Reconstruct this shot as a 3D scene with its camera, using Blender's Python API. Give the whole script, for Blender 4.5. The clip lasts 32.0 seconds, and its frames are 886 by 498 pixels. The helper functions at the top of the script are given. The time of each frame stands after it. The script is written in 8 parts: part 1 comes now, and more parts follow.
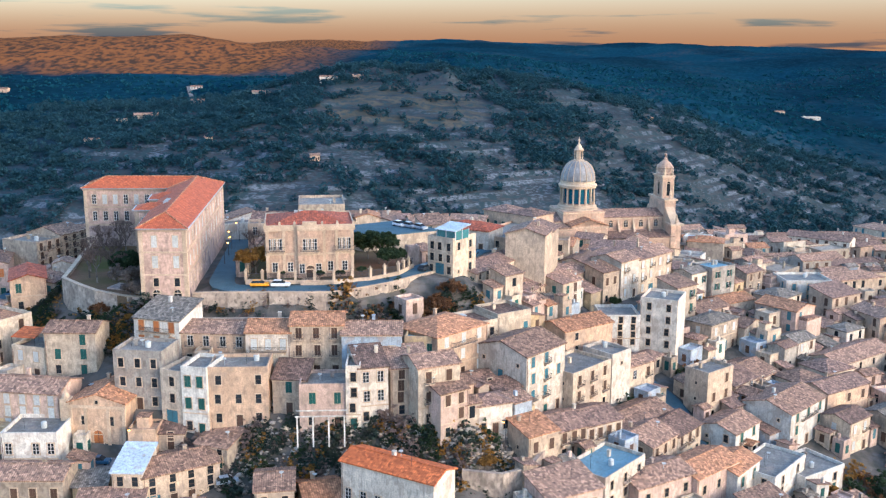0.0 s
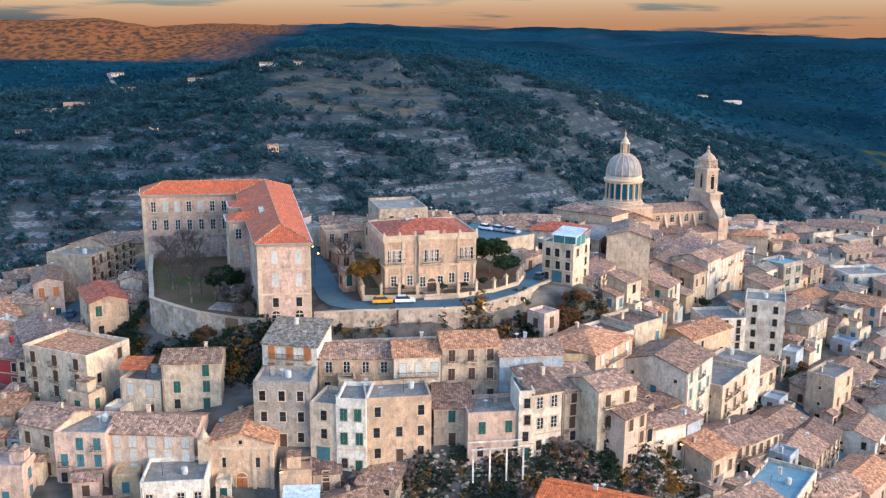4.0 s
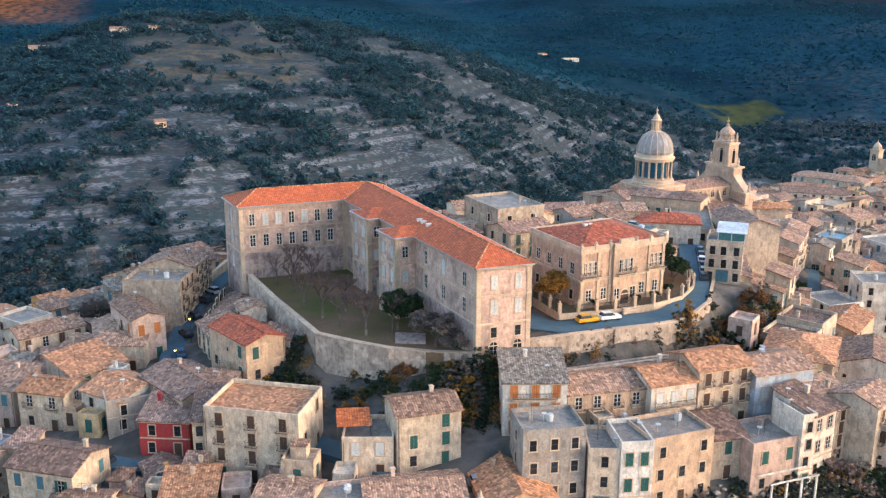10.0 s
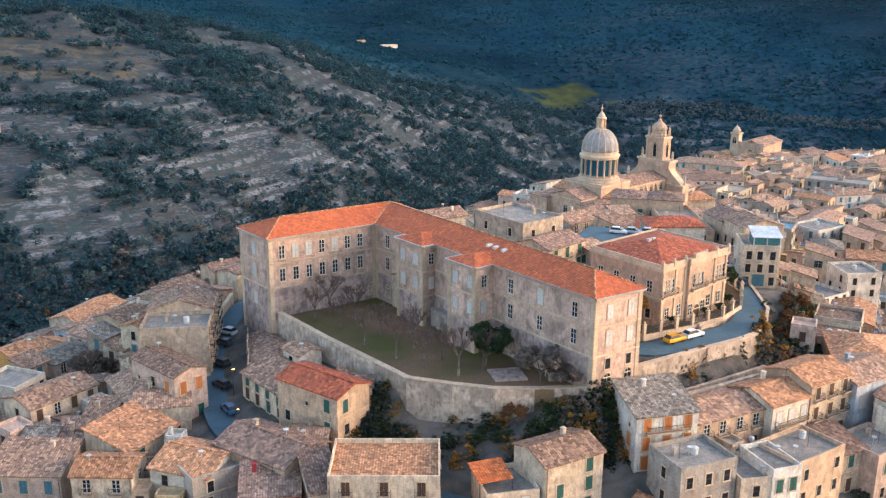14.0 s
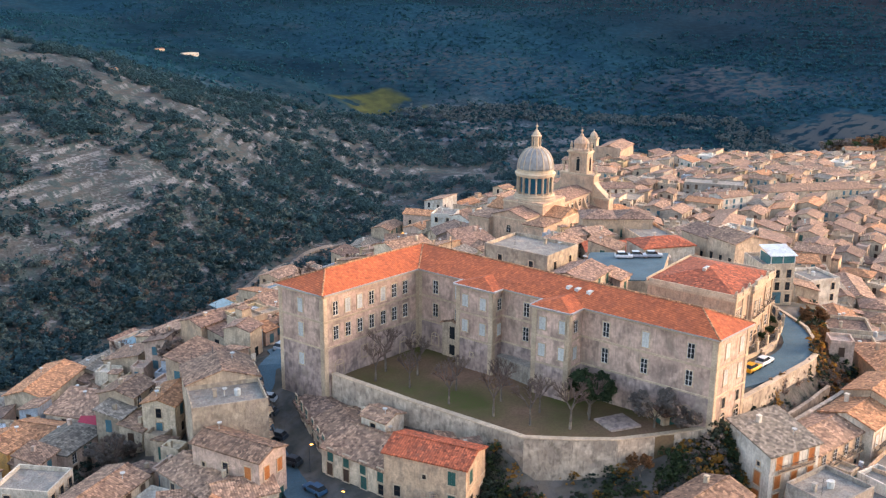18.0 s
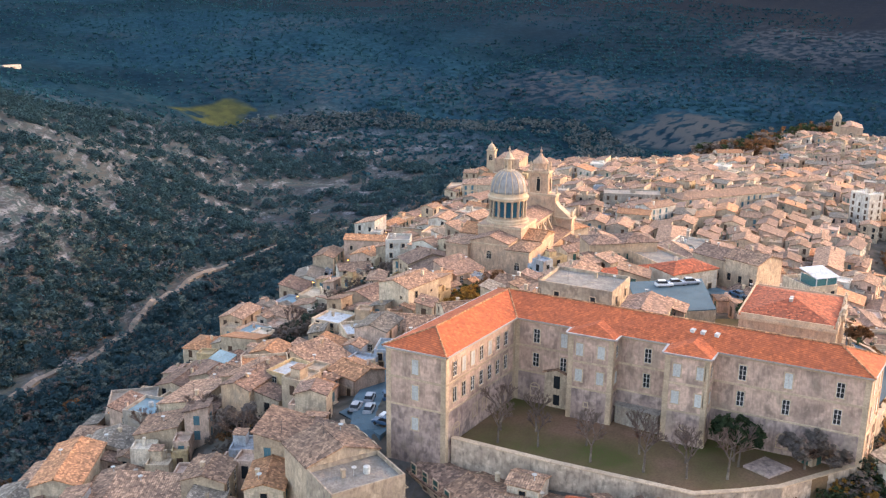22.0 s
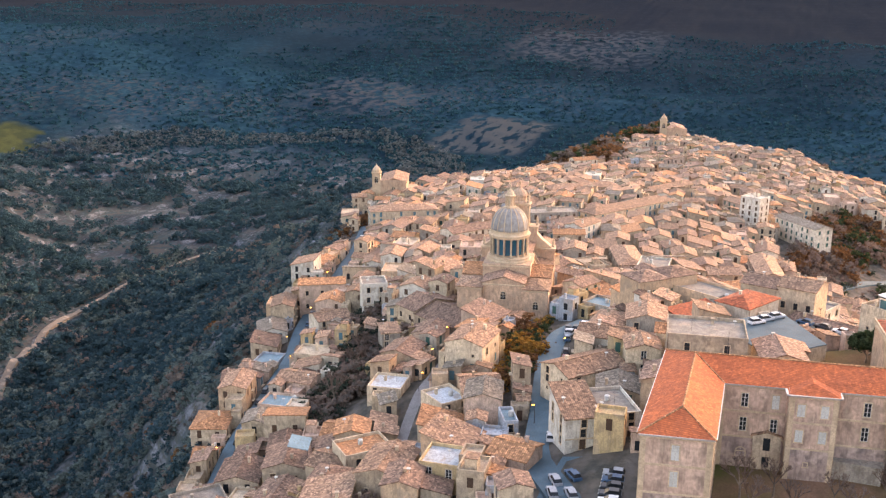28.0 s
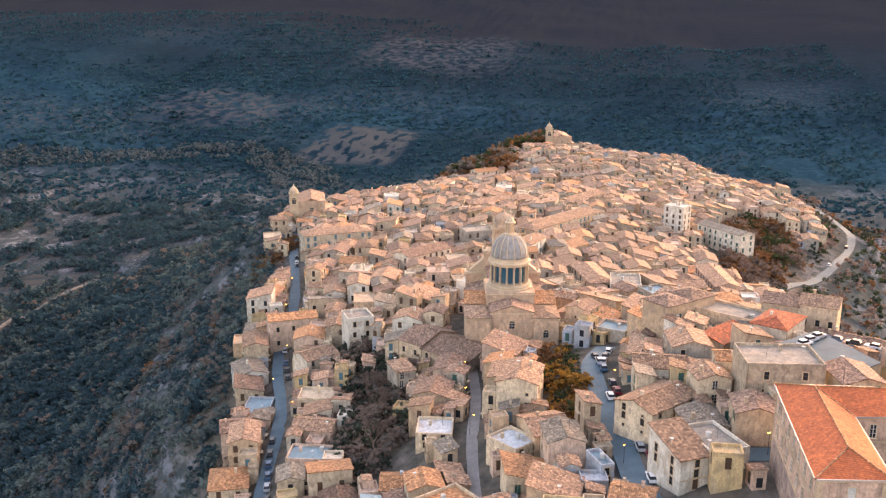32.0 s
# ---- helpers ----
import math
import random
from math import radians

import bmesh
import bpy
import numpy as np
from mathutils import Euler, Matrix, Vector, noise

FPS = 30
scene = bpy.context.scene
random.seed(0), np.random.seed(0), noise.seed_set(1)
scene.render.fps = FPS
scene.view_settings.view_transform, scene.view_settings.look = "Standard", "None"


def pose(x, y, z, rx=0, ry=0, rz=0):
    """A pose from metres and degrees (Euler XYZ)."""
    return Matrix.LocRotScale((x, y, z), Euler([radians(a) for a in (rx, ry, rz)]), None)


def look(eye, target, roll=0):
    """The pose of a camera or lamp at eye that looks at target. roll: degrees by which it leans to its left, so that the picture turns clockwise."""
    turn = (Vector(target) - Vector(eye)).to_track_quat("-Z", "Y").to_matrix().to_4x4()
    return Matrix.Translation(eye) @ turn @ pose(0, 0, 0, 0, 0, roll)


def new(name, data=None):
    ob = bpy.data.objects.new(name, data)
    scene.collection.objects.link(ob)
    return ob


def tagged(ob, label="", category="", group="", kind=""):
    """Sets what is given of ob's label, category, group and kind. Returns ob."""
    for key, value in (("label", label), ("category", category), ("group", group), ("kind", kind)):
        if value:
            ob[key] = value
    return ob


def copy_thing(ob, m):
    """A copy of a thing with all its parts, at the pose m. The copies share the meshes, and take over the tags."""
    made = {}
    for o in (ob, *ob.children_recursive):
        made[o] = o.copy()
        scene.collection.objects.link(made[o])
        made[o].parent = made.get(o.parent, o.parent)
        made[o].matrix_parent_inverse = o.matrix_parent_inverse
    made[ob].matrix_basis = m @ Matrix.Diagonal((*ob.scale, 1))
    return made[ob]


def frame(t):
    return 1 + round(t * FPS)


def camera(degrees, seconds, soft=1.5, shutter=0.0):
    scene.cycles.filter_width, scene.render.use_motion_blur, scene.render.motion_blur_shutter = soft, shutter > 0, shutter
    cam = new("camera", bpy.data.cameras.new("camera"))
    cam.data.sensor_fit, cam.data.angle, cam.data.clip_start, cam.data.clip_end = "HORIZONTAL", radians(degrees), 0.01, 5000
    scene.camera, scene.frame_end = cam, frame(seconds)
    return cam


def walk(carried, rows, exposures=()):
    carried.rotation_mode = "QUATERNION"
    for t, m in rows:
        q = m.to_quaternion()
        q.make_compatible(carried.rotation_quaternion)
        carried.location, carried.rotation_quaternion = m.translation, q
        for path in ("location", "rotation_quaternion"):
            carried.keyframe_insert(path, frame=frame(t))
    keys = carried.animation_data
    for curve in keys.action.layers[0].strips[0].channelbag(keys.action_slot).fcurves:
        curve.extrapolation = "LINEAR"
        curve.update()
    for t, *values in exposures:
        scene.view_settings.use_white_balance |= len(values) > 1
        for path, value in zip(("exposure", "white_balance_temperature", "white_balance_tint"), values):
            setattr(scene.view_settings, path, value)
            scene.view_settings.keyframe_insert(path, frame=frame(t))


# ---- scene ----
cam = camera(49.6, 32.0, soft=1.3)
PATH = [
    (0, (0.005, -0.07, 50.066), (0.008, 1.886, 49.652), 0.3),
    (0.5, (-5.744, 1.72, 50.235), (-5.702, 3.677, 49.822), 0.2),
    (1, (-11.662, 3.649, 50.437), (-11.586, 5.604, 50.025), 0.2),
    (1.5, (-17.522, 5.706, 50.656), (-17.419, 7.661, 50.244), 0.2),
    (2, (-23.423, 7.969, 50.895), (-23.295, 9.922, 50.483), 0.2),
    (2.5, (-29.121, 10.233, 51.114), (-28.968, 12.184, 50.7), 0.2),
    (3, (-34.901, 12.634, 51.31), (-34.728, 14.581, 50.886), 0.1),
    (3.5, (-40.469, 15.09, 51.487), (-40.279, 17.033, 51.052), 0.2),
    (5.5, (-63.234, 25.476, 53.016), (-62.969, 27.402, 52.546), 0.4),
    (6, (-68.885, 28.373, 53.337), (-68.595, 30.294, 52.859), 0.2),
    (6.5, (-74.391, 31.308, 53.695), (-74.067, 33.22, 53.208), 0.2),
    (7, (-80.035, 34.359, 54.059), (-79.682, 36.265, 53.564), 0.2),
    (7.5, (-85.438, 37.379, 54.444), (-85.058, 39.277, 53.943), 0.2),
    (8, (-90.929, 40.488, 54.889), (-90.51, 42.376, 54.382), 0.2),
    (8.5, (-96.335, 43.593, 55.329), (-95.868, 45.469, 54.817), 0.2),
    (9, (-101.832, 46.897, 55.824), (-101.321, 48.76, 55.306), 0.2),
    (9.5, (-107.131, 50.174, 56.325), (-106.577, 52.023, 55.803), 0.3),
    (10, (-112.431, 53.649, 56.808), (-111.834, 55.483, 56.28), 0.3),
    (10.5, (-117.476, 57.149, 57.281), (-116.833, 58.967, 56.749), 0.3),
    (11, (-122.6, 60.87, 57.804), (-121.908, 62.668, 57.266), 0.3),
    (11.5, (-127.543, 64.593, 58.294), (-126.802, 66.37, 57.752), 0.3),
    (12, (-132.507, 68.546, 58.811), (-131.718, 70.302, 58.265), 0.3),
    (12.5, (-137.202, 72.5, 59.323), (-136.368, 74.233, 58.773), 0.3),
    (13, (-141.923, 76.696, 59.856), (-141.041, 78.404, 59.303), 0.3),
    (13.5, (-146.459, 80.877, 60.306), (-145.532, 82.559, 59.75), 0.3),
    (14, (-151.014, 85.298, 60.697), (-150.041, 86.955, 60.14), 0.4),
    (14.5, (-155.28, 89.708, 61.067), (-154.262, 91.338, 60.512), 0.5),
    (16.5, (-171.646, 108.378, 63.383), (-170.453, 109.884, 62.828), 0.4),
    (17, (-175.635, 113.331, 63.86), (-174.395, 114.8, 63.308), 0.4),
    (17.5, (-179.339, 118.3, 64.36), (-178.054, 119.731, 63.81), 0.5),
    (18, (-182.982, 123.488, 64.89), (-181.658, 124.882, 64.341), 0.5),
    (18.5, (-186.368, 128.697, 65.418), (-185.005, 130.054, 64.871), 0.6),
    (19, (-189.703, 134.08, 65.971), (-188.302, 135.399, 65.425), 0.5),
    (19.5, (-192.831, 139.375, 66.5), (-191.396, 140.657, 65.955), 0.6),
    (20, (-195.841, 144.841, 67.056), (-194.373, 146.086, 66.513), 0.7),
    (20.5, (-198.631, 150.227, 67.625), (-197.133, 151.436, 67.083), 0.8),
    (21, (-201.386, 155.822, 68.228), (-199.863, 157.0, 67.688), 0.7),
    (21.5, (-203.943, 161.321, 68.849), (-202.397, 162.469, 68.309), 0.7),
    (22, (-206.448, 167.046, 69.536), (-204.88, 168.164, 68.997), 0.6),
    (22.5, (-208.775, 172.727, 70.197), (-207.186, 173.817, 69.659), 0.6),
    (23, (-211.094, 178.522, 70.887), (-209.481, 179.574, 70.35), 0.5),
    (23.5, (-213.288, 184.236, 71.575), (-211.652, 185.253, 71.038), 0.5),
    (24, (-215.389, 190.165, 72.262), (-213.731, 191.145, 71.726), 0.5),
    (24.5, (-217.313, 196.033, 72.938), (-215.635, 196.981, 72.402), 0.4),
    (25, (-219.129, 202.059, 73.592), (-217.432, 202.974, 73.058), 0.3),
    (25.5, (-220.788, 207.893, 74.197), (-219.073, 208.774, 73.664), 0.4),
    (27.5, (-227.172, 231.379, 77.662), (-225.39, 232.114, 77.129), 0.1),
    (28, (-228.401, 237.598, 78.314), (-226.604, 238.295, 77.782), 0.1),
    (28.5, (-229.451, 243.616, 79.031), (-227.639, 244.273, 78.5), 0.1),
    (29, (-230.373, 249.829, 79.788), (-228.546, 250.446, 79.258), 0.1),
    (29.5, (-231.117, 255.919, 80.51), (-229.277, 256.496, 79.981), 0.1),
    (30, (-231.687, 262.194, 81.221), (-229.834, 262.731, 80.693), 0.0),
    (30.5, (-232.148, 268.323, 81.922), (-230.284, 268.821, 81.394), 0.0),
    (31, (-232.48, 274.678, 82.659), (-230.606, 275.135, 82.131), 0.0),
    (31.5, (-232.71, 280.864, 83.331), (-230.826, 281.28, 82.805), -0.0),
    (32, (-232.807, 287.334, 83.858), (-230.914, 287.709, 83.335), 0.1),
]
walk(cam, [(t, look(eye, target, roll)) for t, eye, target, roll in PATH], exposures=[(0, 2.08, 5750, 9), (9, 2.22, 6800, 14), (17, 2.43, 8000, 20), (25, 2.74, 9400, 28), (32, 2.80, 11200, 35)])

# ---- world, sun, exposure ----
SUN_AZ, SUN_EL = 122.0, 13.0          # degrees clockwise from +y, degrees above the horizon
world = bpy.data.worlds.new("dusk_sky")
scene.world = world
world.use_nodes = True
wn, wl = world.node_tree.nodes, world.node_tree.links
wn.clear()


def wnode(kind, **props):
    n = wn.new(kind)
    for k, v in props.items():
        n.inputs[k].default_value = v
    return n


sky = wn.new("ShaderNodeTexSky")
sky.sky_type, sky.sun_disc = "NISHITA", False
sky.sun_elevation, sky.sun_rotation = radians(SUN_EL), radians(SUN_AZ)
sky.air_density, sky.dust_density, sky.ozone_density = 1.0, 1.5, 2.0
co = wn.new("ShaderNodeTexCoord")
sep = wn.new("ShaderNodeSeparateXYZ")
wl.new(co.outputs["Generated"], sep.inputs[0])
glow = wn.new("ShaderNodeValToRGB")
glow.color_ramp.elements[0].position, glow.color_ramp.elements[0].color = 0.0, (1, 1, 1, 1)
glow.color_ramp.elements[1].position, glow.color_ramp.elements[1].color = 0.2, (0, 0, 0, 1)
wl.new(sep.outputs[2], glow.inputs[0])
cmap = wn.new("ShaderNodeMapping")
cmap.inputs["Scale"].default_value = (2.2, 2.2, 34.0)
wl.new(co.outputs["Generated"], cmap.inputs[0])
cl = wnode("ShaderNodeTexNoise", Scale=2.6, Detail=5.0, Roughness=0.55)
wl.new(cmap.outputs[0], cl.inputs["Vector"])
clr = wn.new("ShaderNodeValToRGB")
clr.color_ramp.elements[0].position, clr.color_ramp.elements[0].color = 0.545, (0, 0, 0, 1)
clr.color_ramp.elements[1].position, clr.color_ramp.elements[1].color = 0.63, (1, 1, 1, 1)
wl.new(cl.outputs[0], clr.inputs[0])
bg_sky = wnode("ShaderNodeBackground", Strength=0.175)
wl.new(sky.outputs[0], bg_sky.inputs[0])
peach = wn.new("ShaderNodeMix")
peach.data_type = "RGBA"
peach.inputs[6].default_value = (0.74, 0.345, 0.165, 1)
peach.inputs[7].default_value = (0.13, 0.12, 0.14, 1)
wl.new(clr.outputs[0], peach.inputs[0])
bg_glow = wnode("ShaderNodeBackground", Strength=0.165)
wl.new(peach.outputs[2], bg_glow.inputs[0])
mixs = wn.new("ShaderNodeMixShader")
wl.new(glow.outputs[0], mixs.inputs[0])
wl.new(bg_sky.outputs[0], mixs.inputs[1])
wl.new(bg_glow.outputs[0], mixs.inputs[2])
wo = wn.new("ShaderNodeOutputWorld")
wl.new(mixs.outputs[0], wo.inputs[0])

sun_data = bpy.data.lights.new("sun", "SUN")
sun_data.energy, sun_data.angle, sun_data.color = 0.54, radians(45), (1.0, 0.70, 0.50)
sun = new("sun", sun_data)
sd = Vector((math.sin(radians(SUN_AZ)) * math.cos(radians(SUN_EL)), math.cos(radians(SUN_AZ)) * math.cos(radians(SUN_EL)), math.sin(radians(SUN_EL))))
sun.matrix_world = look(sd * 300, (0, 0, 0))

# ---- materials ----


def mat(name, colour, colour2=None, scale=0.25, rough=0.85, bump=0.3, bump_scale=6.0, spread=0.12, metal=0.0, stain=0.5, dirt=(0.16, 0.13, 0.11), streak=0.0, island=False, tile=0.0, gloss=0.25):
    """A weathered surface: two tones at a large scale, dirt at a middle one, fine grain, and a shift of value from object to object."""
    m = bpy.data.materials.new(name)
    m.use_nodes = True
    n, l = m.node_tree.nodes, m.node_tree.links
    b = n["Principled BSDF"]
    b.inputs["Roughness"].default_value, b.inputs["Metallic"].default_value = rough, metal
    b.inputs["Specular IOR Level"].default_value = gloss
    tc = n.new("ShaderNodeTexCoord")
    info = n.new("ShaderNodeObjectInfo")
    off = n.new("ShaderNodeVectorMath")
    off.operation = "ADD"
    sc = n.new("ShaderNodeVectorMath")
    sc.operation = "SCALE"
    sc.inputs[0].default_value = (57.0, 31.0, 17.0)
    l.new(info.outputs["Random"], sc.inputs["Scale"])
    l.new(tc.outputs["Object"], off.inputs[0])
    l.new(sc.outputs[0], off.inputs[1])

    def noise_tex(s, detail=4.0, stretch=None):
        t = n.new("ShaderNodeTexNoise")
        t.inputs["Scale"].default_value, t.inputs["Detail"].default_value = s, detail
        if stretch:
            mp = n.new("ShaderNodeMapping")
            mp.inputs["Scale"].default_value = stretch
            l.new(off.outputs[0], mp.inputs[0])
            l.new(mp.outputs[0], t.inputs["Vector"])
        else:
            l.new(off.outputs[0], t.inputs["Vector"])
        return t

    def ramp(src, a, c):
        r = n.new("ShaderNodeMapRange")
        r.inputs["From Min"].default_value, r.inputs["From Max"].default_value = a, c
        l.new(src, r.inputs["Value"])
        return r.outputs[0]

    def mixed(fac, a, c, blend="MIX", k=None):
        x = n.new("ShaderNodeMix")
        x.data_type, x.blend_type = "RGBA", blend
        if k is None:
            l.new(fac, x.inputs[0])
        else:
            q = n.new("ShaderNodeMath")
            q.operation = "MULTIPLY"
            l.new(fac, q.inputs[0])
            q.inputs[1].default_value = k
            l.new(q.outputs[0], x.inputs[0])
        for s, i in ((a, 6), (c, 7)):
            if isinstance(s, tuple):
                x.inputs[i].default_value = (*s[:3], 1)
            else:
                l.new(s, x.inputs[i])
        return x.outputs[2]

    colour2 = colour2 or tuple(c * 0.72 for c in colour)
    c = mixed(ramp(noise_tex(scale).outputs[0], 0.38, 0.64), colour, colour2)
    c = mixed(ramp(noise_tex(scale * 4.3, 8.0, (1, 1, 0.6)).outputs[0], 0.50, 0.66), c, dirt, k=stain)
    if stain > 0.3 and not tile and gloss:
        c = mixed(ramp(noise_tex(1.1, 9.0, (1.6, 1.6, 0.4)).outputs[0], 0.54, 0.68), c, tuple(v * 0.62 for v in colour2), k=0.55)
        c = mixed(ramp(noise_tex(0.55, 7.0).outputs[0], 0.56, 0.64), c, tuple(min(1, v * 1.25) for v in colour), k=0.5)
        # patches where the render has fallen from the rubble, and runs of rain-washed grime
        c = mixed(ramp(noise_tex(0.31, 6.0, (1, 1, 0.8)).outputs[0], 0.57, 0.61), c, (0.36, 0.275, 0.21), k=0.55)
        c = mixed(ramp(noise_tex(2.3, 5.0, (1.5, 1.5, 0.16)).outputs[0], 0.55, 0.70), c, (0.20, 0.155, 0.125), k=0.42)
    if tile:
        vt = n.new("ShaderNodeTexVoronoi")
        vt.inputs["Scale"].default_value = tile
        l.new(off.outputs[0], vt.inputs["Vector"])
        sv = n.new("ShaderNodeSeparateColor")
        l.new(vt.outputs["Color"], sv.inputs[0])
        c = mixed(ramp(sv.outputs[0], 0.45, 1.0), c, tuple(v * 0.45 for v in colour2), k=0.9 if tile > 2.1 else 0.5)
        c = mixed(ramp(sv.outputs[1], 0.5, 0.95), c, tuple(min(1, v * 1.75) for v in colour), k=0.85 if tile > 2.1 else 0.4)
    c = mixed(ramp(noise_tex(bump_scale * 0.6, 6.0).outputs[0], 0.42, 0.62), c, tuple(v * 0.5 for v in colour2), k=0.38)
    if streak:
        w = n.new("ShaderNodeTexWave")
        w.wave_type, w.bands_direction = "BANDS", "X"
        w.inputs["Scale"].default_value, w.inputs["Distortion"].default_value = streak, 1.2
        w.inputs["Detail Scale"].default_value = 1.5
        l.new(tc.outputs["Object"], w.inputs["Vector"])
        c = mixed(w.outputs[0], c, tuple(v * 0.45 for v in colour2), k=0.45)
    hsv = n.new("ShaderNodeHueSaturation")
    vm = n.new("ShaderNodeMapRange")
    vm.inputs["To Min"].default_value, vm.inputs["To Max"].default_value = 1 - spread, 1 + spread
    if island:
        g = n.new("ShaderNodeNewGeometry")
        l.new(g.outputs["Random Per Island"], vm.inputs["Value"])
    else:
        l.new(info.outputs["Random"], vm.inputs["Value"])
    l.new(vm.outputs[0], hsv.inputs["Value"])
    l.new(c, hsv.inputs["Color"])
    l.new(hsv.outputs[0], b.inputs["Base Color"])
    if bump:
        bp = n.new("ShaderNodeBump")
        bp.inputs["Strength"].default_value, bp.inputs["Distance"].default_value = bump, 0.15
        l.new(noise_tex(bump_scale).outputs[0], bp.inputs["Height"])
        l.new(bp.outputs[0], b.inputs["Normal"])
    return m


def leafy(name, *a, **k):
    """A dull surface of leaves or twigs that lets some light through."""
    m = mat(name, *a, gloss=0.0, **k)
    n, l = m.node_tree.nodes, m.node_tree.links
    b = n["Principled BSDF"]
    thin = n.new("ShaderNodeBsdfTranslucent")
    l.new(b.inputs["Base Color"].links[0].from_socket, thin.inputs["Color"])
    both = n.new("ShaderNodeMixShader")
    both.inputs[0].default_value = 0.42
    l.new(b.outputs[0], both.inputs[1])
    l.new(thin.outputs[0], both.inputs[2])
    l.new(both.outputs[0], n["Material Output"].inputs["Surface"])
    return m


WALLS = {
    "cream": mat("plaster_cream", (0.640, 0.505, 0.365), (0.500, 0.391, 0.282), stain=0.5),
    "sand": mat("plaster_sand", (0.560, 0.421, 0.296), (0.420, 0.317, 0.227), stain=0.55),
    "pink": mat("plaster_pink", (0.620, 0.431, 0.338), (0.500, 0.351, 0.273), stain=0.5),
    "peach": mat("plaster_peach", (0.620, 0.421, 0.278), (0.490, 0.332, 0.222), stain=0.5),
    "white": mat("plaster_white", (0.690, 0.594, 0.476), (0.560, 0.475, 0.379), stain=0.45),
    "bright": mat("paint_white", (0.680, 0.629, 0.546), (0.580, 0.535, 0.463), stain=0.36),
    "grey": mat("plaster_grey", (0.420, 0.366, 0.305), (0.300, 0.262, 0.222), stain=0.65),
    "stone": mat("rubble_stone", (0.460, 0.361, 0.264), (0.310, 0.247, 0.185), stain=0.65, bump=0.8, bump_scale=2.5),
    "blue": mat("plaster_blue_grey", (0.38, 0.43, 0.475), (0.31, 0.35, 0.39), stain=0.4),
    "orange": mat("plaster_orange", (0.700, 0.356, 0.111), (0.600, 0.297, 0.102), stain=0.3),
    "red": mat("plaster_red", (0.450, 0.050, 0.046), (0.360, 0.040, 0.046), stain=0.3),
    "ochre": mat("plaster_ochre", (0.580, 0.416, 0.231), (0.470, 0.332, 0.185), stain=0.45),
}
ROOFS = {
    "old": mat("old_pantiles", (0.365, 0.215, 0.140), (0.232, 0.140, 0.100), scale=0.5, bump=0.9, bump_scale=3.5, spread=0.26, stain=0.5, dirt=(0.135, 0.10, 0.078), streak=0.8, tile=2.2),
    "brown": mat("brown_pantiles", (0.295, 0.176, 0.126), (0.190, 0.120, 0.092), scale=0.5, bump=0.9, bump_scale=3.5, spread=0.26, stain=0.55, dirt=(0.12, 0.09, 0.073), streak=0.8, tile=2.2),
    "terra": mat("terracotta_pantiles", (0.500, 0.233, 0.118), (0.360, 0.174, 0.095), scale=0.5, bump=0.8, bump_scale=3.5, spread=0.18, stain=0.42, dirt=(0.190, 0.114, 0.069), streak=0.8, tile=2.2),
    "red": mat("red_tiles", (0.420, 0.099, 0.046), (0.310, 0.084, 0.046), scale=0.3, bump=0.5, bump_scale=3.5, spread=0.08, stain=0.5, dirt=(0.220, 0.099, 0.065), streak=0.8, tile=2.2),
    "orange": mat("new_orange_tiles", (0.620, 0.148, 0.046), (0.550, 0.139, 0.046), scale=0.3, bump=0.5, bump_scale=3.5, spread=0.05, stain=0.2, dirt=(0.350, 0.089, 0.037), streak=0.8, tile=2.2),
    "grey": mat("grey_tiles", (0.255, 0.210, 0.167), (0.170, 0.144, 0.117), scale=0.5, bump=0.9, bump_scale=3.5, spread=0.22, stain=0.5, dirt=(0.110, 0.094, 0.074), streak=0.8, tile=2.2),
    "flat": mat("flat_roof_screed", (0.285, 0.257, 0.222), (0.190, 0.178, 0.157), scale=0.4, stain=0.6),
    "tealflat": mat("flat_roof_blue", (0.20, 0.34, 0.39), (0.16, 0.27, 0.315), scale=0.4, stain=0.3),
    "whiteflat": mat("flat_roof_white", (0.52, 0.58, 0.61), (0.42, 0.47, 0.50), scale=0.4, stain=0.4),
}
M_TRIM = mat("limestone_trim", (0.580, 0.431, 0.301), (0.460, 0.342, 0.236), stain=0.3, bump=0.2)
M_ASHLAR = mat("warm_ashlar", (0.580, 0.381, 0.264), (0.440, 0.292, 0.204), stain=0.45, bump=0.4)
M_GREEN = mat("green_shutter_paint", (0.02, 0.10, 0.085), (0.015, 0.075, 0.065), stain=0.1, bump=0.1, rough=0.6)
M_BROWN = mat("brown_door_wood", (0.10, 0.055, 0.035), (0.07, 0.04, 0.028), stain=0.1, bump=0.2, rough=0.6)
M_OSHUT = mat("orange_shutter_wood", (0.50, 0.17, 0.05), (0.42, 0.14, 0.05), stain=0.1, bump=0.2, rough=0.6)
M_LSHUT = mat("pale_shutter_paint", (0.52, 0.53, 0.50), (0.45, 0.46, 0.44), stain=0.2, bump=0.1, rough=0.6)
M_BSHUT = mat("blue_door_paint", (0.05, 0.16, 0.20), (0.04, 0.13, 0.16), stain=0.2, bump=0.1, rough=0.6)
M_GLASS = mat("window_glass", (0.025, 0.03, 0.035), (0.018, 0.022, 0.026), stain=0.0, bump=0.0, rough=0.12, spread=0.3)
M_FRAME = mat("white_window_frame", (0.62, 0.60, 0.57), (0.55, 0.53, 0.50), stain=0.1, bump=0.0, rough=0.5)
M_IRON = mat("dark_iron", (0.05, 0.05, 0.055), (0.04, 0.04, 0.045), stain=0.2, bump=0.0, rough=0.5)
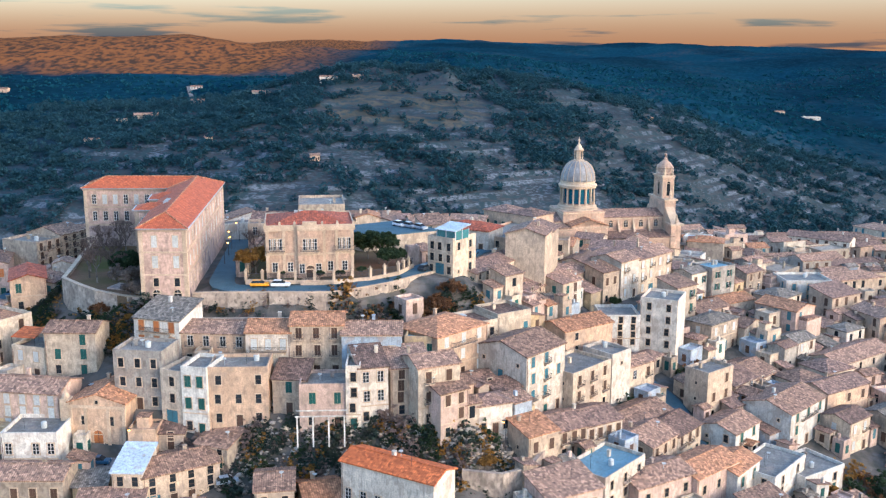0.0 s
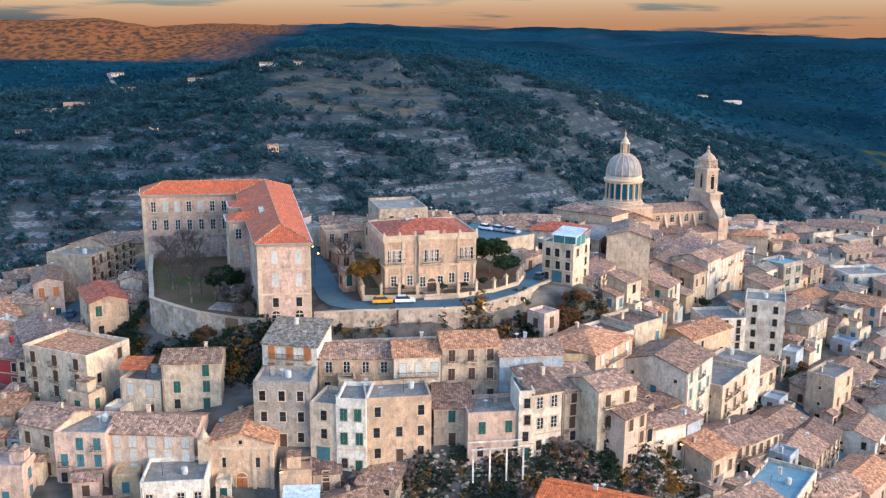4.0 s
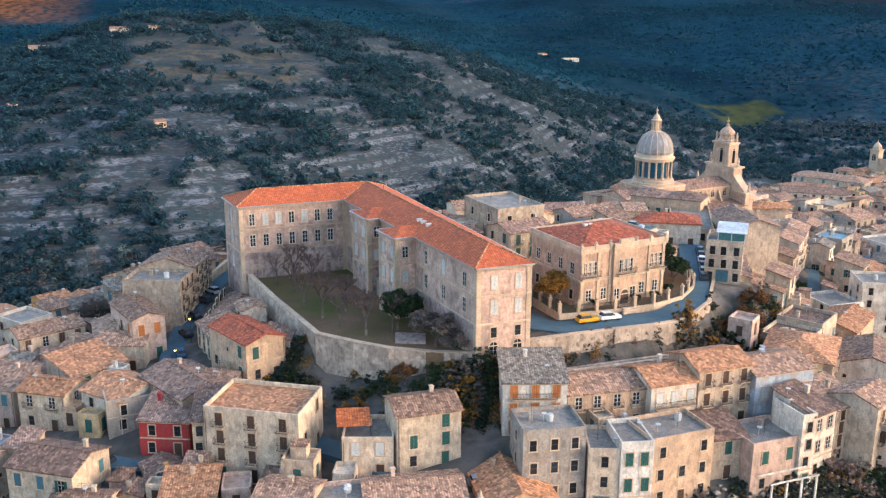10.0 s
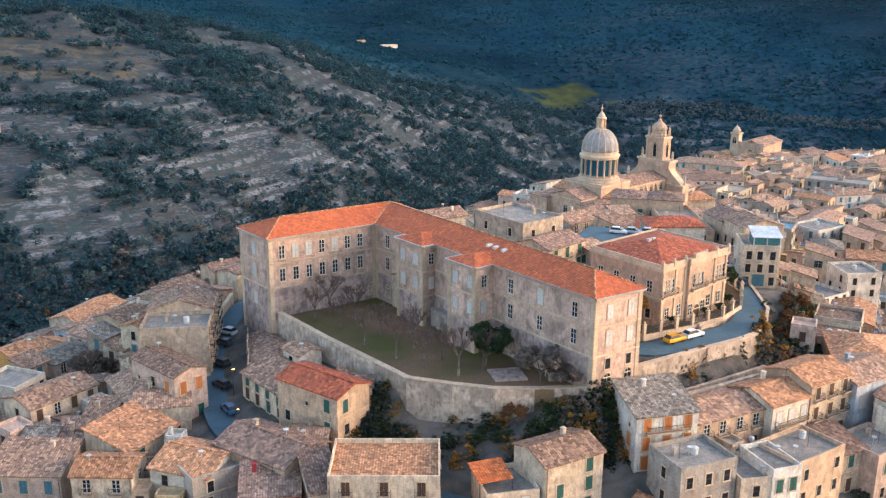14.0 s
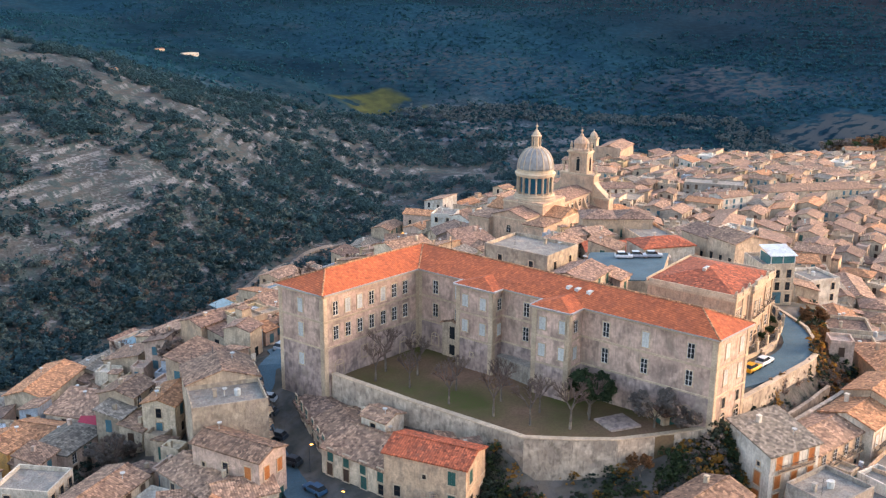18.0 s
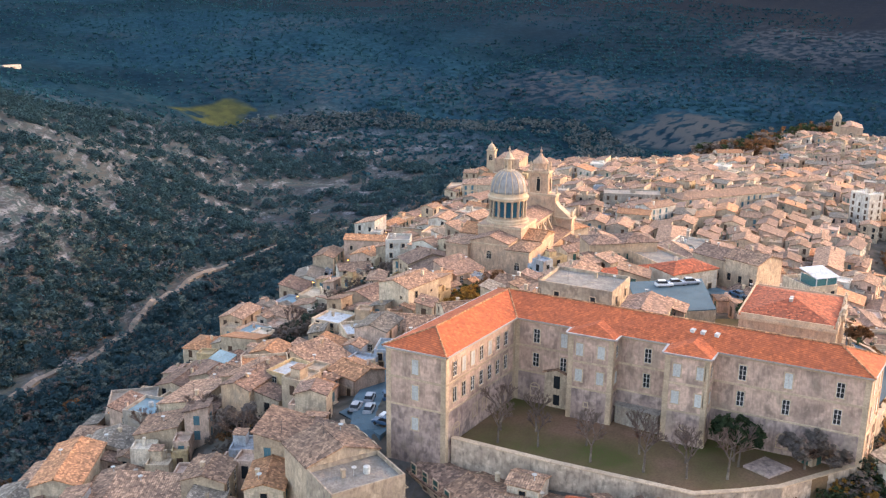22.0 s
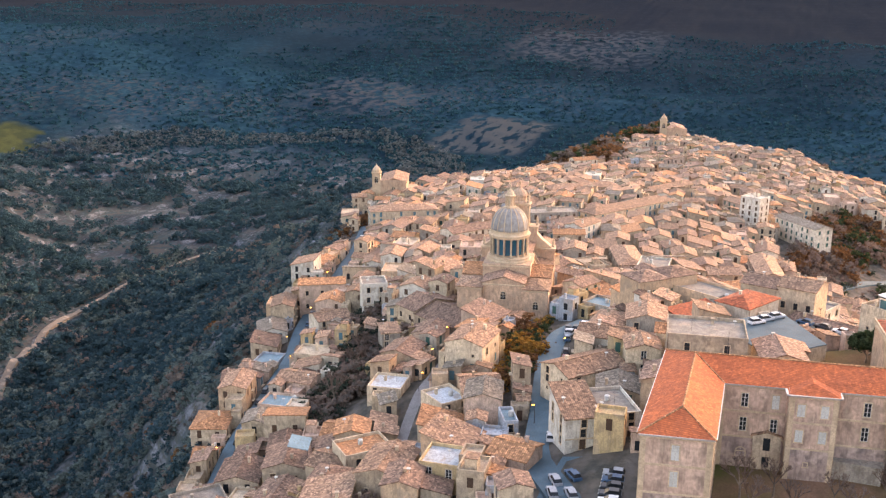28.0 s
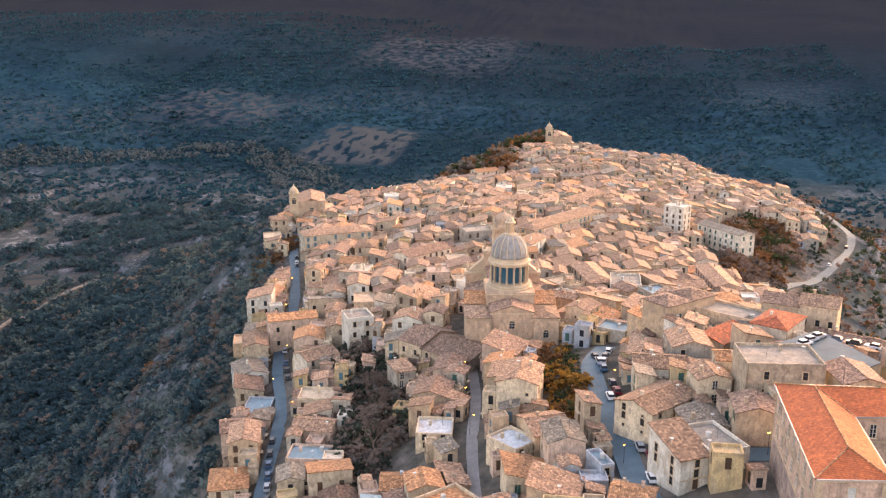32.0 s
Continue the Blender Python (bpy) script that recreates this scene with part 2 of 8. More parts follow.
M_METAL = mat("zinc_gutter", (0.50, 0.49, 0.47), (0.42, 0.41, 0.40), stain=0.2, bump=0.0, rough=0.45, metal=0.6)
M_COPPER = mat("brown_downpipe", (0.22, 0.12, 0.075), (0.16, 0.09, 0.06), stain=0.2, bump=0.0, rough=0.5)
M_LEAD = mat("lead_dome", (0.33, 0.32, 0.31), (0.25, 0.24, 0.235), stain=0.5, bump=0.3, rough=0.6)
M_ASPHALT = mat("asphalt", (0.070, 0.140, 0.176), (0.055, 0.112, 0.142), scale=0.3, stain=0.25, dirt=(0.13, 0.14, 0.14), bump=0.2, bump_scale=9)
M_PAVE = mat("stone_paving", (0.26, 0.25, 0.25), (0.20, 0.195, 0.19), scale=0.3, stain=0.3, bump=0.3, bump_scale=5)
M_RUBBLE = mat("retaining_rubble", (0.52, 0.405, 0.31), (0.33, 0.255, 0.20), scale=0.3, stain=0.7, bump=1.0, bump_scale=1.6, dirt=(0.14, 0.115, 0.09))
M_LAWN = mat("garden_lawn", (0.078, 0.084, 0.030), (0.205, 0.118, 0.080), scale=0.06, stain=0.45, dirt=(0.11, 0.075, 0.045), bump=0.5, bump_scale=4, gloss=0.0)
M_BARK = mat("bark", (0.16, 0.125, 0.10), (0.11, 0.085, 0.07), scale=1.0, bump=0.6, bump_scale=5)
M_TWIG = leafy("bare_twigs", (0.255, 0.185, 0.158), (0.185, 0.135, 0.116), scale=1.0, bump=0.0)
M_LEAF = leafy("evergreen_leaves", (0.052, 0.0798, 0.0396), (0.032, 0.0532, 0.0306), scale=0.6, bump=0.0, spread=0.35, stain=0.3, dirt=(0.1, 0.095, 0.036), island=True)
M_SCRUB = leafy("scrub_leaves", (0.0546, 0.0756, 0.0588), (0.0315, 0.0504, 0.042), scale=0.05, bump=0.0, spread=0.4, stain=0.3, dirt=(0.147, 0.1155, 0.0735), island=True)
# the next two leaf colours have the blue of distance haze mixed in
M_HAZED_WOOD = leafy("far_wood", (0.017, 0.084, 0.1152), (0.011, 0.05775, 0.08), scale=0.004, bump=0.0, spread=0.12, stain=0.1, dirt=(0.024, 0.0735, 0.0896), island=True)
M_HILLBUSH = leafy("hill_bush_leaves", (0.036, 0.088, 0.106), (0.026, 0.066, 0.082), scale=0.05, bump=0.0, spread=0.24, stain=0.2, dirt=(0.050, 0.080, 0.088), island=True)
M_WOODLEAF = leafy("slope_wood_leaves", (0.115, 0.168, 0.158), (0.085, 0.132, 0.132), scale=0.05, bump=0.0, spread=0.24, stain=0.3, dirt=(0.115, 0.118, 0.105), island=True)
M_BROWNWOOD = leafy("slope_wood_twigs", (0.190, 0.160, 0.142), (0.150, 0.128, 0.118), scale=0.05, bump=0.0, spread=0.18, stain=0.3, dirt=(0.14, 0.105, 0.085), island=True)
M_RIVER = leafy("pale_bare_riverside_trees", (0.112, 0.1536, 0.1696), (0.08, 0.1152, 0.1312), scale=0.05, bump=0.0, spread=0.3, stain=0.2, dirt=(0.144, 0.136, 0.12), island=True)
M_AUTUMN = leafy("autumn_leaves", (0.40, 0.205, 0.050), (0.235, 0.130, 0.042), scale=0.6, bump=0.0, spread=0.3, stain=0.3, dirt=(0.20, 0.11, 0.04), island=True)
M_RUSSET = leafy("russet_leaves", (0.221, 0.112, 0.056), (0.153, 0.08, 0.0448), scale=0.3, bump=0.0, spread=0.35, stain=0.3, dirt=(0.119, 0.08, 0.048), island=True)

# ---- mesh building ----


class Shape:
    """Collects boxes, prisms and sweeps with material slots, and turns into one mesh."""

    def __init__(self):
        self.v, self.f, self.m = [], [], []

    def face(self, pts, mi=0):
        n = len(self.v)
        self.v += [tuple(p) for p in pts]
        self.f.append(tuple(range(n, n + len(pts))))
        self.m.append(mi)

    def hexa(self, p, mi=0):
        """Eight corners: the lower four counter-clockwise from above, then the upper four."""
        n = len(self.v)
        self.v += [tuple(q) for q in p]
        for q in ((3, 2, 1, 0), (4, 5, 6, 7), (0, 1, 5, 4), (1, 2, 6, 5), (2, 3, 7, 6), (3, 0, 4, 7)):
            self.f.append(tuple(n + i for i in q))
            self.m.append(mi)

    def box(self, x0, y0, z0, x1, y1, z1, mi=0):
        self.hexa([(x0, y0, z0), (x1, y0, z0), (x1, y1, z0), (x0, y1, z0), (x0, y0, z1), (x1, y0, z1), (x1, y1, z1), (x0, y1, z1)], mi)

    def prism(self, poly, z0, z1, mi=0):
        """An upright prism on a counter-clockwise outline; z1 may be one height a corner."""
        n, k = len(self.v), len(poly)
        tops = z1 if isinstance(z1, (list, tuple)) else [z1] * k
        self.v += [(x, y, z0) for x, y in poly] + [(x, y, z) for (x, y), z in zip(poly, tops)]
        self.f.append(tuple(n + k - 1 - i for i in range(k)))
        self.f.append(tuple(n + k + i for i in range(k)))
        self.m += [mi, mi]
        for i in range(k):
            j = (i + 1) % k
            self.f.append((n + i, n + j, n + k + j, n + k + i))
            self.m.append(mi)

    def lathe(self, cx, cy, profile, sides=16, mi=0, turn=0.0):
        """Rings (radius, z) round an upright axis."""
        n = len(self.v)
        for r, z in profile:
            for i in range(sides):
                a = 2 * math.pi * i / sides + turn
                self.v.append((cx + r * math.cos(a), cy + r * math.sin(a), z))
        for k in range(len(profile) - 1):
            for i in range(sides):
                j = (i + 1) % sides
                self.f.append((n + k * sides + i, n + k * sides + j, n + (k + 1) * sides + j, n + (k + 1) * sides + i))
                self.m.append(mi)
        self.f.append(tuple(n + (len(profile) - 1) * sides + i for i in range(sides)))
        self.f.append(tuple(n + sides - 1 - i for i in range(sides)))
        self.m += [mi, mi]

    def tube(self, a, b, ra, rb, sides=5, mi=0):
        a, b = Vector(a), Vector(b)
        q = (b - a).to_track_quat("Z", "Y")
        n = len(self.v)
        for p, r in ((a, ra), (b, rb)):
            for i in range(sides):
                t = 2 * math.pi * i / sides
                self.v.append(tuple(p + q @ Vector((r * math.cos(t), r * math.sin(t), 0))))
        for i in range(sides):
            j = (i + 1) % sides
            self.f.append((n + i, n + j, n + sides + j, n + sides + i))
            self.m.append(mi)
        self.f.append(tuple(n + sides + i for i in range(sides)))
        self.m.append(mi)

    def mesh(self, name, mats, smooth=False):
        me = bpy.data.meshes.new(name)
        ids, keep = {}, []
        ref = []
        for p in self.v:       # weld corners that meet
            k = (round(p[0], 3), round(p[1], 3), round(p[2], 3))
            if k not in ids:
                ids[k] = len(keep)
                keep.append(p)
            ref.append(ids[k])
        faces, slots = [], []
        for f, m in zip(self.f, self.m):
            q = [ref[i] for i in f]
            q = [a for a, c in zip(q, q[1:] + q[:1]) if a != c]
            if len(set(q)) > 2:
                faces.append(q)
                slots.append(m)
        me.from_pydata(keep, [], faces)
        self.m = slots
        for m in mats if isinstance(mats, (list, tuple)) else [mats]:
            me.materials.append(m)
        me.polygons.foreach_set("material_index", self.m)
        if smooth:
            me.polygons.foreach_set("use_smooth", [True] * len(faces))
        me.update()
        return me


def part(name, shape, mats, parent=None, label="", smooth=False, at=None):
    """One mesh object under a thing or a part."""
    me = shape.mesh(name, mats, smooth) if isinstance(shape, Shape) else shape
    ob = new(name, me)
    ob.parent = parent
    if at is not None:
        ob.matrix_basis = at
    if label:
        tagged(ob, label)
    return ob


def thing(name, m, label, category, group="", kind=""):
    ob = new(name)
    ob.empty_display_size = 0.5
    ob.matrix_basis = m
    return tagged(ob, label, category, group, kind)


# ---- ground ----
# heights of the ground along lines of constant x: (y, z) pairs from the southern valley to the northern plateau
SECTIONS = []


def section(x, *pairs):
    SECTIONS.append((x, np.array(pairs, float)))


section(-900, (-200, -110), (100, -100), (300, -70), (450, -80), (600, -60), (800, -40), (1100, -30), (1400, -4), (2500, 24))
section(-330, (-200, -110), (60, -90), (180, -60), (260, -55), (340, -80), (470, -105), (560, -95), (650, -58), (760, -44), (900, -34), (1030, -26), (1200, -18), (1400, -2), (2500, 24))
section(-170, (-200, -110), (60, -80), (140, -42), (190, -27), (240, -24), (280, -30), (330, -44), (370, -75), (470, -110), (560, -100), (650, -50), (760, -30), (900, -6), (1030, 8), (1200, 2), (2500, 24))
section(-110, (-200, -110), (60, -70), (140, -38), (160, -29), (168, -24), (190, -19), (212, -12.5), (250, -12), (268, -13), (290, -20), (320, -27), (345, -40), (380, -74), (470, -110), (560, -104), (655, -47), (760, -26), (900, 6), (1030, 27), (1200, 12), (2500, 24))
section(-92, (-200, -110), (60, -70), (140, -38), (160, -29), (168, -22), (190, -17), (206, -11.5), (218, -8), (240, -6.5), (264, -4.5), (276, -8), (300, -15), (330, -28), (355, -41), (390, -76), (470, -110), (560, -105), (657, -48), (760, -27), (900, 6), (1030, 27), (1200, 12), (2500, 24))
section(-84, (-200, -110), (60, -68), (140, -37), (160, -28), (167, -24), (172, -20), (180, -16.5), (196, -12), (208, -8), (211, -2.4), (262, -3.5), (278, -7.5), (300, -14), (330, -27), (358, -40), (392, -74), (470, -110), (560, -106), (657, -49), (760, -27), (900, 6), (1030, 27), (1200, 12), (2500, 24))
section(-60, (-200, -110), (60, -66), (140, -36), (157, -28), (162, -24.8), (166.5, -23.8), (169, -18), (174, -16.5), (178, -12.5), (184, -11), (187, -8), (191, -2.2), (262, -3), (280, -8.5), (310, -19), (345, -33), (372, -45), (400, -76), (470, -112), (560, -108), (660, -52), (760, -28), (900, 6), (1030, 27), (1200, 12), (2500, 24))
section(-30, (-200, -110), (60, -66), (140, -36), (157, -28), (162, -24.5), (167, -18), (173, -15.5), (177, -12), (186, -9), (190.0, -6.5), (192.6, -5.6), (194.0, -0.6), (205, 0), (262, -3), (290, -9), (330, -20), (365, -35), (387, -46), (412, -76), (480, -114), (565, -112), (664, -56), (760, -29), (900, 5), (1030, 27), (1200, 12), (2500, 24))
section(5, (-200, -110), (60, -70), (140, -38), (158, -27), (164, -18.5), (178, -15.5), (200, -13), (204, -11), (209, -1.5), (225, -2), (265, -4), (300, -12), (345, -26), (385, -38), (402, -48), (425, -76), (490, -116), (570, -116), (674, -62), (760, -30), (900, 3), (1030, 27), (1200, 12), (2500, 24))
section(20, (-200, -110), (60, -74), (140, -40), (160, -31), (175, -26), (200, -19), (216, -11), (240, -9), (265, -7), (300, -14), (345, -25), (385, -37), (418, -54), (495, -117), (575, -118), (680, -64), (762, -31), (900, 2), (1100, 21), (2500, 24))
section(50, (-200, -110), (60, -80), (150, -46), (185, -36), (230, -25), (262, -15), (300, -17), (345, -23), (385, -34), (425, -48), (455, -72), (510, -118), (590, -124), (690, -66), (770, -34), (900, 0), (1100, 18), (2500, 24))
section(110, (-200, -112), (60, -90), (150, -60), (200, -46), (245, -34), (280, -30), (330, -27), (380, -30), (425, -40), (460, -60), (540, -122), (610, -128), (710, -72), (800, -36), (900, -8), (1100, 10), (2500, 24))
section(180, (-200, -114), (60, -98), (150, -76), (205, -54), (240, -42), (290, -35), (350, -33), (420, -38), (455, -47), (480, -66), (580, -126), (650, -130), (760, -80), (880, -38), (1000, -10), (1200, -4), (2500, 24))
section(260, (-200, -116), (60, -104), (140, -84), (172, -62), (198, -56), (235, -46), (290, -38), (350, -37), (430, -42), (488, -46), (510, -62), (570, -100), (640, -130), (700, -132), (820, -88), (960, -44), (1150, -14), (1500, -16), (2500, 20))
section(360, (-200, -118), (60, -110), (100, -98), (146, -62), (166, -57), (195, -50), (250, -47), (300, -45), (360, -45), (440, -48), (485, -56), (540, -96), (680, -134), (780, -134), (900, -100), (1080, -52), (1260, -30), (1700, -26), (2500, 14))
section(460, (-200, -120), (60, -116), (120, -100), (158, -62), (185, -53), (300, -52), (340, -52), (410, -56), (450, -68), (520, -100), (700, -136), (850, -136), (1000, -108), (1200, -66), (1500, -50), (2500, 14))
section(560, (-200, -122), (60, -120), (180, -104), (222, -62), (250, -53), (300, -52), (330, -52), (370, -48), (400, -55), (450, -88), (560, -124), (800, -138), (980, -136), (1200, -84), (1500, -60), (2500, 10))
section(680, (-200, -124), (100, -124), (240, -112), (295, -68), (340, -58), (375, -58), (410, -72), (460, -108), (600, -134), (850, -140), (1050, -138), (1300, -96), (1600, -70), (2500, 10))
section(850, (-200, -126), (200, -128), (400, -132), (700, -138), (1000, -134), (1300, -86), (1600, -60), (2500, 14))
section(1250, (-200, -100), (200, -120), (500, -124), (800, -110), (1100, -72), (1500, -30), (2500, 24))
section(1900, (-200, -20), (300, -40), (700, -30), (1200, 0), (2500, 30))
section(3000, (-200, 60), (700, 70), (2500, 40))


def base_height(x, y):
    """The smooth lie of the land."""
    x, y = np.asarray(x, float), np.asarray(y, float)
    xs = np.array([s[0] for s in SECTIONS], float)
    xc = np.clip(x, xs[0], xs[-1])
    k = np.clip(np.searchsorted(xs, xc) - 1, 0, len(xs) - 2)
    f = (xc - xs[k]) / (xs[k + 1] - xs[k])
    z = np.zeros(np.broadcast(x, y).shape)
    for i in range(len(SECTIONS) - 1):
        m = k == i
        if np.any(m):
            a = np.interp(y[m], SECTIONS[i][1][:, 0], SECTIONS[i][1][:, 1])
            b = np.interp(y[m], SECTIONS[i + 1][1][:, 0], SECTIONS[i + 1][1][:, 1])
            z[m] = a + (b - a) * f[m]
    return z


def value_noise(x, y, s, seed):
    """Smooth noise between -1 and 1 on a lattice of pitch s."""
    u, v = np.asarray(x) / s, np.asarray(y) / s
    i, j = np.floor(u).astype(np.int64), np.floor(v).astype(np.int64)
    fx, fy = u - i, v - j
    fx, fy = fx * fx * (3 - 2 * fx), fy * fy * (3 - 2 * fy)

    def h(a, b):
        n = (a * 374761393 + b * 668265263 + seed * 974711) & 0x7FFFFFFF
        n = ((n ^ (n >> 13)) * 1274126177) & 0x7FFFFFFF
        return ((n ^ (n >> 16)) & 0xFFFF) / 32767.5 - 1

    return (h(i, j) * (1 - fx) + h(i + 1, j) * fx) * (1 - fy) + (h(i, j + 1) * (1 - fx) + h(i + 1, j + 1) * fx) * fy


def bump_at(x, y, cx, cy, rx, ry, h):
    return h * np.exp(-(((x - cx) / rx) ** 2 + ((y - cy) / ry) ** 2))


def wild(x, y):
    """How far from the town: 0 inside, 1 on the open slopes."""
    d = base_height(x, y)
    a = np.clip((y - 440 - np.clip(x, 0, 300) * 0.12) / 90, 0, 1)
    b = np.clip((-60 - d) / 25, 0, 1)
    c = np.clip((np.abs(x - 200) - 420) / 80, 0, 1)
    return np.maximum(a, np.maximum(b, c))


SHELF = [(-53.0, 240, -2.4), (-49.6, 214, -1.4), (-47.8, 203, -0.8), (-44.5, 197.6, -0.5), (-36, 196.6, -0.4), (-28, 196.5, -0.4), (-21, 198.2, -0.4), (-14.2, 203.4, -0.5), (-8.2, 211.5, -0.6), (-1.8, 222, -0.8), (4.6, 233, -1.1), (10.6, 243.5, -1.5)]


def shelf(x, y, z, line, half=3.3, soft=1.4):
    """The ground levelled along a road cut into the hill."""
    best, lev = np.full(z.shape, 1e9), z.copy()
    for (ax, ay, az), (bx, by, bz) in zip(line, line[1:]):
        dx, dy = bx - ax, by - ay
        t = np.clip(((x - ax) * dx + (y - ay) * dy) / (dx * dx + dy * dy), 0, 1)
        d = np.hypot(x - ax - t * dx, y - ay - t * dy)
        near = d < best
        best, lev = np.where(near, d, best), np.where(near, az + (bz - az) * t, lev)
    k = np.clip((half + soft - best) / soft, 0, 1)
    return z * (1 - k) + lev * k


def height(x, y):
    """The ground with its terraces, roughness and far hills."""
    x, y = np.asarray(x, float), np.asarray(y, float)
    z = shelf(x, y, base_height(x, y), SHELF)
    w = wild(x, y)
    z = z + w * (value_noise(x, y, 120, 3) * 7 + value_noise(x, y, 38, 4) * 2.6 + value_noise(x, y, 13, 5) * 0.9)
    far = np.clip((y - 1150) / 500, 0, 1) + np.clip((x - 1300) / 500, 0, 1) + np.clip((-x - 700) / 500, 0, 1)
    far = np.clip(far, 0, 1)
    z = z + far * (value_noise(x, y, 700, 7) * 12 + value_noise(x, y, 260, 8) * 7)
    z = z + bump_at(x, y, -720, 1750, 420, 330, 46) + bump_at(x, y, -420, 1900, 380, 300, 20)
    z = z + bump_at(x, y, -300, 3900, 1500, 500, 28) + bump_at(x, y, 900, 4100, 1200, 400, 30) - bump_at(x, y, 2600, 3600, 900, 900, 40)
    step = 5.0
    q = z / step
    t = np.floor(q) + np.clip((q - np.floor(q) - 0.72) / 0.28, 0, 1)
    k = w * np.clip((y - 540) / 80, 0, 1) * np.clip((value_noise(x, y, 90, 9) + 0.55) * 1.6, 0, 0.7) * np.clip((1500 - y) / 300, 0, 1)
    return z * (1 - k) + t * step * k


def spaced(*runs):
    out = []
    for a, b, s in runs:
        out += list(np.arange(a, b, s))
    return np.array(out + [runs[-1][1]], float)


def ground_mesh():
    gx = spaced((-3600, -1200, 60), (-1200, -420, 16), (-420, -170, 5), (-170, 130, 2.5), (130, 640, 4), (640, 1400, 10), (1400, 4400, 60))
    gy = spaced((-900, 60, 40), (60, 130, 8), (130, 420, 2.5), (420, 560, 4), (560, 1000, 4), (1000, 1500, 9), (1500, 4600, 45))
    X, Y = np.meshgrid(gx, gy)
    Z = height(X.ravel(), Y.ravel())
    nx, ny = len(gx), len(gy)
    co3 = np.stack([X.ravel(), Y.ravel(), Z], 1)
    i = np.arange(nx * ny).reshape(ny, nx)
    q = np.stack([i[:-1, :-1], i[:-1, 1:], i[1:, 1:], i[1:, :-1]], -1).reshape(-1, 4)
    me = bpy.data.meshes.new("ground")
    me.vertices.add(len(co3))
    me.vertices.foreach_set("co", co3.ravel())
    me.loops.add(q.size)
    me.loops.foreach_set("vertex_index", q.ravel())
    me.polygons.add(len(q))
    me.polygons.foreach_set("loop_start", np.arange(0, q.size, 4))
    me.polygons.foreach_set("use_smooth", [True] * len(q))
    me.update()
    me.validate()
    return me


def ground_material():
    m = bpy.data.materials.new("hillside")
    m.use_nodes = True
    n, l = m.node_tree.nodes, m.node_tree.links
    b = n["Principled BSDF"]
    b.inputs["Roughness"].default_value, b.inputs["Specular IOR Level"].default_value = 0.95, 0.0
    tc = n.new("ShaderNodeTexCoord")

    def tex(scale, detail=5.0, stretch=(1, 1, 1)):
        mp = n.new("ShaderNodeMapping")
        mp.inputs["Scale"].default_value = stretch
        l.new(tc.outputs["Object"], mp.inputs[0])
        t = n.new("ShaderNodeTexNoise")
        t.inputs["Scale"].default_value, t.inputs["Detail"].default_value = scale, detail
        l.new(mp.outputs[0], t.inputs["Vector"])
        return t.outputs[0]

    def rng(src, a, c):
        r = n.new("ShaderNodeMapRange")
        r.inputs["From Min"].default_value, r.inputs["From Max"].default_value = a, c
        l.new(src, r.inputs["Value"])
        return r.outputs[0]

    def mix(fac, a, c):
        x = n.new("ShaderNodeMix")
        x.data_type = "RGBA"
        l.new(fac, x.inputs[0])
        for s, i in ((a, 6), (c, 7)):
            if isinstance(s, tuple):
                x.inputs[i].default_value = (*s, 1)
            else:
                l.new(s, x.inputs[i])
        return x.outputs[2]

    geo = n.new("ShaderNodeSeparateXYZ")
    l.new(tc.outputs["Object"], geo.inputs[0])

    def op(kind, a, c):
        x = n.new("ShaderNodeMath")
        x.operation, x.use_clamp = kind.rstrip("2"), kind[-1] != "2"
        for v, i in ((a, 0), (c, 1)):
            if isinstance(v, (int, float)):
                x.inputs[i].default_value = v
            else:
                l.new(v, x.inputs[i])
        return x.outputs[0]

    # where the far forests begin, and the western hill painted orange as if sunlit
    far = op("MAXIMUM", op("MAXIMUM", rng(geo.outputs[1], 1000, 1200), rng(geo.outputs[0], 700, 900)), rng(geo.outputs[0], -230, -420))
    sunlit = op("MULTIPLY", rng(geo.outputs[0], -150, -300), rng(op("ADD2", geo.outputs[1], op("MULTIPLY2", tex(0.006, 4), 260.0)), 1540, 1600))
    earth = mix(rng(tex(0.012), 0.4, 0.6), (0.032, 0.040, 0.045), (0.044, 0.050, 0.054))
    grass = mix(rng(tex(0.02, 4), 0.52, 0.66), earth, (0.040, 0.054, 0.052))
    loam = mix(rng(tex(0.05, 6), 0.42, 0.6), (0.070, 0.080, 0.076), (0.052, 0.064, 0.063))
    grass = mix(rng(geo.outputs[1], 620, 540), grass, loam)
    rocky = op("MULTIPLY", rng(tex(0.55, 6, (0.35, 1, 2.4)), 0.50, 0.58), rng(tex(0.035, 5, (0.6, 1, 3)), 0.36, 0.56))
    low = rng(op("ADD2", geo.outputs[1], op("MULTIPLY2", tex(0.02, 3), 160.0)), 960, 830)
    low = op("MAXIMUM", low, rng(geo.outputs[0], 120, 260))
    rocky = op("MULTIPLY", rocky, op("ADD", op("MULTIPLY", low, 0.75), 0.25))
    rock = mix(rocky, grass, (0.096, 0.112, 0.130))
    # dry-stone risers of the terraces, broken here and there, and the pale soil of the treads
    wrap = n.new("ShaderNodeMath")
    wrap.operation, wrap.inputs[1].default_value = "WRAP", 0.0
    wrap.inputs[2].default_value = 5.0
    l.new(geo.outputs[2], wrap.inputs[0])
    riser = op("MULTIPLY", rng(wrap.outputs[0], 1.2, 1.9), rng(wrap.outputs[0], 4.8, 4.2))
    broken = rng(tex(0.045, 7, (0.6, 1, 1)), 0.47, 0.56)
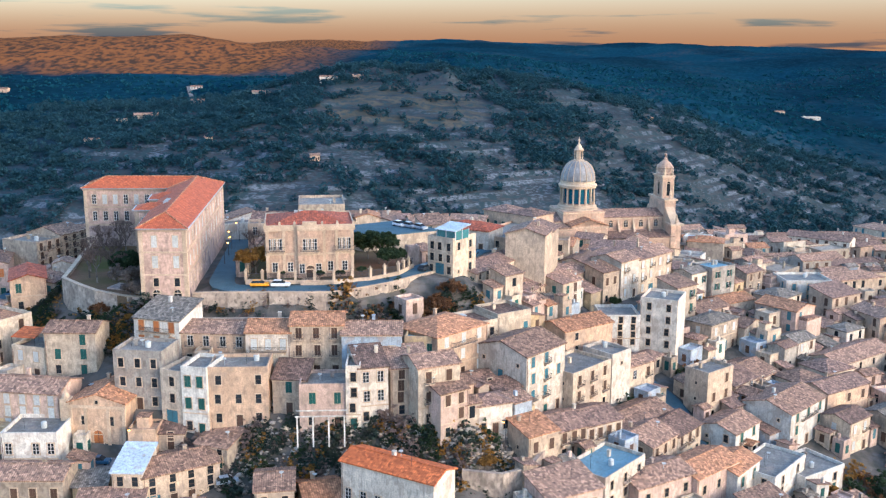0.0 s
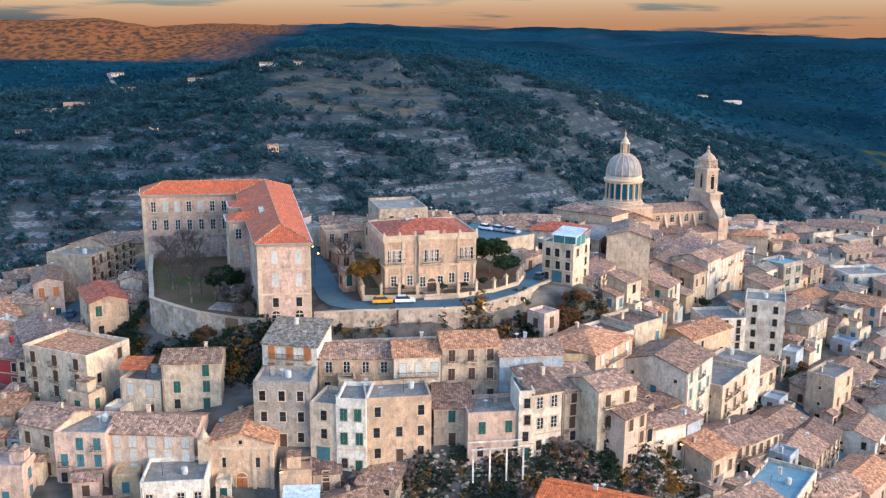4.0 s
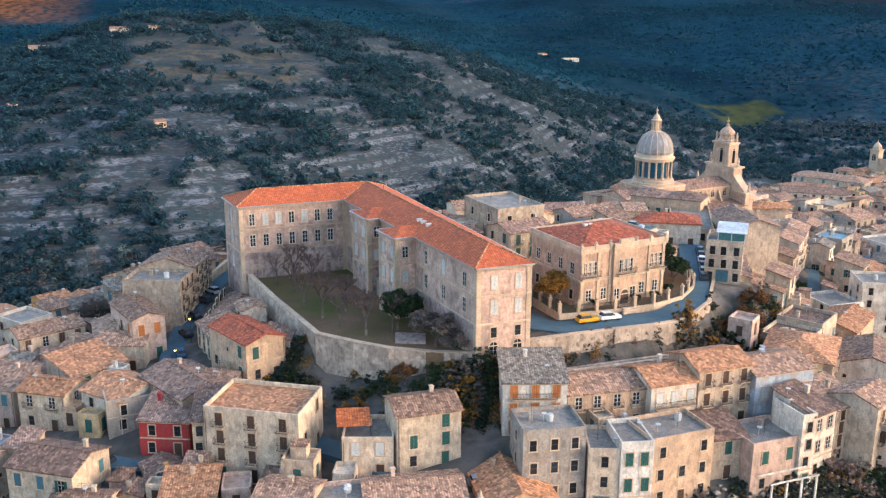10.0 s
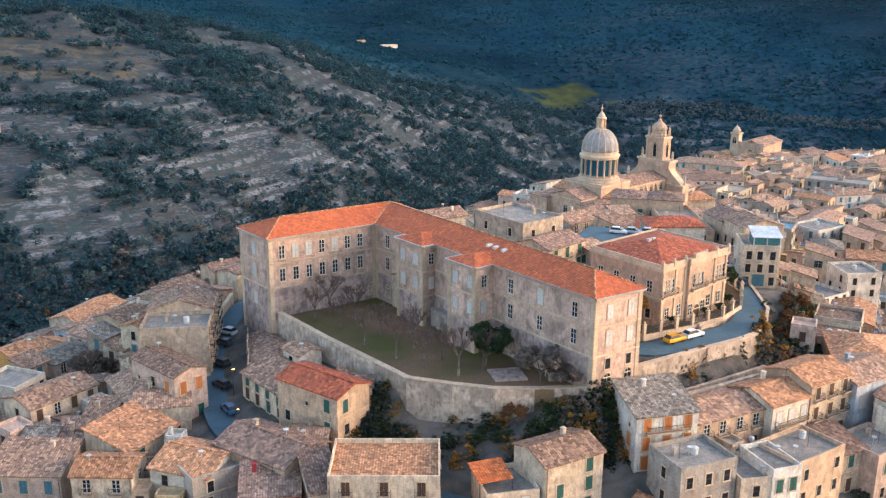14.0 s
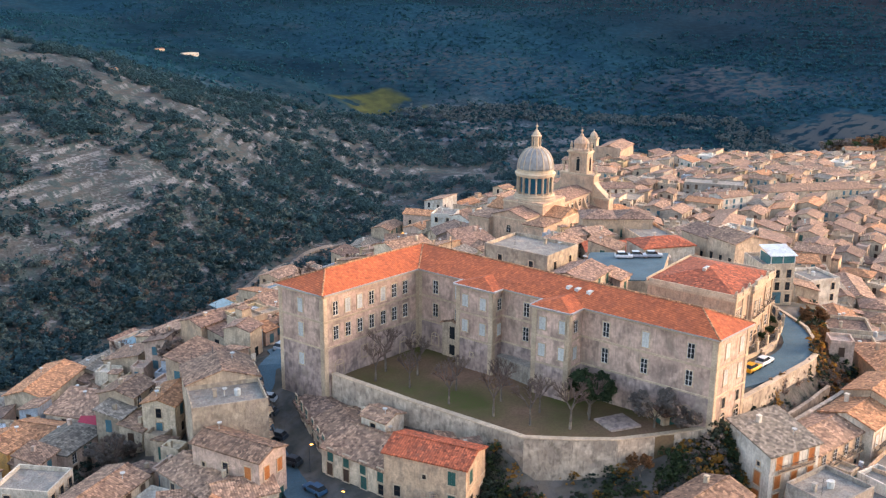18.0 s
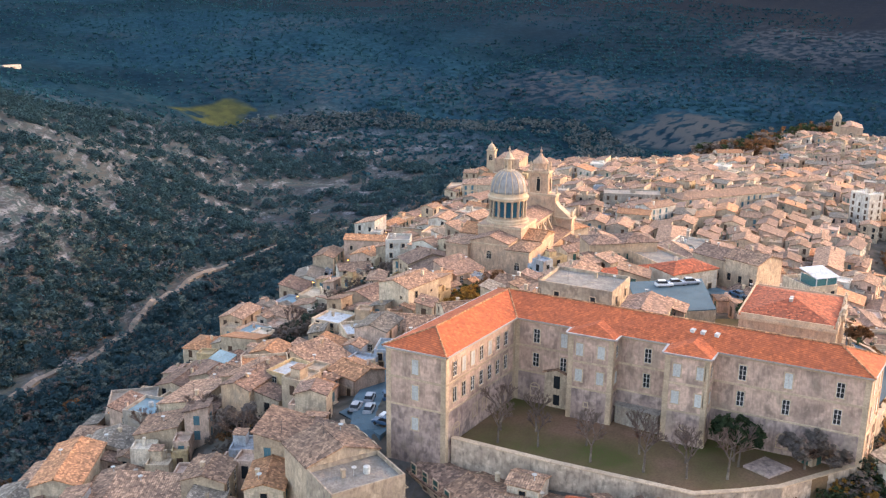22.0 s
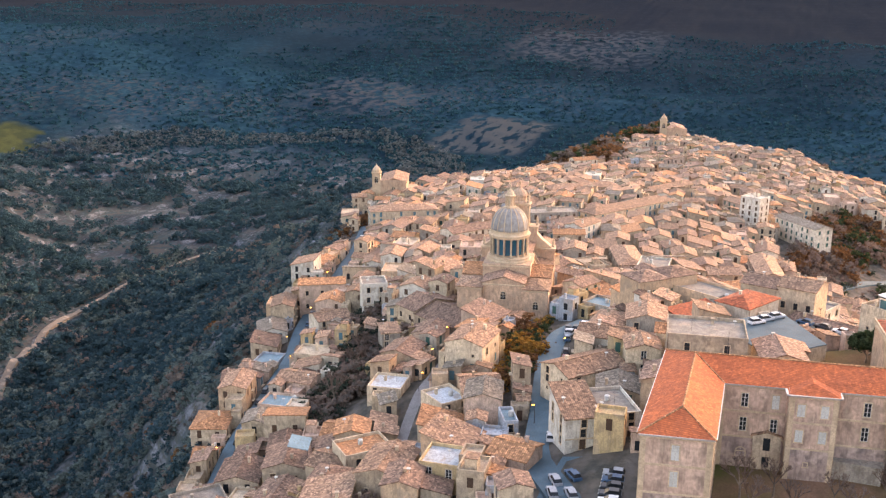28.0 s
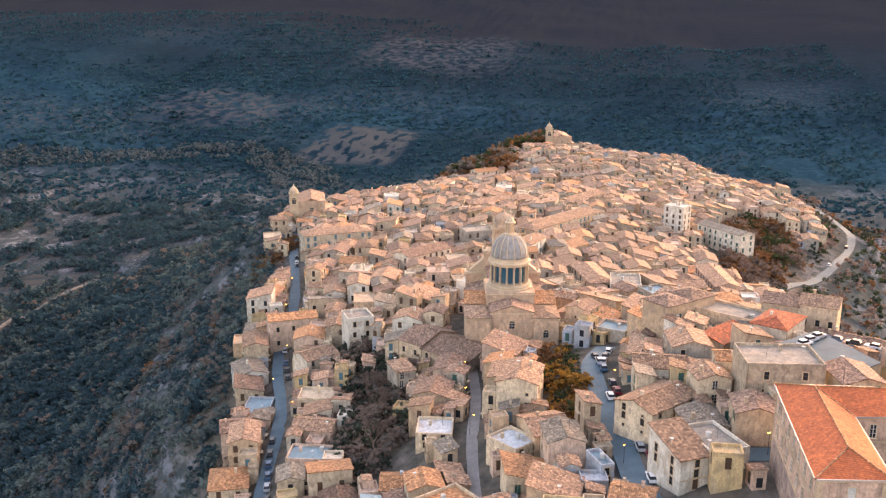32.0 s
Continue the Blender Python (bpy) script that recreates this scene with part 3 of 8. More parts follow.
    rock = mix(op("MULTIPLY", op("MULTIPLY", riser, op("MULTIPLY", broken, op("ADD", op("MULTIPLY", low, 0.7), 0.3))), rng(tex(0.8, 5, (0.5, 1, 2)), 0.36, 0.56)), rock, (0.150, 0.165, 0.184))
    tread = op("MULTIPLY", rng(wrap.outputs[0], 1.5, 0.9), rng(tex(0.022, 5), 0.49, 0.58))
    rock = mix(op("MULTIPLY", tread, 0.75), rock, (0.062, 0.064, 0.063))
    # ploughed plots on the shoulder of the hill
    plots = op("MULTIPLY", op("MULTIPLY", rng(geo.outputs[0], -118, -96), rng(geo.outputs[0], 46, 30)), op("MULTIPLY", rng(geo.outputs[1], 812, 822), rng(geo.outputs[1], 964, 950)))
    plots = op("MULTIPLY", plots, rng(tex(0.030, 3, (0.35, 1.4, 0.2)), 0.46, 0.50))
    rock = mix(plots, rock, mix(rng(tex(0.08, 6), 0.4, 0.6), (0.088, 0.078, 0.064), (0.060, 0.060, 0.050)))
    scrub = mix(rng(tex(0.16, 6), 0.50, 0.60), rock, (0.036, 0.056, 0.062))
    # far ground cover: teal of distance haze put into the base colour
    hazed_forest = mix(rng(tex(0.09, 9), 0.46, 0.62), (0.0045, 0.0300, 0.0480), (0.0085, 0.0460, 0.0700))
    hazed_forest = mix(op("MULTIPLY", rng(tex(0.0035, 3), 0.52, 0.62), op("MULTIPLY", rng(tex(0.16, 8, (0.5, 1, 3)), 0.50, 0.60), 0.8)), hazed_forest, (0.050, 0.054, 0.062))
    hazed_forest = mix(rng(tex(0.0022, 3), 0.45, 0.6), hazed_forest, mix(rng(tex(0.09, 9), 0.46, 0.62), (0.0030, 0.0180, 0.0290), (0.0055, 0.0270, 0.0410)))
    hazed_forest = mix(rng(geo.outputs[0], 1350, 2000), hazed_forest, (0.0150, 0.0200, 0.0270))
    scrub = mix(op("MULTIPLY", far, 0.96), scrub, hazed_forest)
    # a yellow-green meadow and pale fields beyond the end of town
    meadow = op("MULTIPLY", op("MULTIPLY", rng(geo.outputs[0], 640, 656), rng(geo.outputs[0], 768, 750)), op("MULTIPLY", rng(geo.outputs[1], 1140, 1152), rng(geo.outputs[1], 1250, 1238)))
    meadow = op("MULTIPLY", meadow, rng(tex(0.013, 5), 0.40, 0.46))
    scrub = mix(meadow, scrub, mix(rng(tex(0.05, 6), 0.42, 0.6), (0.056, 0.066, 0.030), (0.036, 0.047, 0.026)))
    fields = op("MULTIPLY", op("MULTIPLY", rng(geo.outputs[0], 960, 985), rng(geo.outputs[0], 1190, 1160)), op("MULTIPLY", rng(geo.outputs[1], 590, 605), rng(geo.outputs[1], 745, 725)))
    scrub = mix(op("MULTIPLY", fields, rng(tex(0.03, 6, (1, 2.5, 1)), 0.42, 0.50)), scrub, (0.046, 0.056, 0.062))
    # bare rocky flanks among the far woods
    flank = op("MULTIPLY", op("MULTIPLY", rng(geo.outputs[0], 1060, 1150), rng(geo.outputs[0], 1340, 1250)), op("MULTIPLY", rng(geo.outputs[1], 810, 880), rng(geo.outputs[1], 1060, 990)))
    flank = op("MAXIMUM", flank, op("MULTIPLY", op("MULTIPLY", rng(geo.outputs[0], 1540, 1660), rng(geo.outputs[0], 2000, 1860)), op("MULTIPLY", rng(geo.outputs[1], 480, 600), rng(geo.outputs[1], 900, 780))))
    scrub = mix(op("MULTIPLY", flank, rng(tex(0.07, 9, (0.6, 1, 4)), 0.46, 0.58)), scrub, (0.044, 0.053, 0.063))
    town = op("MULTIPLY", op("MULTIPLY", rng(geo.outputs[1], 470, 430), rng(geo.outputs[0], 720, 660)), rng(geo.outputs[2], -62, -52))
    paving = mix(rng(tex(0.25, 7), 0.4, 0.62), (0.150, 0.122, 0.098), (0.070, 0.064, 0.052))
    scrub = mix(op("MULTIPLY", town, 0.75), scrub, paving)
    # low sunlight on the western hill, put into the ground as orange
    scrub = mix(sunlit, scrub, mix(rng(tex(0.10, 8, (1, 0.5, 1)), 0.44, 0.60), (0.225, 0.082, 0.030), (0.062, 0.036, 0.024)))
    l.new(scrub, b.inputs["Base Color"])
    bp = n.new("ShaderNodeBump")
    bp.inputs["Strength"].default_value, bp.inputs["Distance"].default_value = 0.8, 1.2
    l.new(tex(0.35, 8), bp.inputs["Height"])
    l.new(bp.outputs[0], b.inputs["Normal"])
    return m


ground = new("ground", ground_mesh())
ground.data.materials.append(ground_material())
tagged(ground, "rocky terraced hillsides and valley with dry scrub", "ground", kind="structure")


# a table of heights over the town, for quick look-up
TABLE_X, TABLE_Y = np.arange(-340, 700, 1.5), np.arange(120, 520, 1.5)
TABLE = height(*[a.ravel() for a in np.meshgrid(TABLE_X, TABLE_Y)]).reshape(len(TABLE_Y), len(TABLE_X)).tolist()


def gz(x, y):
    i, j = (x + 340) / 1.5, (y - 120) / 1.5
    a, c = int(i), int(j)
    if i < 0 or j < 0 or a > len(TABLE_X) - 2 or c > len(TABLE_Y) - 2:
        return float(height(np.array([float(x)]), np.array([float(y)]))[0])
    u, v = i - a, j - c
    return (TABLE[c][a] * (1 - u) + TABLE[c][a + 1] * u) * (1 - v) + (TABLE[c + 1][a] * (1 - u) + TABLE[c + 1][a + 1] * u) * v

# ---- windows, doors and balconies: one mesh of each kind, shared by all the openings alike ----


def window_mesh(name, w, h, fill, frame_mat, surround, style):
    s = Shape()
    t = 0.16
    s.box(-w / 2 - t, -0.10, -0.02, -w / 2, 0.05, h + t, 0)
    s.box(w / 2, -0.10, -0.02, w / 2 + t, 0.05, h + t, 0)
    s.box(-w / 2, -0.12, h, w / 2, 0.05, h + t, 0)
    s.box(-w / 2 - t - 0.06, -0.2, -0.14, w / 2 + t + 0.06, 0.05, -0.02, 0)
    if style == "glass":
        s.box(-w / 2, -0.02, 0, w / 2, 0.05, h, 1)
        for x in (-w / 2, w / 2 - 0.07):
            s.box(x, -0.05, 0, x + 0.07, -0.02, h, 2)
        s.box(-0.05, -0.05, 0, 0.05, -0.02, h, 2)
        for k in (0.0, 0.33, 0.66, 0.965):
            s.box(-w / 2, -0.045, h * k, w / 2, -0.02, h * k + 0.06, 2)
    elif style == "shutter":
        for x0, x1 in ((-w / 2, -0.02), (0.02, w / 2)):
            s.box(x0, -0.08, 0, x1, 0.05, h, 1)
            for k in range(6):
                s.box(x0 + 0.07, -0.095, h * (0.06 + k * 0.155), x1 - 0.07, -0.08, h * (0.06 + k * 0.155) + 0.07, 1)
    elif style == "open":
        s.box(-w / 2, -0.02, 0, w / 2, 0.05, h, 1)
        s.box(-0.04, -0.05, 0, 0.04, -0.02, h, 2)
        s.box(-w / 2, -0.05, h * 0.6, w / 2, -0.02, h * 0.6 + 0.05, 2)
        for x0, x1 in ((-w / 2 - w * 0.48, -w / 2 - 0.02), (w / 2 + 0.02, w / 2 + w * 0.48)):
            s.box(x0, -0.17, 0, x1, -0.11, h, 3)
    elif style == "dark":
        s.box(-w / 2, -0.015, 0, w / 2, 0.05, h, 1)
        s.box(-w / 2, -0.04, h * 0.48, w / 2, -0.015, h * 0.52, 2)
    elif style == "door":
        s.box(-w / 2, -0.03, -0.02, w / 2, 0.05, h, 1)
        s.box(-0.02, -0.045, 0, 0.02, -0.03, h, 2)
        for x in (-w / 4, w / 4):
            for z0, z1 in ((0.12, 0.45), (0.52, 0.9)):
                s.box(x - w * 0.17, -0.05, h * z0, x + w * 0.17, -0.03, h * z1, 1)
    elif style == "arch":
        k = 9
        pts = [(w / 2 * math.cos(math.pi * i / k), h + w / 2 * math.sin(math.pi * i / k)) for i in range(k + 1)]
        s.box(-w / 2, -0.03, -0.02, w / 2, 0.05, h, 1)
        s.face([(x, -0.03, z) for x, z in reversed(pts)], 1)
        for (xa, za), (xb, zb) in zip(pts, pts[1:]):
            q = 1 + 2 * t / w
            s.hexa([(xa, -0.13, za), (xa, 0.05, za), (xb, 0.05, zb), (xb, -0.13, zb), (xa * q, -0.13, h + (za - h) * q), (xa * q, 0.05, h + (za - h) * q), (xb * q, 0.05, h + (zb - h) * q), (xb * q, -0.13, h + (zb - h) * q)], 0)
        s.box(-0.04, -0.06, 0, 0.04, -0.03, h + w / 2, 2)
        s.box(-w / 2, -0.06, h - 0.04, w / 2, -0.03, h + 0.04, 2)
        s.box(-w / 2, -0.06, h * 0.5, w / 2, -0.03, h * 0.5 + 0.05, 2)
    out = []
    for want in (True, False):       # the stone surround, and the leaf or sash within it
        q = Shape()
        q.v = s.v
        keep = [(f, m) for f, m in zip(s.f, s.m) if (m == 0) == want]
        q.f, q.m = [f for f, _ in keep], [m for _, m in keep]
        used = sorted({i for f in q.f for i in f})
        at = {i: k for k, i in enumerate(used)}
        q.v, q.f = [s.v[i] for i in used], [tuple(at[i] for i in f) for f in q.f]
        out.append(q.mesh(name if want else LEAF[style], [surround, fill, frame_mat, M_GREEN]))
    return out


LEAF = {"glass": "sash", "shutter": "shutter", "open": "sash", "dark": "sash", "door": "door_leaf", "arch": "arched_sash"}


def balcony_mesh(w, depth=0.8):
    s, r = Shape(), Shape()
    s.box(-w / 2, -depth, -0.16, w / 2, 0, 0, 0)
    for x in (-w / 2 + 0.2, w / 2 - 0.4):
        s.hexa([(x, -0.25, -0.6), (x + 0.2, -0.25, -0.6), (x + 0.2, 0, -0.6), (x, 0, -0.6), (x, -depth + 0.1, -0.16), (x + 0.2, -depth + 0.1, -0.16), (x + 0.2, 0, -0.16), (x, 0, -0.16)], 0)
    for z in (0.08, 0.98):
        r.box(-w / 2, -depth, z, w / 2, -depth + 0.05, z + 0.06)
        for x in (-w / 2, w / 2 - 0.05):
            r.box(x, -depth, z, x + 0.05, 0, z + 0.06)
    for i in range(int(w / 0.22) + 1):
        x = -w / 2 + i * (w - 0.04) / int(w / 0.22)
        r.box(x, -depth + 0.01, 0, x + 0.035, -depth + 0.045, 1.0)
    return s.mesh("balcony", M_TRIM), r.mesh("railing", M_IRON)


WIN = {
    "green": window_mesh("window", 1.2, 2.15, M_GREEN, M_FRAME, M_TRIM, "shutter"),
    "brown": window_mesh("window", 1.15, 2.1, M_BROWN, M_FRAME, M_TRIM, "shutter"),
    "pale": window_mesh("window", 1.2, 2.15, M_LSHUT, M_FRAME, M_TRIM, "shutter"),
    "orange": window_mesh("window", 1.2, 2.15, M_OSHUT, M_FRAME, M_TRIM, "shutter"),
    "blue": window_mesh("window", 1.2, 2.15, M_BSHUT, M_FRAME, M_TRIM, "shutter"),
    "glass": window_mesh("window", 1.2, 2.1, M_GLASS, M_FRAME, M_TRIM, "glass"),
    "open": window_mesh("window", 1.05, 1.9, M_GLASS, M_FRAME, M_TRIM, "open"),
    "dark": window_mesh("window", 1.05, 1.75, M_GLASS, M_BROWN, M_TRIM, "dark"),
    "small": window_mesh("window", 0.6, 0.7, M_GLASS, M_BROWN, M_TRIM, "dark"),
    "arch": window_mesh("window", 1.5, 1.6, M_GLASS, M_FRAME, M_TRIM, "arch"),
    "tall": window_mesh("window", 1.15, 2.5, M_GLASS, M_FRAME, M_TRIM, "glass"),
    "tallpale": window_mesh("window", 1.15, 2.5, M_LSHUT, M_FRAME, M_TRIM, "shutter"),
    "belfry": window_mesh("window", 1.3, 4.2, M_GLASS, M_GLASS, M_TRIM, "arch"),
    "door": window_mesh("door", 1.2, 2.3, M_BROWN, M_IRON, M_TRIM, "door"),
    "greendoor": window_mesh("door", 1.2, 2.3, M_GREEN, M_IRON, M_TRIM, "door"),
    "bluedoor": window_mesh("door", 1.2, 2.3, M_BSHUT, M_IRON, M_TRIM, "door"),
    "orangedoor": window_mesh("door", 1.8, 3.0, M_OSHUT, M_IRON, M_TRIM, "arch"),
    "archdoor": window_mesh("door", 1.8, 2.0, M_BROWN, M_IRON, M_TRIM, "arch"),
    "garage": window_mesh("door", 2.4, 2.5, M_BSHUT, M_IRON, M_TRIM, "door"),
}
BALCONY = {1: balcony_mesh(1.9), 2: balcony_mesh(4.2), 3: balcony_mesh(7.0)}


def put(kind, parent, p0, p1, along, z, name=None):
    """An opening on the wall from p0 to p1 (outline counter-clockwise), that many metres along it."""
    dx, dy = p1[0] - p0[0], p1[1] - p0[1]
    ln = math.hypot(dx, dy)
    m = Matrix.Translation((p0[0] + dx * along / ln, p0[1] + dy * along / ln, z)) @ Matrix.Rotation(math.atan2(dy, dx), 4, "Z")
    me, leaf = WIN[kind]
    ob = part(name or me.name.split(".")[0], me, None, parent, at=m)
    part(leaf.name.split(".")[0], leaf, None, ob)
    return ob


def balcony(parent, p0, p1, along, z, size=1):
    dx, dy = p1[0] - p0[0], p1[1] - p0[1]
    ln = math.hypot(dx, dy)
    m = Matrix.Translation((p0[0] + dx * along / ln, p0[1] + dy * along / ln, z)) @ Matrix.Rotation(math.atan2(dy, dx), 4, "Z")
    ob = part("balcony", BALCONY[size][0], None, parent, at=m)
    part("railing", BALCONY[size][1], None, ob)
    return ob


# ---- houses ----
CELL, GRID, BIG = 26.0, {}, []      # outlines already built on, by square of the plan


def take(x, y, rot, w, d):
    if math.hypot(w, d) / 2 > 12:
        BIG.append((x, y, rot, w, d))
    else:
        GRID.setdefault((int(x // CELL), int(y // CELL)), []).append((x, y, rot, w, d))


WALL_WORD = {"cream": "cream plastered", "sand": "sand-coloured plastered", "pink": "pink plastered", "peach": "peach plastered", "white": "off-white plastered", "bright": "white painted",
             "grey": "grey weathered", "stone": "bare rubble-stone", "blue": "blue-grey plastered", "orange": "bright orange", "red": "red painted", "ochre": "ochre plastered"}
ROOF_WORD = {"old": "an old pantile roof", "brown": "a brown pantile roof", "terra": "a terracotta pantile roof", "red": "a red tiled roof", "orange": "a new orange tiled roof",
             "grey": "a grey tiled roof", "flat": "a flat screed roof", "tealflat": "a flat blue-coated roof", "whiteflat": "a flat white roof"}
STOREY = {1: "single-storey", 2: "two-storey", 3: "three-storey", 4: "four-storey", 5: "five-storey", 6: "six-storey"}


def roof_shape(w, d, ez, kind, pitch=0.31, over=0.35, th=0.22):
    """The roof of a house, ridge along x for a gable; returns the shape and the ridge's height over the eaves."""
    s = Shape()
    a, b = w / 2 + over, d / 2 + over
    if kind == "gable":
        rh = b * pitch
        for sg in (-1, 1):
            y0 = sg * b
            lo, hi = ez - over * pitch, ez + d / 2 * pitch
            q = [(-a, y0, lo), (a, y0, lo), (a, 0, hi), (-a, 0, hi)]
            if sg > 0:
                q = [q[1], q[0], q[3], q[2]]
            s.hexa([*q, *[(x, y, z + th) for x, y, z in q]])
        s.box(-a, -0.14, ez + d / 2 * pitch + th - 0.06, a, 0.14, ez + d / 2 * pitch + th + 0.08)
        return s, d / 2 * pitch
    if kind == "hip":
        r = max(a - b, 0.05)
        hi = ez + b * pitch
        lo = ez - 0.05
        e = [(-a, -b, lo), (a, -b, lo), (a, b, lo), (-a, b, lo)]
        u = [(x, y, z + th) for x, y, z in e]
        ra, rb = (-r, 0, hi + th), (r, 0, hi + th)
        if b > a:
            r = b - a
            ra, rb = (0, -r, ez + a * pitch + th), (0, r, ez + a * pitch + th)
            s.face([u[0], u[1], ra]), s.face([u[1], u[2], rb, ra]), s.face([u[2], u[3], rb]), s.face([u[3], u[0], ra, rb])
        else:
            s.face([u[0], u[1], rb, ra]), s.face([u[1], u[2], rb]), s.face([u[2], u[3], ra, rb]), s.face([u[3], u[0], ra])
        s.face(list(reversed(e)))
        for i in range(4):
            j = (i + 1) % 4
            s.face([e[i], e[j], u[j], u[i]])
        return s, 0
    if kind == "shed":       # falls to the front
        p = pitch * 0.75
        lo, hi = ez - over * p, ez + (d + over) * p
        s.hexa([(-a, -b, lo), (a, -b, lo), (a, b, hi), (-a, b, hi), (-a, -b, lo + th), (a, -b, lo + th), (a, b, hi + th), (-a, b, hi + th)])
        return s, d * p
    s.box(-w / 2 + 0.25, -d / 2 + 0.25, ez - 0.3, w / 2 - 0.25, d / 2 - 0.25, ez - 0.1)
    return s, 0


HOUSE_NO = [0]


def house(x, y, rot, w, d, ez, roof="gable", rm="old", wall="cream", floors=2, cols=3, win="mix", bal="", side="", base=None, ridge="x", lamps=False, detail=2, pitch=0.31, door="door", group="houses of the hill town", word=""):
    """A house: centre, turn of its front from south, width, depth, height of the eaves above the datum."""
    HOUSE_NO[0] += 1
    rnd = random.Random(HOUSE_NO[0] * 7 + 1)
    if ridge == "y":       # gable to the front
        x, y, rot, w, d = x, y, rot + 90, d, w
    c, sn = math.cos(radians(rot)), math.sin(radians(rot))
    corners = [(x + c * a - sn * b, y + sn * a + c * b) for a, b in ((-w / 2, -d / 2), (w / 2, -d / 2), (w / 2, d / 2), (-w / 2, d / 2))]
    g = [gz(*p) for p in corners]
    floor_z = min(g) - 0.8 if base is None else base
    take(x, y, rot, w, d)
    flat = roof == "flat"
    label = f"{STOREY[min(max(floors, 1), 6)]} {WALL_WORD[wall]} house with {ROOF_WORD[rm]}{word}"
    top = thing("house", Matrix.Translation((x, y, floor_z)) @ Matrix.Rotation(radians(rot), 4, "Z"), label, "house", group)
    h = ez - floor_z
    s = Shape()
    rs, rh = roof_shape(w, d, h, roof, pitch)
    hw, hd = w / 2, d / 2
    if roof == "gable":
        s.face([(-hw, -hd, 0), (-hw, hd, 0), (hw, hd, 0), (hw, -hd, 0)])
        s.face([(-hw, -hd, 0), (hw, -hd, 0), (hw, -hd, h), (-hw, -hd, h)])
        s.face([(hw, hd, 0), (-hw, hd, 0), (-hw, hd, h), (hw, hd, h)])
        s.face([(hw, -hd, 0), (hw, hd, 0), (hw, hd, h), (hw, 0, h + rh), (hw, -hd, h)])
        s.face([(-hw, hd, 0), (-hw, -hd, 0), (-hw, -hd, h), (-hw, 0, h + rh), (-hw, hd, h)])
    elif roof == "shed":
        s.hexa([(-hw, -hd, 0), (hw, -hd, 0), (hw, hd, 0), (-hw, hd, 0), (-hw, -hd, h), (hw, -hd, h), (hw, hd, h + rh), (-hw, hd, h + rh)])
    elif flat:
        s.box(-hw, -hd, 0, hw, hd, h - 0.3)
        ph = 0.6
        for q in ((-hw, -hd, hw, -hd + 0.25), (-hw, hd - 0.25, hw, hd), (-hw, -hd + 0.25, -hw + 0.25, hd - 0.25), (hw - 0.25, -hd + 0.25, hw, hd - 0.25)):
            s.box(q[0], q[1], h - 0.3, q[2], q[3], h + ph)
    else:
        s.box(-hw, -hd, 0, hw, hd, h)
    part("wall", s, WALLS[wall], top)
    part("roof", rs, ROOFS[rm], top)
    if not flat and detail > 1:
        e = Shape()
        e.box(-hw - 0.12, -hd - 0.14, h - 0.28, hw + 0.12, -hd, h - 0.1)
        part("cornice", e, M_TRIM, top)
    P = [(-hw, -hd), (hw, -hd), (hw, hd), (-hw, hd)]
    if ridge == "y":
        P = [P[3], P[0], P[1], P[2]]
    ln = {0: math.dist(P[0], P[1]), 1: math.dist(P[1], P[2]), 3: math.dist(P[3], P[0]), 2: math.dist(P[2], P[3])}
    gfront = (g[0] + g[1]) / 2 if ridge == "x" else (g[3] + g[0]) / 2
    z0 = max(gfront - floor_z, 0.3)
    fh = (h - z0) / floors
    kinds = {"mix": ["green", "brown", "glass", "open", "blue", "brown", "pale"], "green": ["green"], "brown": ["brown"], "glass": ["glass"], "pale": ["pale"], "orange": ["orange"], "dark": ["dark"], "open": ["open"], "blue": ["blue", "dark"], "tall": ["tall"]}[win]
    kk = rnd.choice(kinds)
    if cols:
        for f in range(floors):
            zz = z0 + f * fh
            for i in range(cols):
                al = ln[0] * (i + 0.5) / cols + rnd.uniform(-0.15, 0.15)
                if f == 0 and (i == cols // 2 or rnd.random() < 0.25):
                    put(door if rnd.random() < 0.7 else rnd.choice(["door", "greendoor", "garage"]), top, P[0], P[1], al, zz + 0.05)
                elif rnd.random() < 0.94:
                    k = kk if rnd.random() < 0.75 else rnd.choice(kinds)
                    if f == 0:
                        k = "dark" if k not in ("pale", "orange") else k
                    hh = 2.15
                    put(k, top, P[0], P[1], al, zz + max(0.25, min(0.9, fh - hh - 0.3)))
                    if f and (bal == "all" or (bal == "some" and rnd.random() < 0.5)):
                        balcony(top, P[0], P[1], al, zz + max(0.2, min(0.85, fh - hh - 0.35)))
            if bal == "long" and f == floors - 1 and ln[0] > 8:
                balcony(top, P[0], P[1], ln[0] / 2, zz + 0.55, 3)
    for sd in side:
        a = {"r": 1, "l": 3, "b": 2}[sd]
        nc = max(1, int(ln[a] / 4.2))
        q0, q1 = P[a], P[(a + 1) % 4]
        nx, ny = (q1[1] - q0[1]) / ln[a], -(q1[0] - q0[0]) / ln[a]
        if c * nx - sn * ny > 0.2 and sn * nx + c * ny > -0.35:      # party walls to the north-east
            continue
        for f in range(floors):
            for i in range(nc):
                if rnd.random() < 0.8:
                    k = rnd.choice(["dark", kk, kk, "small"])
                    put(k, top, P[a], P[(a + 1) % 4], ln[a] * (i + 0.5) / nc, z0 + f * fh + max(0.2, min(0.9, fh - 2.4)))
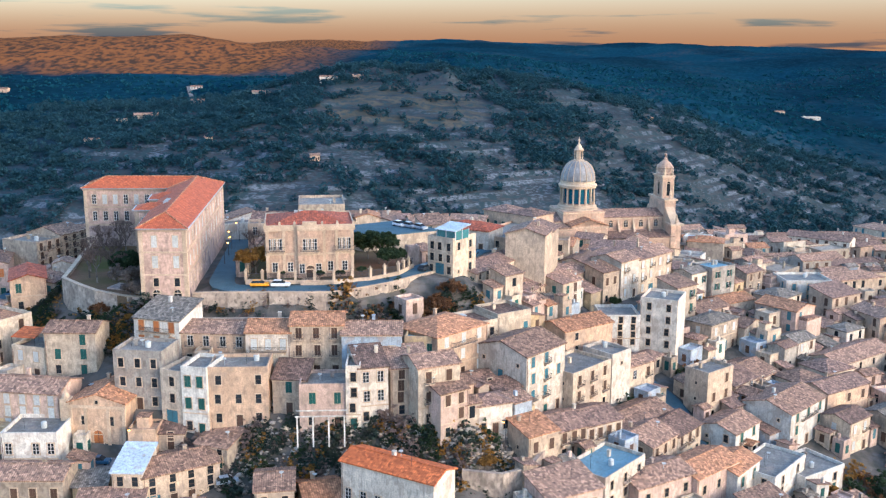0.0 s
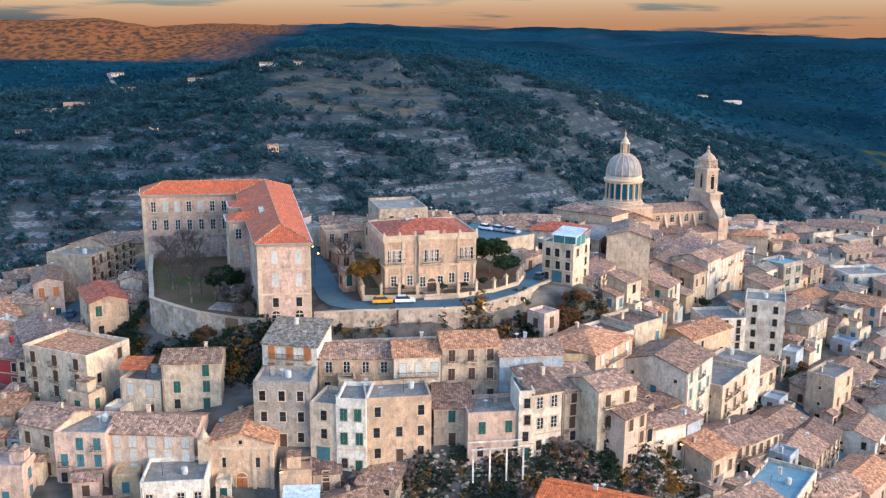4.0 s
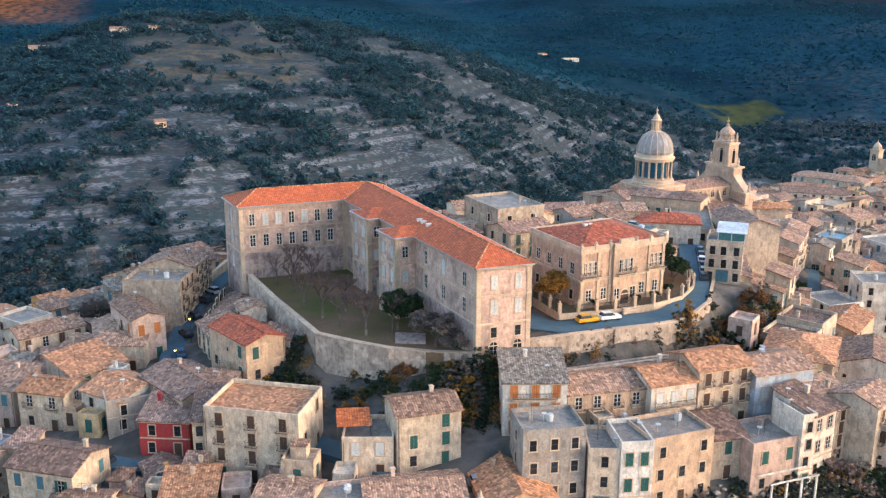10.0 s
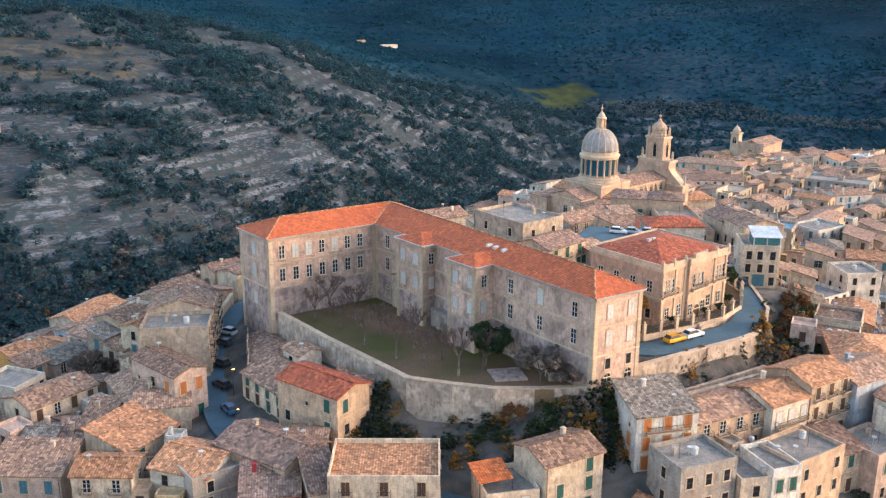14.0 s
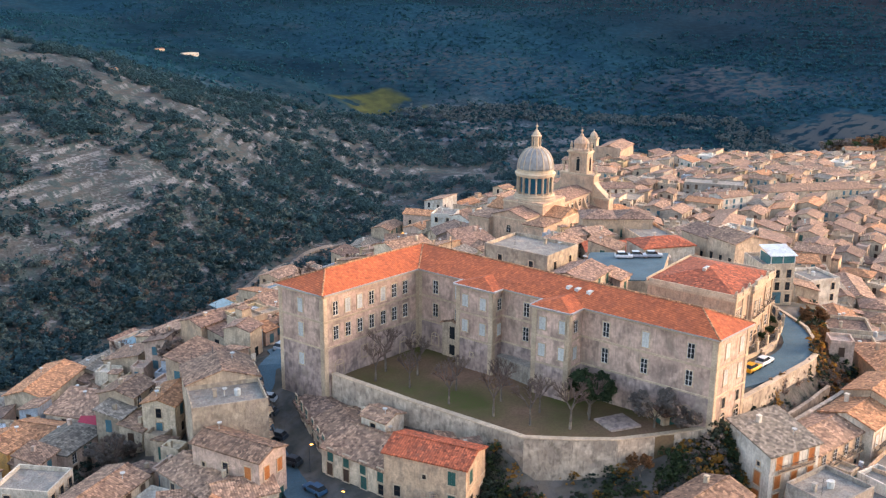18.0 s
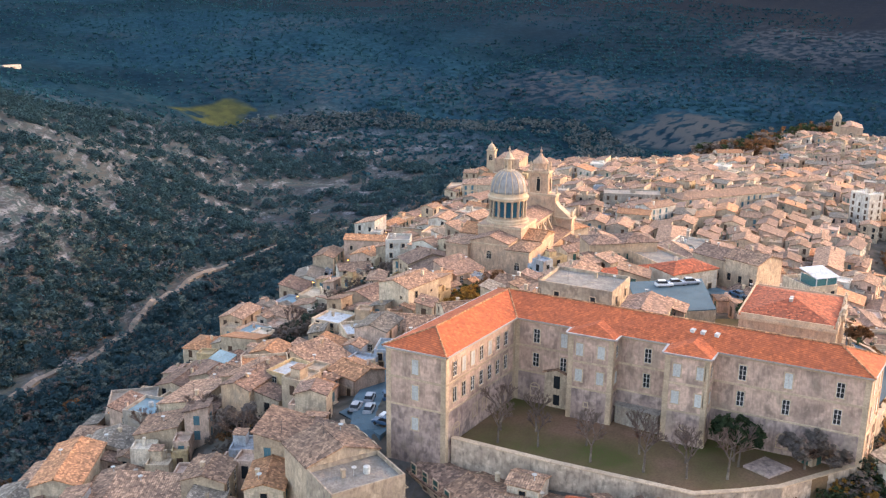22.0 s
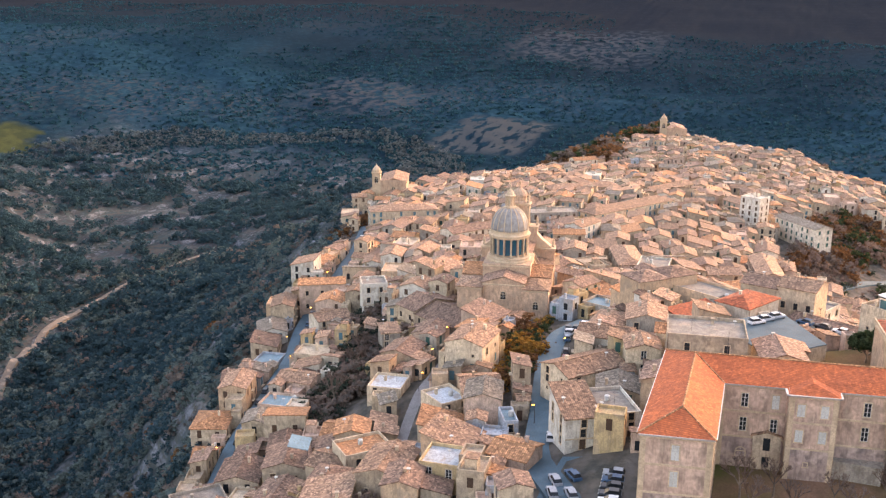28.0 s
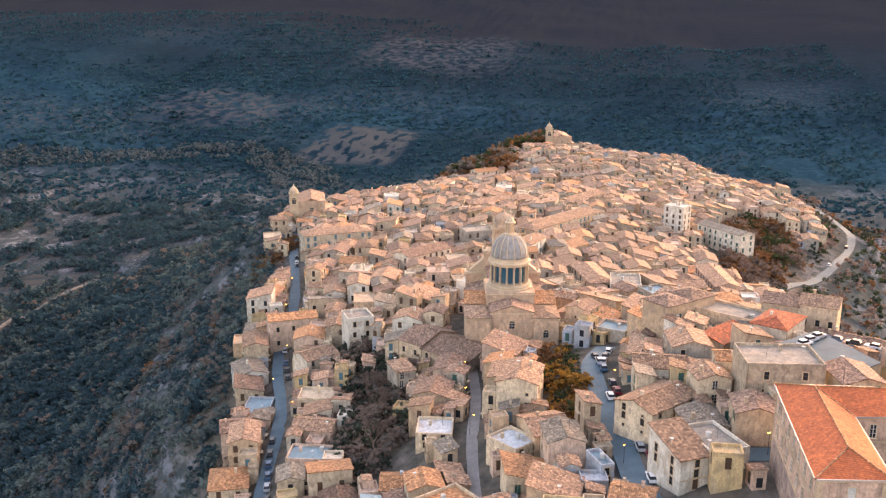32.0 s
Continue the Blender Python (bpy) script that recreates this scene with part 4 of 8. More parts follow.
    if detail > 1 and rnd.random() < 0.55:
        e = Shape()
        cx, cy = rnd.uniform(-hw * 0.6, hw * 0.6), rnd.uniform(hd * 0.1, hd * 0.6)
        zt = h + (0.4 if flat else (rh if roof == "shed" else hd * pitch))
        e.box(cx - 0.3, cy - 0.3, h - 0.2, cx + 0.3, cy + 0.3, zt + 0.7)
        e.box(cx - 0.38, cy - 0.38, zt + 0.7, cx + 0.38, cy + 0.38, zt + 0.82)
        part("chimney", e, WALLS[wall], top)
    if detail > 1 and rnd.random() < 0.5:
        e = Shape()
        cx, cy = rnd.uniform(-hw * 0.8, hw * 0.8), rnd.uniform(-hd * 0.5, hd * 0.5)
        zt = h + (0.3 if flat else (hd - abs(cy)) * pitch + 0.2)
        if roof == "shed":
            zt = h + (cy + hd) * pitch * 0.75 + 0.2
        e.tube((cx, cy, zt - 0.3), (cx, cy, zt + 1.0), 0.04, 0.04)
        e.lathe(cx, cy - 0.1, [(0.05, zt + 0.75), (0.35, zt + 0.95), (0.42, zt + 1.1)], 10)
        part("satellite_dish", e, M_LSHUT, top)
    if detail > 1 and rnd.random() < 0.5:
        e = Shape()
        al = rnd.choice((0.25, ln[0] - 0.25))
        px, py = P[0][0] + (P[1][0] - P[0][0]) * al / ln[0], P[0][1] + (P[1][1] - P[0][1]) * al / ln[0]
        ox, oy = (P[1][1] - P[0][1]) / ln[0] * 0.08, -(P[1][0] - P[0][0]) / ln[0] * 0.08
        e.tube((px + ox, py + oy, 0), (px + ox, py + oy, h - 0.25), 0.06, 0.06, 6)
        part("downpipe", e, M_COPPER, top)
    if detail > 1 and floors > 1 and rnd.random() < 0.4:
        e = Shape()
        e.box(0, -0.08, z0 + fh - 0.05, ln[0], 0.02, z0 + fh + 0.17)
        part("string_course", e, M_TRIM, top, at=Matrix.Translation((*P[0], 0)) @ Matrix.Rotation(math.atan2(P[1][1] - P[0][1], P[1][0] - P[0][0]), 4, "Z"))
    if detail > 1 and rnd.random() < 0.4:
        e = Shape()
        cx, cy = rnd.uniform(-hw * 0.7, hw * 0.7), rnd.uniform(-hd * 0.3, hd * 0.3)
        zt = h + (0.0 if flat else (cy + hd) * pitch * 0.75 if roof == "shed" else (hd - abs(cy)) * pitch)
        e.tube((cx, cy, zt - 0.2), (cx, cy, zt + 2.6), 0.035, 0.03, 5)
        for zz, w2 in ((2.5, 0.5), (2.15, 0.7)):
            e.tube((cx - w2, cy, zt + zz), (cx + w2, cy, zt + zz), 0.025, 0.025, 4)
        part("antenna", e, M_IRON, top)
    if detail > 1 and flat and rnd.random() < 0.5:
        e = Shape()
        cx, cy = rnd.uniform(-hw * 0.5, hw * 0.5), rnd.uniform(-hd * 0.4, hd * 0.5)
        e.lathe(cx, cy, [(0.5, h - 0.1), (0.55, h + 0.2), (0.55, h + 1.0), (0.2, h + 1.2)], 10)
        part("water_tank", e, M_LSHUT, top)
    return top


M_COLLEGE = mat("college_plaster", (0.66, 0.445, 0.345), (0.50, 0.335, 0.265), scale=0.12, stain=0.75, bump=0.4, bump_scale=3.0, dirt=(0.17, 0.125, 0.105))
M_PLINTH = mat("college_plinth", (0.48, 0.345, 0.290), (0.30, 0.220, 0.195), scale=0.2, stain=0.8, bump=0.5, bump_scale=2.5, dirt=(0.13, 0.10, 0.10))
M_COLLROOF = mat("college_tiles", (0.55, 0.130, 0.050), (0.43, 0.105, 0.046), scale=0.25, bump=0.5, bump_scale=3.5, spread=0.03, stain=0.35, dirt=(0.26, 0.085, 0.055), streak=0.8, tile=2.0)
# ---- the long barracks-like college with a red roof ----


def college():
    E = 13.6
    top = thing("college_building", Matrix.Identity(4), "large sand-coloured college with a red hip roof and garden court", "building")
    SW, SE, NE, NW, WS, IN = (-61.8, 191.6), (-52.2, 191.9), (-59.6, 258.6), (-95.0, 257.4), (-93.2, 247.0), (-70.8, 248.0)
    poly = [SW, SE, NE, NW, WS, IN]
    s = Shape()
    s.prism(poly, -7, E)
    part("wall", s, M_COLLEGE, top)
    # avant-corps on the court side
    B1 = [(-71.9, 236.9), (-70.6, 229.4), (-66.5, 230.0), (-67.6, 237.6)]
    B2 = [(-70.6, 220.4), (-69.3, 213.7), (-64.0, 214.5), (-65.0, 221.3)]
    for bq in (B1, B2):
        e = Shape()
        e.prism(bq, -4, E - 0.02)
        part("projecting_bay", e, M_COLLEGE, top)
    # string courses and cornice, edge by edge
    outline = [(SW, SE), (SE, NE), (NE, NW), (NW, WS), (WS, IN), (IN, SW)] + [(q[i], q[(i + 1) % 4]) for q in (B1, B2) for i in (3, 0, 1)]
    for p0, p1 in outline:
        dx, dy = p1[0] - p0[0], p1[1] - p0[1]
        ln = math.hypot(dx, dy)
        m = Matrix.Translation((*p0, 0)) @ Matrix.Rotation(math.atan2(dy, dx), 4, "Z")
        for z, hh, o in ((3.6, 0.3, 0.12), (8.3, 0.35, 0.14), (E - 0.75, 0.4, 0.25)):
            e = Shape()
            e.box(0, -o, z, ln, 0.05, z + hh)
            part("string_course", e, M_TRIM, top, at=m)
        e = Shape()
        e.box(-0.3, -0.62, E - 0.35, ln + 0.3, 0.0, E - 0.1)
        part("gutter", e, M_METAL, top, at=m)
        if (p0, p1) != (SW, SE):
            e = Shape()
            e.box(0.8, -0.06, -7, ln - 0.8, 0.04, 3.6)
            part("plinth", e, M_PLINTH, top, at=m)
        for a in (0.0, ln - 0.8):
            e = Shape()
            e.box(a, -0.1, -7, a + 0.8, 0.03, E - 0.75)
            part("corner_pilaster", e, M_TRIM, top, at=m)
    # roof
    o = 0.55
    lo, hi = E - 0.12, E + 2.35
    eS = [(SW[0] - o, SW[1] - o, lo), (SE[0] + o, SE[1] - o, lo), (NE[0] + o, NE[1] + o, lo), (NW[0] - o, NW[1] + o, lo), (WS[0] - o, WS[1] - o, lo), (IN[0] - o, IN[1] - o, lo)]
    R1, R2, R3 = (-57.7, 197.2, hi), (-65.0, 253.2, hi), (-88.8, 252.2, hi)
    s = Shape()
    for q in ((eS[0], eS[1], R1), (eS[1], eS[2], R2, R1), (eS[2], eS[3], R3, R2), (eS[3], eS[4], R3), (eS[4], eS[5], R2, R3), (eS[5], eS[0], R1, R2)):
        s.face(q)
    s.face([eS[5], eS[4], eS[3], eS[2]])
    s.face([eS[5], eS[2], eS[1], eS[0]])
    part("roof", s, M_COLLROOF, top)
    for bq, back in ((B1, (-65.4, 234.0)), (B2, (-63.2, 217.8))):
        e = Shape()
        cx, cy = (bq[0][0] + bq[1][0]) / 2, (bq[0][1] + bq[1][1]) / 2
        q = [(bq[0][0] - 0.4, bq[0][1] + 0.3, lo), (bq[1][0] - 0.4, bq[1][1] - 0.4, lo), (bq[2][0] + 1.5, bq[2][1] - 0.4, lo + 0.05), (bq[3][0] + 1.5, bq[3][1] + 0.3, lo + 0.05)]
        ra, rb = (cx + 2.6, cy + 0.3, E + 1.05), (back[0], back[1], E + 1.1)
        e.face([q[0], q[1], ra]), e.face([q[1], q[2], rb, ra]), e.face([q[3], q[0], ra, rb]), e.face([q[3], q[2], q[1], q[0]])
        part("bay_roof", e, M_COLLROOF, top)
    e = Shape()
    for a, b in ((R1, R2), (R2, R3), (R1, eS[0]), (R1, eS[1]), (R2, eS[2]), (R2, eS[5]), (R3, eS[3]), (R3, eS[4])):
        e.tube((a[0], a[1], a[2] + 0.02), (b[0], b[1], b[2] + 0.02), 0.16, 0.16, 6)
    part("ridge_tiles", e, ROOFS["terra"], top)
    for k in (0.2, 0.24, 0.27):
        cx, cy = R1[0] + (R2[0] - R1[0]) * (k + 0.12) - 2.6, R1[1] + (R2[1] - R1[1]) * (k + 0.12)
        e = Shape()
        e.box(cx - 0.5, cy - 0.35, E + 0.8, cx + 0.5, cy + 0.35, E + 1.75)
        part("skylight", e, M_LSHUT, top)
    e = Shape()
    e.tube((-62.5, 248, E + 1), (-62.5, 248, E + 6), 0.06, 0.03)
    part("antenna", e, M_IRON, top)

    def facade(p0, p1, places, rows):
        for al in places:
            for z, k in rows:
                put(k if isinstance(k, str) else random.choice(k), top, p0, p1, al, z)

    facade(SW, SE, (3.1, 7.4), ((9.5, "tallpale"), (5.2, "tallpale"), (2.2 - 0.9, "dark"), (-1.8, "arch")))
    L1 = math.dist(SE, NE)
    facade(SE, NE, [4 + i * 5.1 for i in range(12) if 4 + i * 5.1 < L1 - 2], ((9.3, ("tall", "tallpale")), (4.9, ("tall", "tallpale")), (0.6, "arch")))
    facade(NE, NW, [4 + i * 4.6 for i in range(7)], ((9.3, "tall"), (4.9, "tall")))
    facade(NW, WS, (5.2,), ((9.4, "tallpale"), (5.0, "tallpale"), (-0.2, "pale")))
    facade(WS, IN, [2.6 + i * 2.72 for i in range(7)], ((9.3, ("tall", "tall", "tallpale")), (4.9, "tall")))
    facade(WS, IN, (9.0, 12.0), ((0.0, "glass"),))
    put("archdoor", top, WS, IN, 3.2, -1.9), put("archdoor", top, WS, IN, 18.5, -1.9)
    put("arch", top, WS, IN, 21.4, -0.9)
    W0 = math.dist(IN, SW)
    facade(IN, SW, (4.0,), ((9.3, "tall"), (4.9, "tall"), (-0.6, "arch")))
    facade(IN, SW, (9.0,), ((9.3, "tallpale"), (4.9, "tall"), (-0.6, "arch")))
    facade(IN, SW, (23.5,), ((9.3, "tall"), (4.9, "tall"), (-1.6, "archdoor")))
    facade(IN, SW, (38.6, 53.0), ((9.3, "tall"), (4.9, "tall"), (-0.8, "arch")))
    facade(IN, SW, (45.5,), ((9.3, "tallpale"), (4.9, "tall"), (-0.8, "arch")))
    for bq in (B1, B2):
        facade(bq[0], bq[1], (1.9, 5.6), ((9.6, "pale"), (5.0, "pale")))
        facade(bq[1], bq[2], (1.9,), ((9.6, "glass"), (5.0, "pale")))
        put("small", top, bq[0], bq[1], 3.4, 0.6)
    # low porch between the avant-corps
    e = Shape()
    e.box(-69.0, 221.6, -2.2, -65.5, 229.2, 1.2)
    e.box(-69.3, 221.4, 1.2, -65.5, 229.4, 1.5)
    part("porch", e, WALLS["grey"], top)
    return top


college()


# ---- the palace with balustraded attic ----


def palace():
    ang = 9.0
    m = Matrix.Translation((-38.0, 202.6, 0)) @ Matrix.Rotation(radians(ang), 4, "Z")
    top = thing("palace", m, "two-storey honey-coloured stone palace with pilasters and a red hip roof", "palace")
    W, D, E = 19.0, 16.5, 11.6
    s = Shape()
    s.box(0, 0, -3, W, D, E)
    s.box(W * 0.36, -0.7, -3, W * 0.64, 0, E)
    part("wall", s, M_ASHLAR, top)
    rs, _ = roof_shape(W, D, E, "hip", 0.24, over=0.1)
    part("roof", rs, ROOFS["red"], top, at=Matrix.Translation((W / 2, D / 2, 0)))
    e = Shape()
    for q in ((-0.35, -0.4, W + 0.35, 0.15), (-0.35, D - 0.15, W + 0.35, D + 0.35), (-0.35, 0.15, 0.15, D - 0.15), (W - 0.15, 0.15, W + 0.35, D - 0.15), (W * 0.36 - 0.2, -1.0, W * 0.64 + 0.2, -0.4)):
        e.box(q[0], q[1], E - 0.75, q[2], q[3], E - 0.2)
        e.box(q[0] + 0.15, q[1] + 0.15, E - 0.2, q[2] - 0.15, q[3] - 0.1, E + 0.5)
    part("cornice", e, M_TRIM, top)
    for x in (0.0, 3.1, 6.3, 12.2, 15.5, W):
        e = Shape()
        e.box(x - 0.28, -0.38, E - 0.2, x + 0.28, 0.15, E + 0.85)
        e.lathe(x, -0.1, [(0.2, E + 0.85), (0.24, E + 1.1), (0.05, E + 1.3)], 8)
        part("finial", e, M_TRIM, top)
    e = Shape()
    e.box(W * 0.42, -0.95, E + 0.5, W * 0.58, -0.4, E + 1.3)
    part("attic", e, M_TRIM, top)
    e = Shape()
    e.box(-0.12, -0.2, 5.5, W + 0.12, 0, 5.95)
    e.box(W * 0.36 - 0.1, -0.9, 5.5, W * 0.64 + 0.1, -0.2, 5.95)
    e.box(-0.2, 0, 5.5, 0, D, 5.95)
    e.box(W, 0, 5.5, W + 0.2, D, 5.95)
    part("string_course", e, M_TRIM, top)
    for x in (0.1, 3.6, 6.2, 12.3, 15.0, 18.3):
        for z0, z1 in ((0, 5.5), (5.95, E - 0.75)):
            e = Shape()
            e.box(x, -0.18, z0, x + 0.6, 0, z1)
            e.box(x - 0.08, -0.26, z1 - 0.4, x + 0.68, 0, z1)
            part("pilaster", e, M_TRIM, top)
    for x in (2.0, 9.5, 16.9):
        p = ((0, 0), (W, 0)) if x != 9.5 else ((0, -0.7), (W, -0.7))
        for q in (-0.95, 0.0, 0.95):
            put("tall", top, *p, x + q, 6.6)
        balcony(top, *p, x, 6.35, 2)
    for x in (1.9, 5.2, 13.9, 17.0):
        put("glass", top, (0, 0), (W, 0), x, 1.8)
    put("archdoor", top, (0, -0.7), (W, -0.7), 9.5, 0.3)
    put("glass", top, (0, -0.7), (W, -0.7), 7.7, 1.5), put("glass", top, (0, -0.7), (W, -0.7), 11.3, 1.5)
    for k in range(4):
        put("glass", top, (0, D), (0, 0), 2.5 + k * 3.8, 6.6), put("dark", top, (0, D), (0, 0), 2.5 + k * 3.8, 1.8)
        put("glass", top, (W, 0), (W, D), 2.5 + k * 3.8, 6.6), put("dark", top, (W, 0), (W, D), 2.5 + k * 3.8, 1.8)
    e = Shape()
    e.box(W * 0.4, -3.2, -2, W * 0.6, -0.7, 0.5), e.box(W * 0.38, -3.8, -2, W * 0.62, -3.2, 0.25)
    part("entrance_steps", e, M_TRIM, top)
    for x in (6.3, 7.4):
        e = Shape()
        e.box(x, D * 0.5, E + 1.2, x + 0.8, D * 0.5 + 0.6, E + 2.3)
        part("skylight", e, M_METAL, top)
    return top


palace()


# ---- the domed church ----


def church():
    ang = 11.3
    m = Matrix.Translation((46.0, 322.0, 0)) @ Matrix.Rotation(radians(ang), 4, "Z")
    top = thing("domed_church", m, "baroque limestone church with ribbed dome, columned drum and tower facade", "church")
    G = -30.0
    # crossing, transepts, choir, nave and aisles
    for name, q, z, rf in (("crossing", (-7.2, -7.2, 7.2, 7.2), -3.6, None), ("transept", (-6.2, -13.5, 6.2, -7.2), -7.4, "gy"), ("transept", (-6.2, 7.2, 6.2, 13.5), -7.4, "gy"),
                           ("choir", (-15.5, -6.2, -7.2, 6.2), -7.0, "gx"), ("nave", (7.2, -5.6, 31, 5.6), -6.2, "gx"), ("aisle", (6.2, -12.2, 30, -5.6), -12.2, "sf"), ("aisle", (6.2, 5.6, 30, 12.2), -12.2, "sb"),
                           ("sacristy", (-17.5, -13.5, -6.2, -6.2), -8.0, "fl"), ("sacristy", (-17.5, 6.2, -6.2, 13.5), -8.0, "fl")):
        x0, y0, x1, y1 = q
        w, d = x1 - x0, y1 - y0
        e = Shape()
        if rf == "sf":
            e.hexa([(x0, y0, G), (x1, y0, G), (x1, y1, G), (x0, y1, G), (x0, y0, z), (x1, y0, z), (x1, y1, z + d * 0.27), (x0, y1, z + d * 0.27)])
        elif rf == "sb":
            e.hexa([(x0, y0, G), (x1, y0, G), (x1, y1, G), (x0, y1, G), (x0, y0, z + d * 0.27), (x1, y0, z + d * 0.27), (x1, y1, z), (x0, y1, z)])
        elif rf == "gx":
            r = d / 2 * 0.36
            e.prism(list(reversed([(x0, y0), (x0, y1), (x1, y1), (x1, y0)])), G, z)
            for x in (x0, x1 - 0.3):
                e.face([(x, y0, z), (x, y1, z), (x, (y0 + y1) / 2, z + r)]), e.face([(x + 0.3, y1, z), (x + 0.3, y0, z), (x + 0.3, (y0 + y1) / 2, z + r)])
        elif rf == "gy":
            r = w / 2 * 0.36
            e.box(x0, y0, G, x1, y1, z)
            for y in (y0, y1):
                e.face([(x0, y, z), (x1, y, z), ((x0 + x1) / 2, y, z + r)]), e.face([(x1, y, z), (x0, y, z), ((x0 + x1) / 2, y, z + r)])
        else:
            e.box(x0, y0, G, x1, y1, z)
        part(name, e, M_ASHLAR, top)
        c = Matrix.Translation(((x0 + x1) / 2, (y0 + y1) / 2, 0))
        if rf in ("gx",):
            part("roof", roof_shape(w, d, z, "gable")[0], ROOFS["brown"], top, at=c)
        elif rf == "gy":
            part("roof", roof_shape(d, w, z, "gable")[0], ROOFS["terra"], top, at=c @ Matrix.Rotation(radians(90), 4, "Z"))
        elif rf == "sf":
            part("roof", roof_shape(w, d, z, "shed")[0], ROOFS["brown"], top, at=c)
        elif rf == "sb":
            part("roof", roof_shape(w, d, z, "shed")[0], ROOFS["brown"], top, at=c @ Matrix.Rotation(radians(180), 4, "Z"))
        elif rf == "fl":
            part("roof", roof_shape(w, d, z, "hip", 0.22)[0], ROOFS["old"], top, at=c)
        e = Shape()
        e.box(x0 - 0.2, y0 - 0.2, z - 0.7, x1 + 0.2, y1 + 0.2, z - 0.35)
        part("cornice", e, M_TRIM, top)
    # clerestory windows and buttresses of the nave
    for sg in (-1, 1):
        for k in range(4):
            x = 10.2 + k * 5.4
            p = ((7.2, -5.6), (31, -5.6)) if sg < 0 else ((31, 5.6), (7.2, 5.6))
            al = x - 7.2 if sg < 0 else 31 - x
            put("arch", top, *p, al, -9.6)
            e = Shape()
            e.hexa([(x + 2.3, sg * 5.6 - 0.01, -10.4), (x + 2.9, sg * 5.6 - 0.01, -10.4), (x + 2.9, sg * 8.2, -11.6), (x + 2.3, sg * 8.2, -11.6), (x + 2.3, sg * 5.6 - 0.01, -6.9), (x + 2.9, sg * 5.6 - 0.01, -6.9), (x + 2.9, sg * 7.0, -9.9), (x + 2.3, sg * 7.0, -9.9)])
            part("buttress", e, M_TRIM, top)
    put("arch", top, (-6.2, -13.5), (6.2, -13.5), 6.2, -12.5)
    put("arch", top, (-15.5, 6.2), (-15.5, -6.2), 6.2, -12.0)
    put("arch", top, (-17.5, -6.2), (-17.5, -13.5), 3.6, -14.0), put("arch", top, (-17.5, -13.5), (-6.2, -13.5), 5.6, -14.0)
    # drum
    s = Shape()
    s.lathe(0, 0, [(6.9, -4.2), (6.9, -3.2), (6.5, -3.0), (6.5, -2.4), (6.1, -2.2), (6.1, -1.9)], 32)
    part("drum_base", s, M_TRIM, top)
    s = Shape()
    s.lathe(0, 0, [(5.0, -2.0), (5.0, 4.0)], 32)
    part("drum", s, M_ASHLAR, top)
    for i in range(16):
        a = 2 * math.pi * (i + 0.5) / 16
        s = Shape()
        cx, cy = 5.65 * math.cos(a), 5.65 * math.sin(a)
        s.lathe(cx, cy, [(0.38, -1.95), (0.38, -1.6), (0.28, -1.5), (0.25, 3.1), (0.38, 3.35), (0.38, 3.7)], 10)
        part("column", s, M_TRIM, top, smooth=False)
        a = 2 * math.pi * i / 16
        s = Shape()
        s.box(-0.74, -0.06, 0, 0.74, 0.05, 4.9)
        s.box(-0.05, -0.1, 0, 0.05, -0.06, 4.9)
        mm = Matrix.Rotation(a + math.pi / 2, 4, "Z") @ Matrix.Translation((0, -5.03, -1.5))
        part("drum_window", s, M_DOMEGLASS, top, at=mm)
    s = Shape()
    s.lathe(0, 0, [(5.9, 3.65), (6.25, 3.8), (6.25, 4.2), (6.5, 4.35), (6.5, 4.7), (5.9, 4.9), (5.75, 5.7), (5.95, 5.8), (5.95, 6.0)], 32)
    part("entablature", s, M_TRIM, top)
    prof = [(5.75 * math.cos(t) ** 0.8, 5.9 + 6.9 * math.sin(t)) for t in [i * 1.40 / 12 for i in range(13)]]
    s = Shape()
    s.lathe(0, 0, prof, 32)
    part("dome", s, M_LEAD, top, smooth=True)
    for i in range(16):
        a = 2 * math.pi * (i + 0.5) / 16
        s = Shape()
        for (r0, z0), (r1, z1) in zip(prof, prof[1:]):
            s.tube((r0 * math.cos(a), r0 * math.sin(a), z0), (r1 * math.cos(a), r1 * math.sin(a), z1), 0.17, 0.15, 5)
        part("dome_rib", s, M_TRIM, top)
    s = Shape()
    s.lathe(0, 0, [(1.95, 12.2), (1.95, 12.8), (1.7, 12.9), (0.8, 13.0), (0.8, 15.9), (1.6, 16.0), (1.7, 16.4), (1.25, 16.6), (1.05, 17.2), (0.6, 17.9), (0.25, 18.3), (0.16, 18.9), (0.38, 19.2), (0.38, 19.5), (0.08, 19.8), (0.05, 20.6)], 16)
    part("lantern", s, M_TRIM, top)
    for i in range(8):
        a = 2 * math.pi * i / 8
        s = Shape()
        s.lathe(1.4 * math.cos(a), 1.4 * math.sin(a), [(0.22, 12.9), (0.15, 13.1), (0.15, 15.7), (0.24, 16.0)], 6)
        part("lantern_column", s, M_TRIM, top)
    # bell-tower facade
    s = Shape()
    s.box(29.0, -12.5, G, 32.5, 12.5, -8.0)
    s.box(29.0, -6.4, -8.0, 33.0, 6.4, -0.5)
    s.box(29.4, -3.6, -0.5, 33.2, 3.6, 7.2)
    part("facade", s, M_ASHLAR, top)
    s = Shape()
    for z, q in ((-8.0, 12.8), (-0.5, 6.8), (7.2, 4.0)):
        s.box(28.7, -q, z - 0.5, 33.5, q, z + 0.1)
    part("facade_cornice", s, M_TRIM, top)
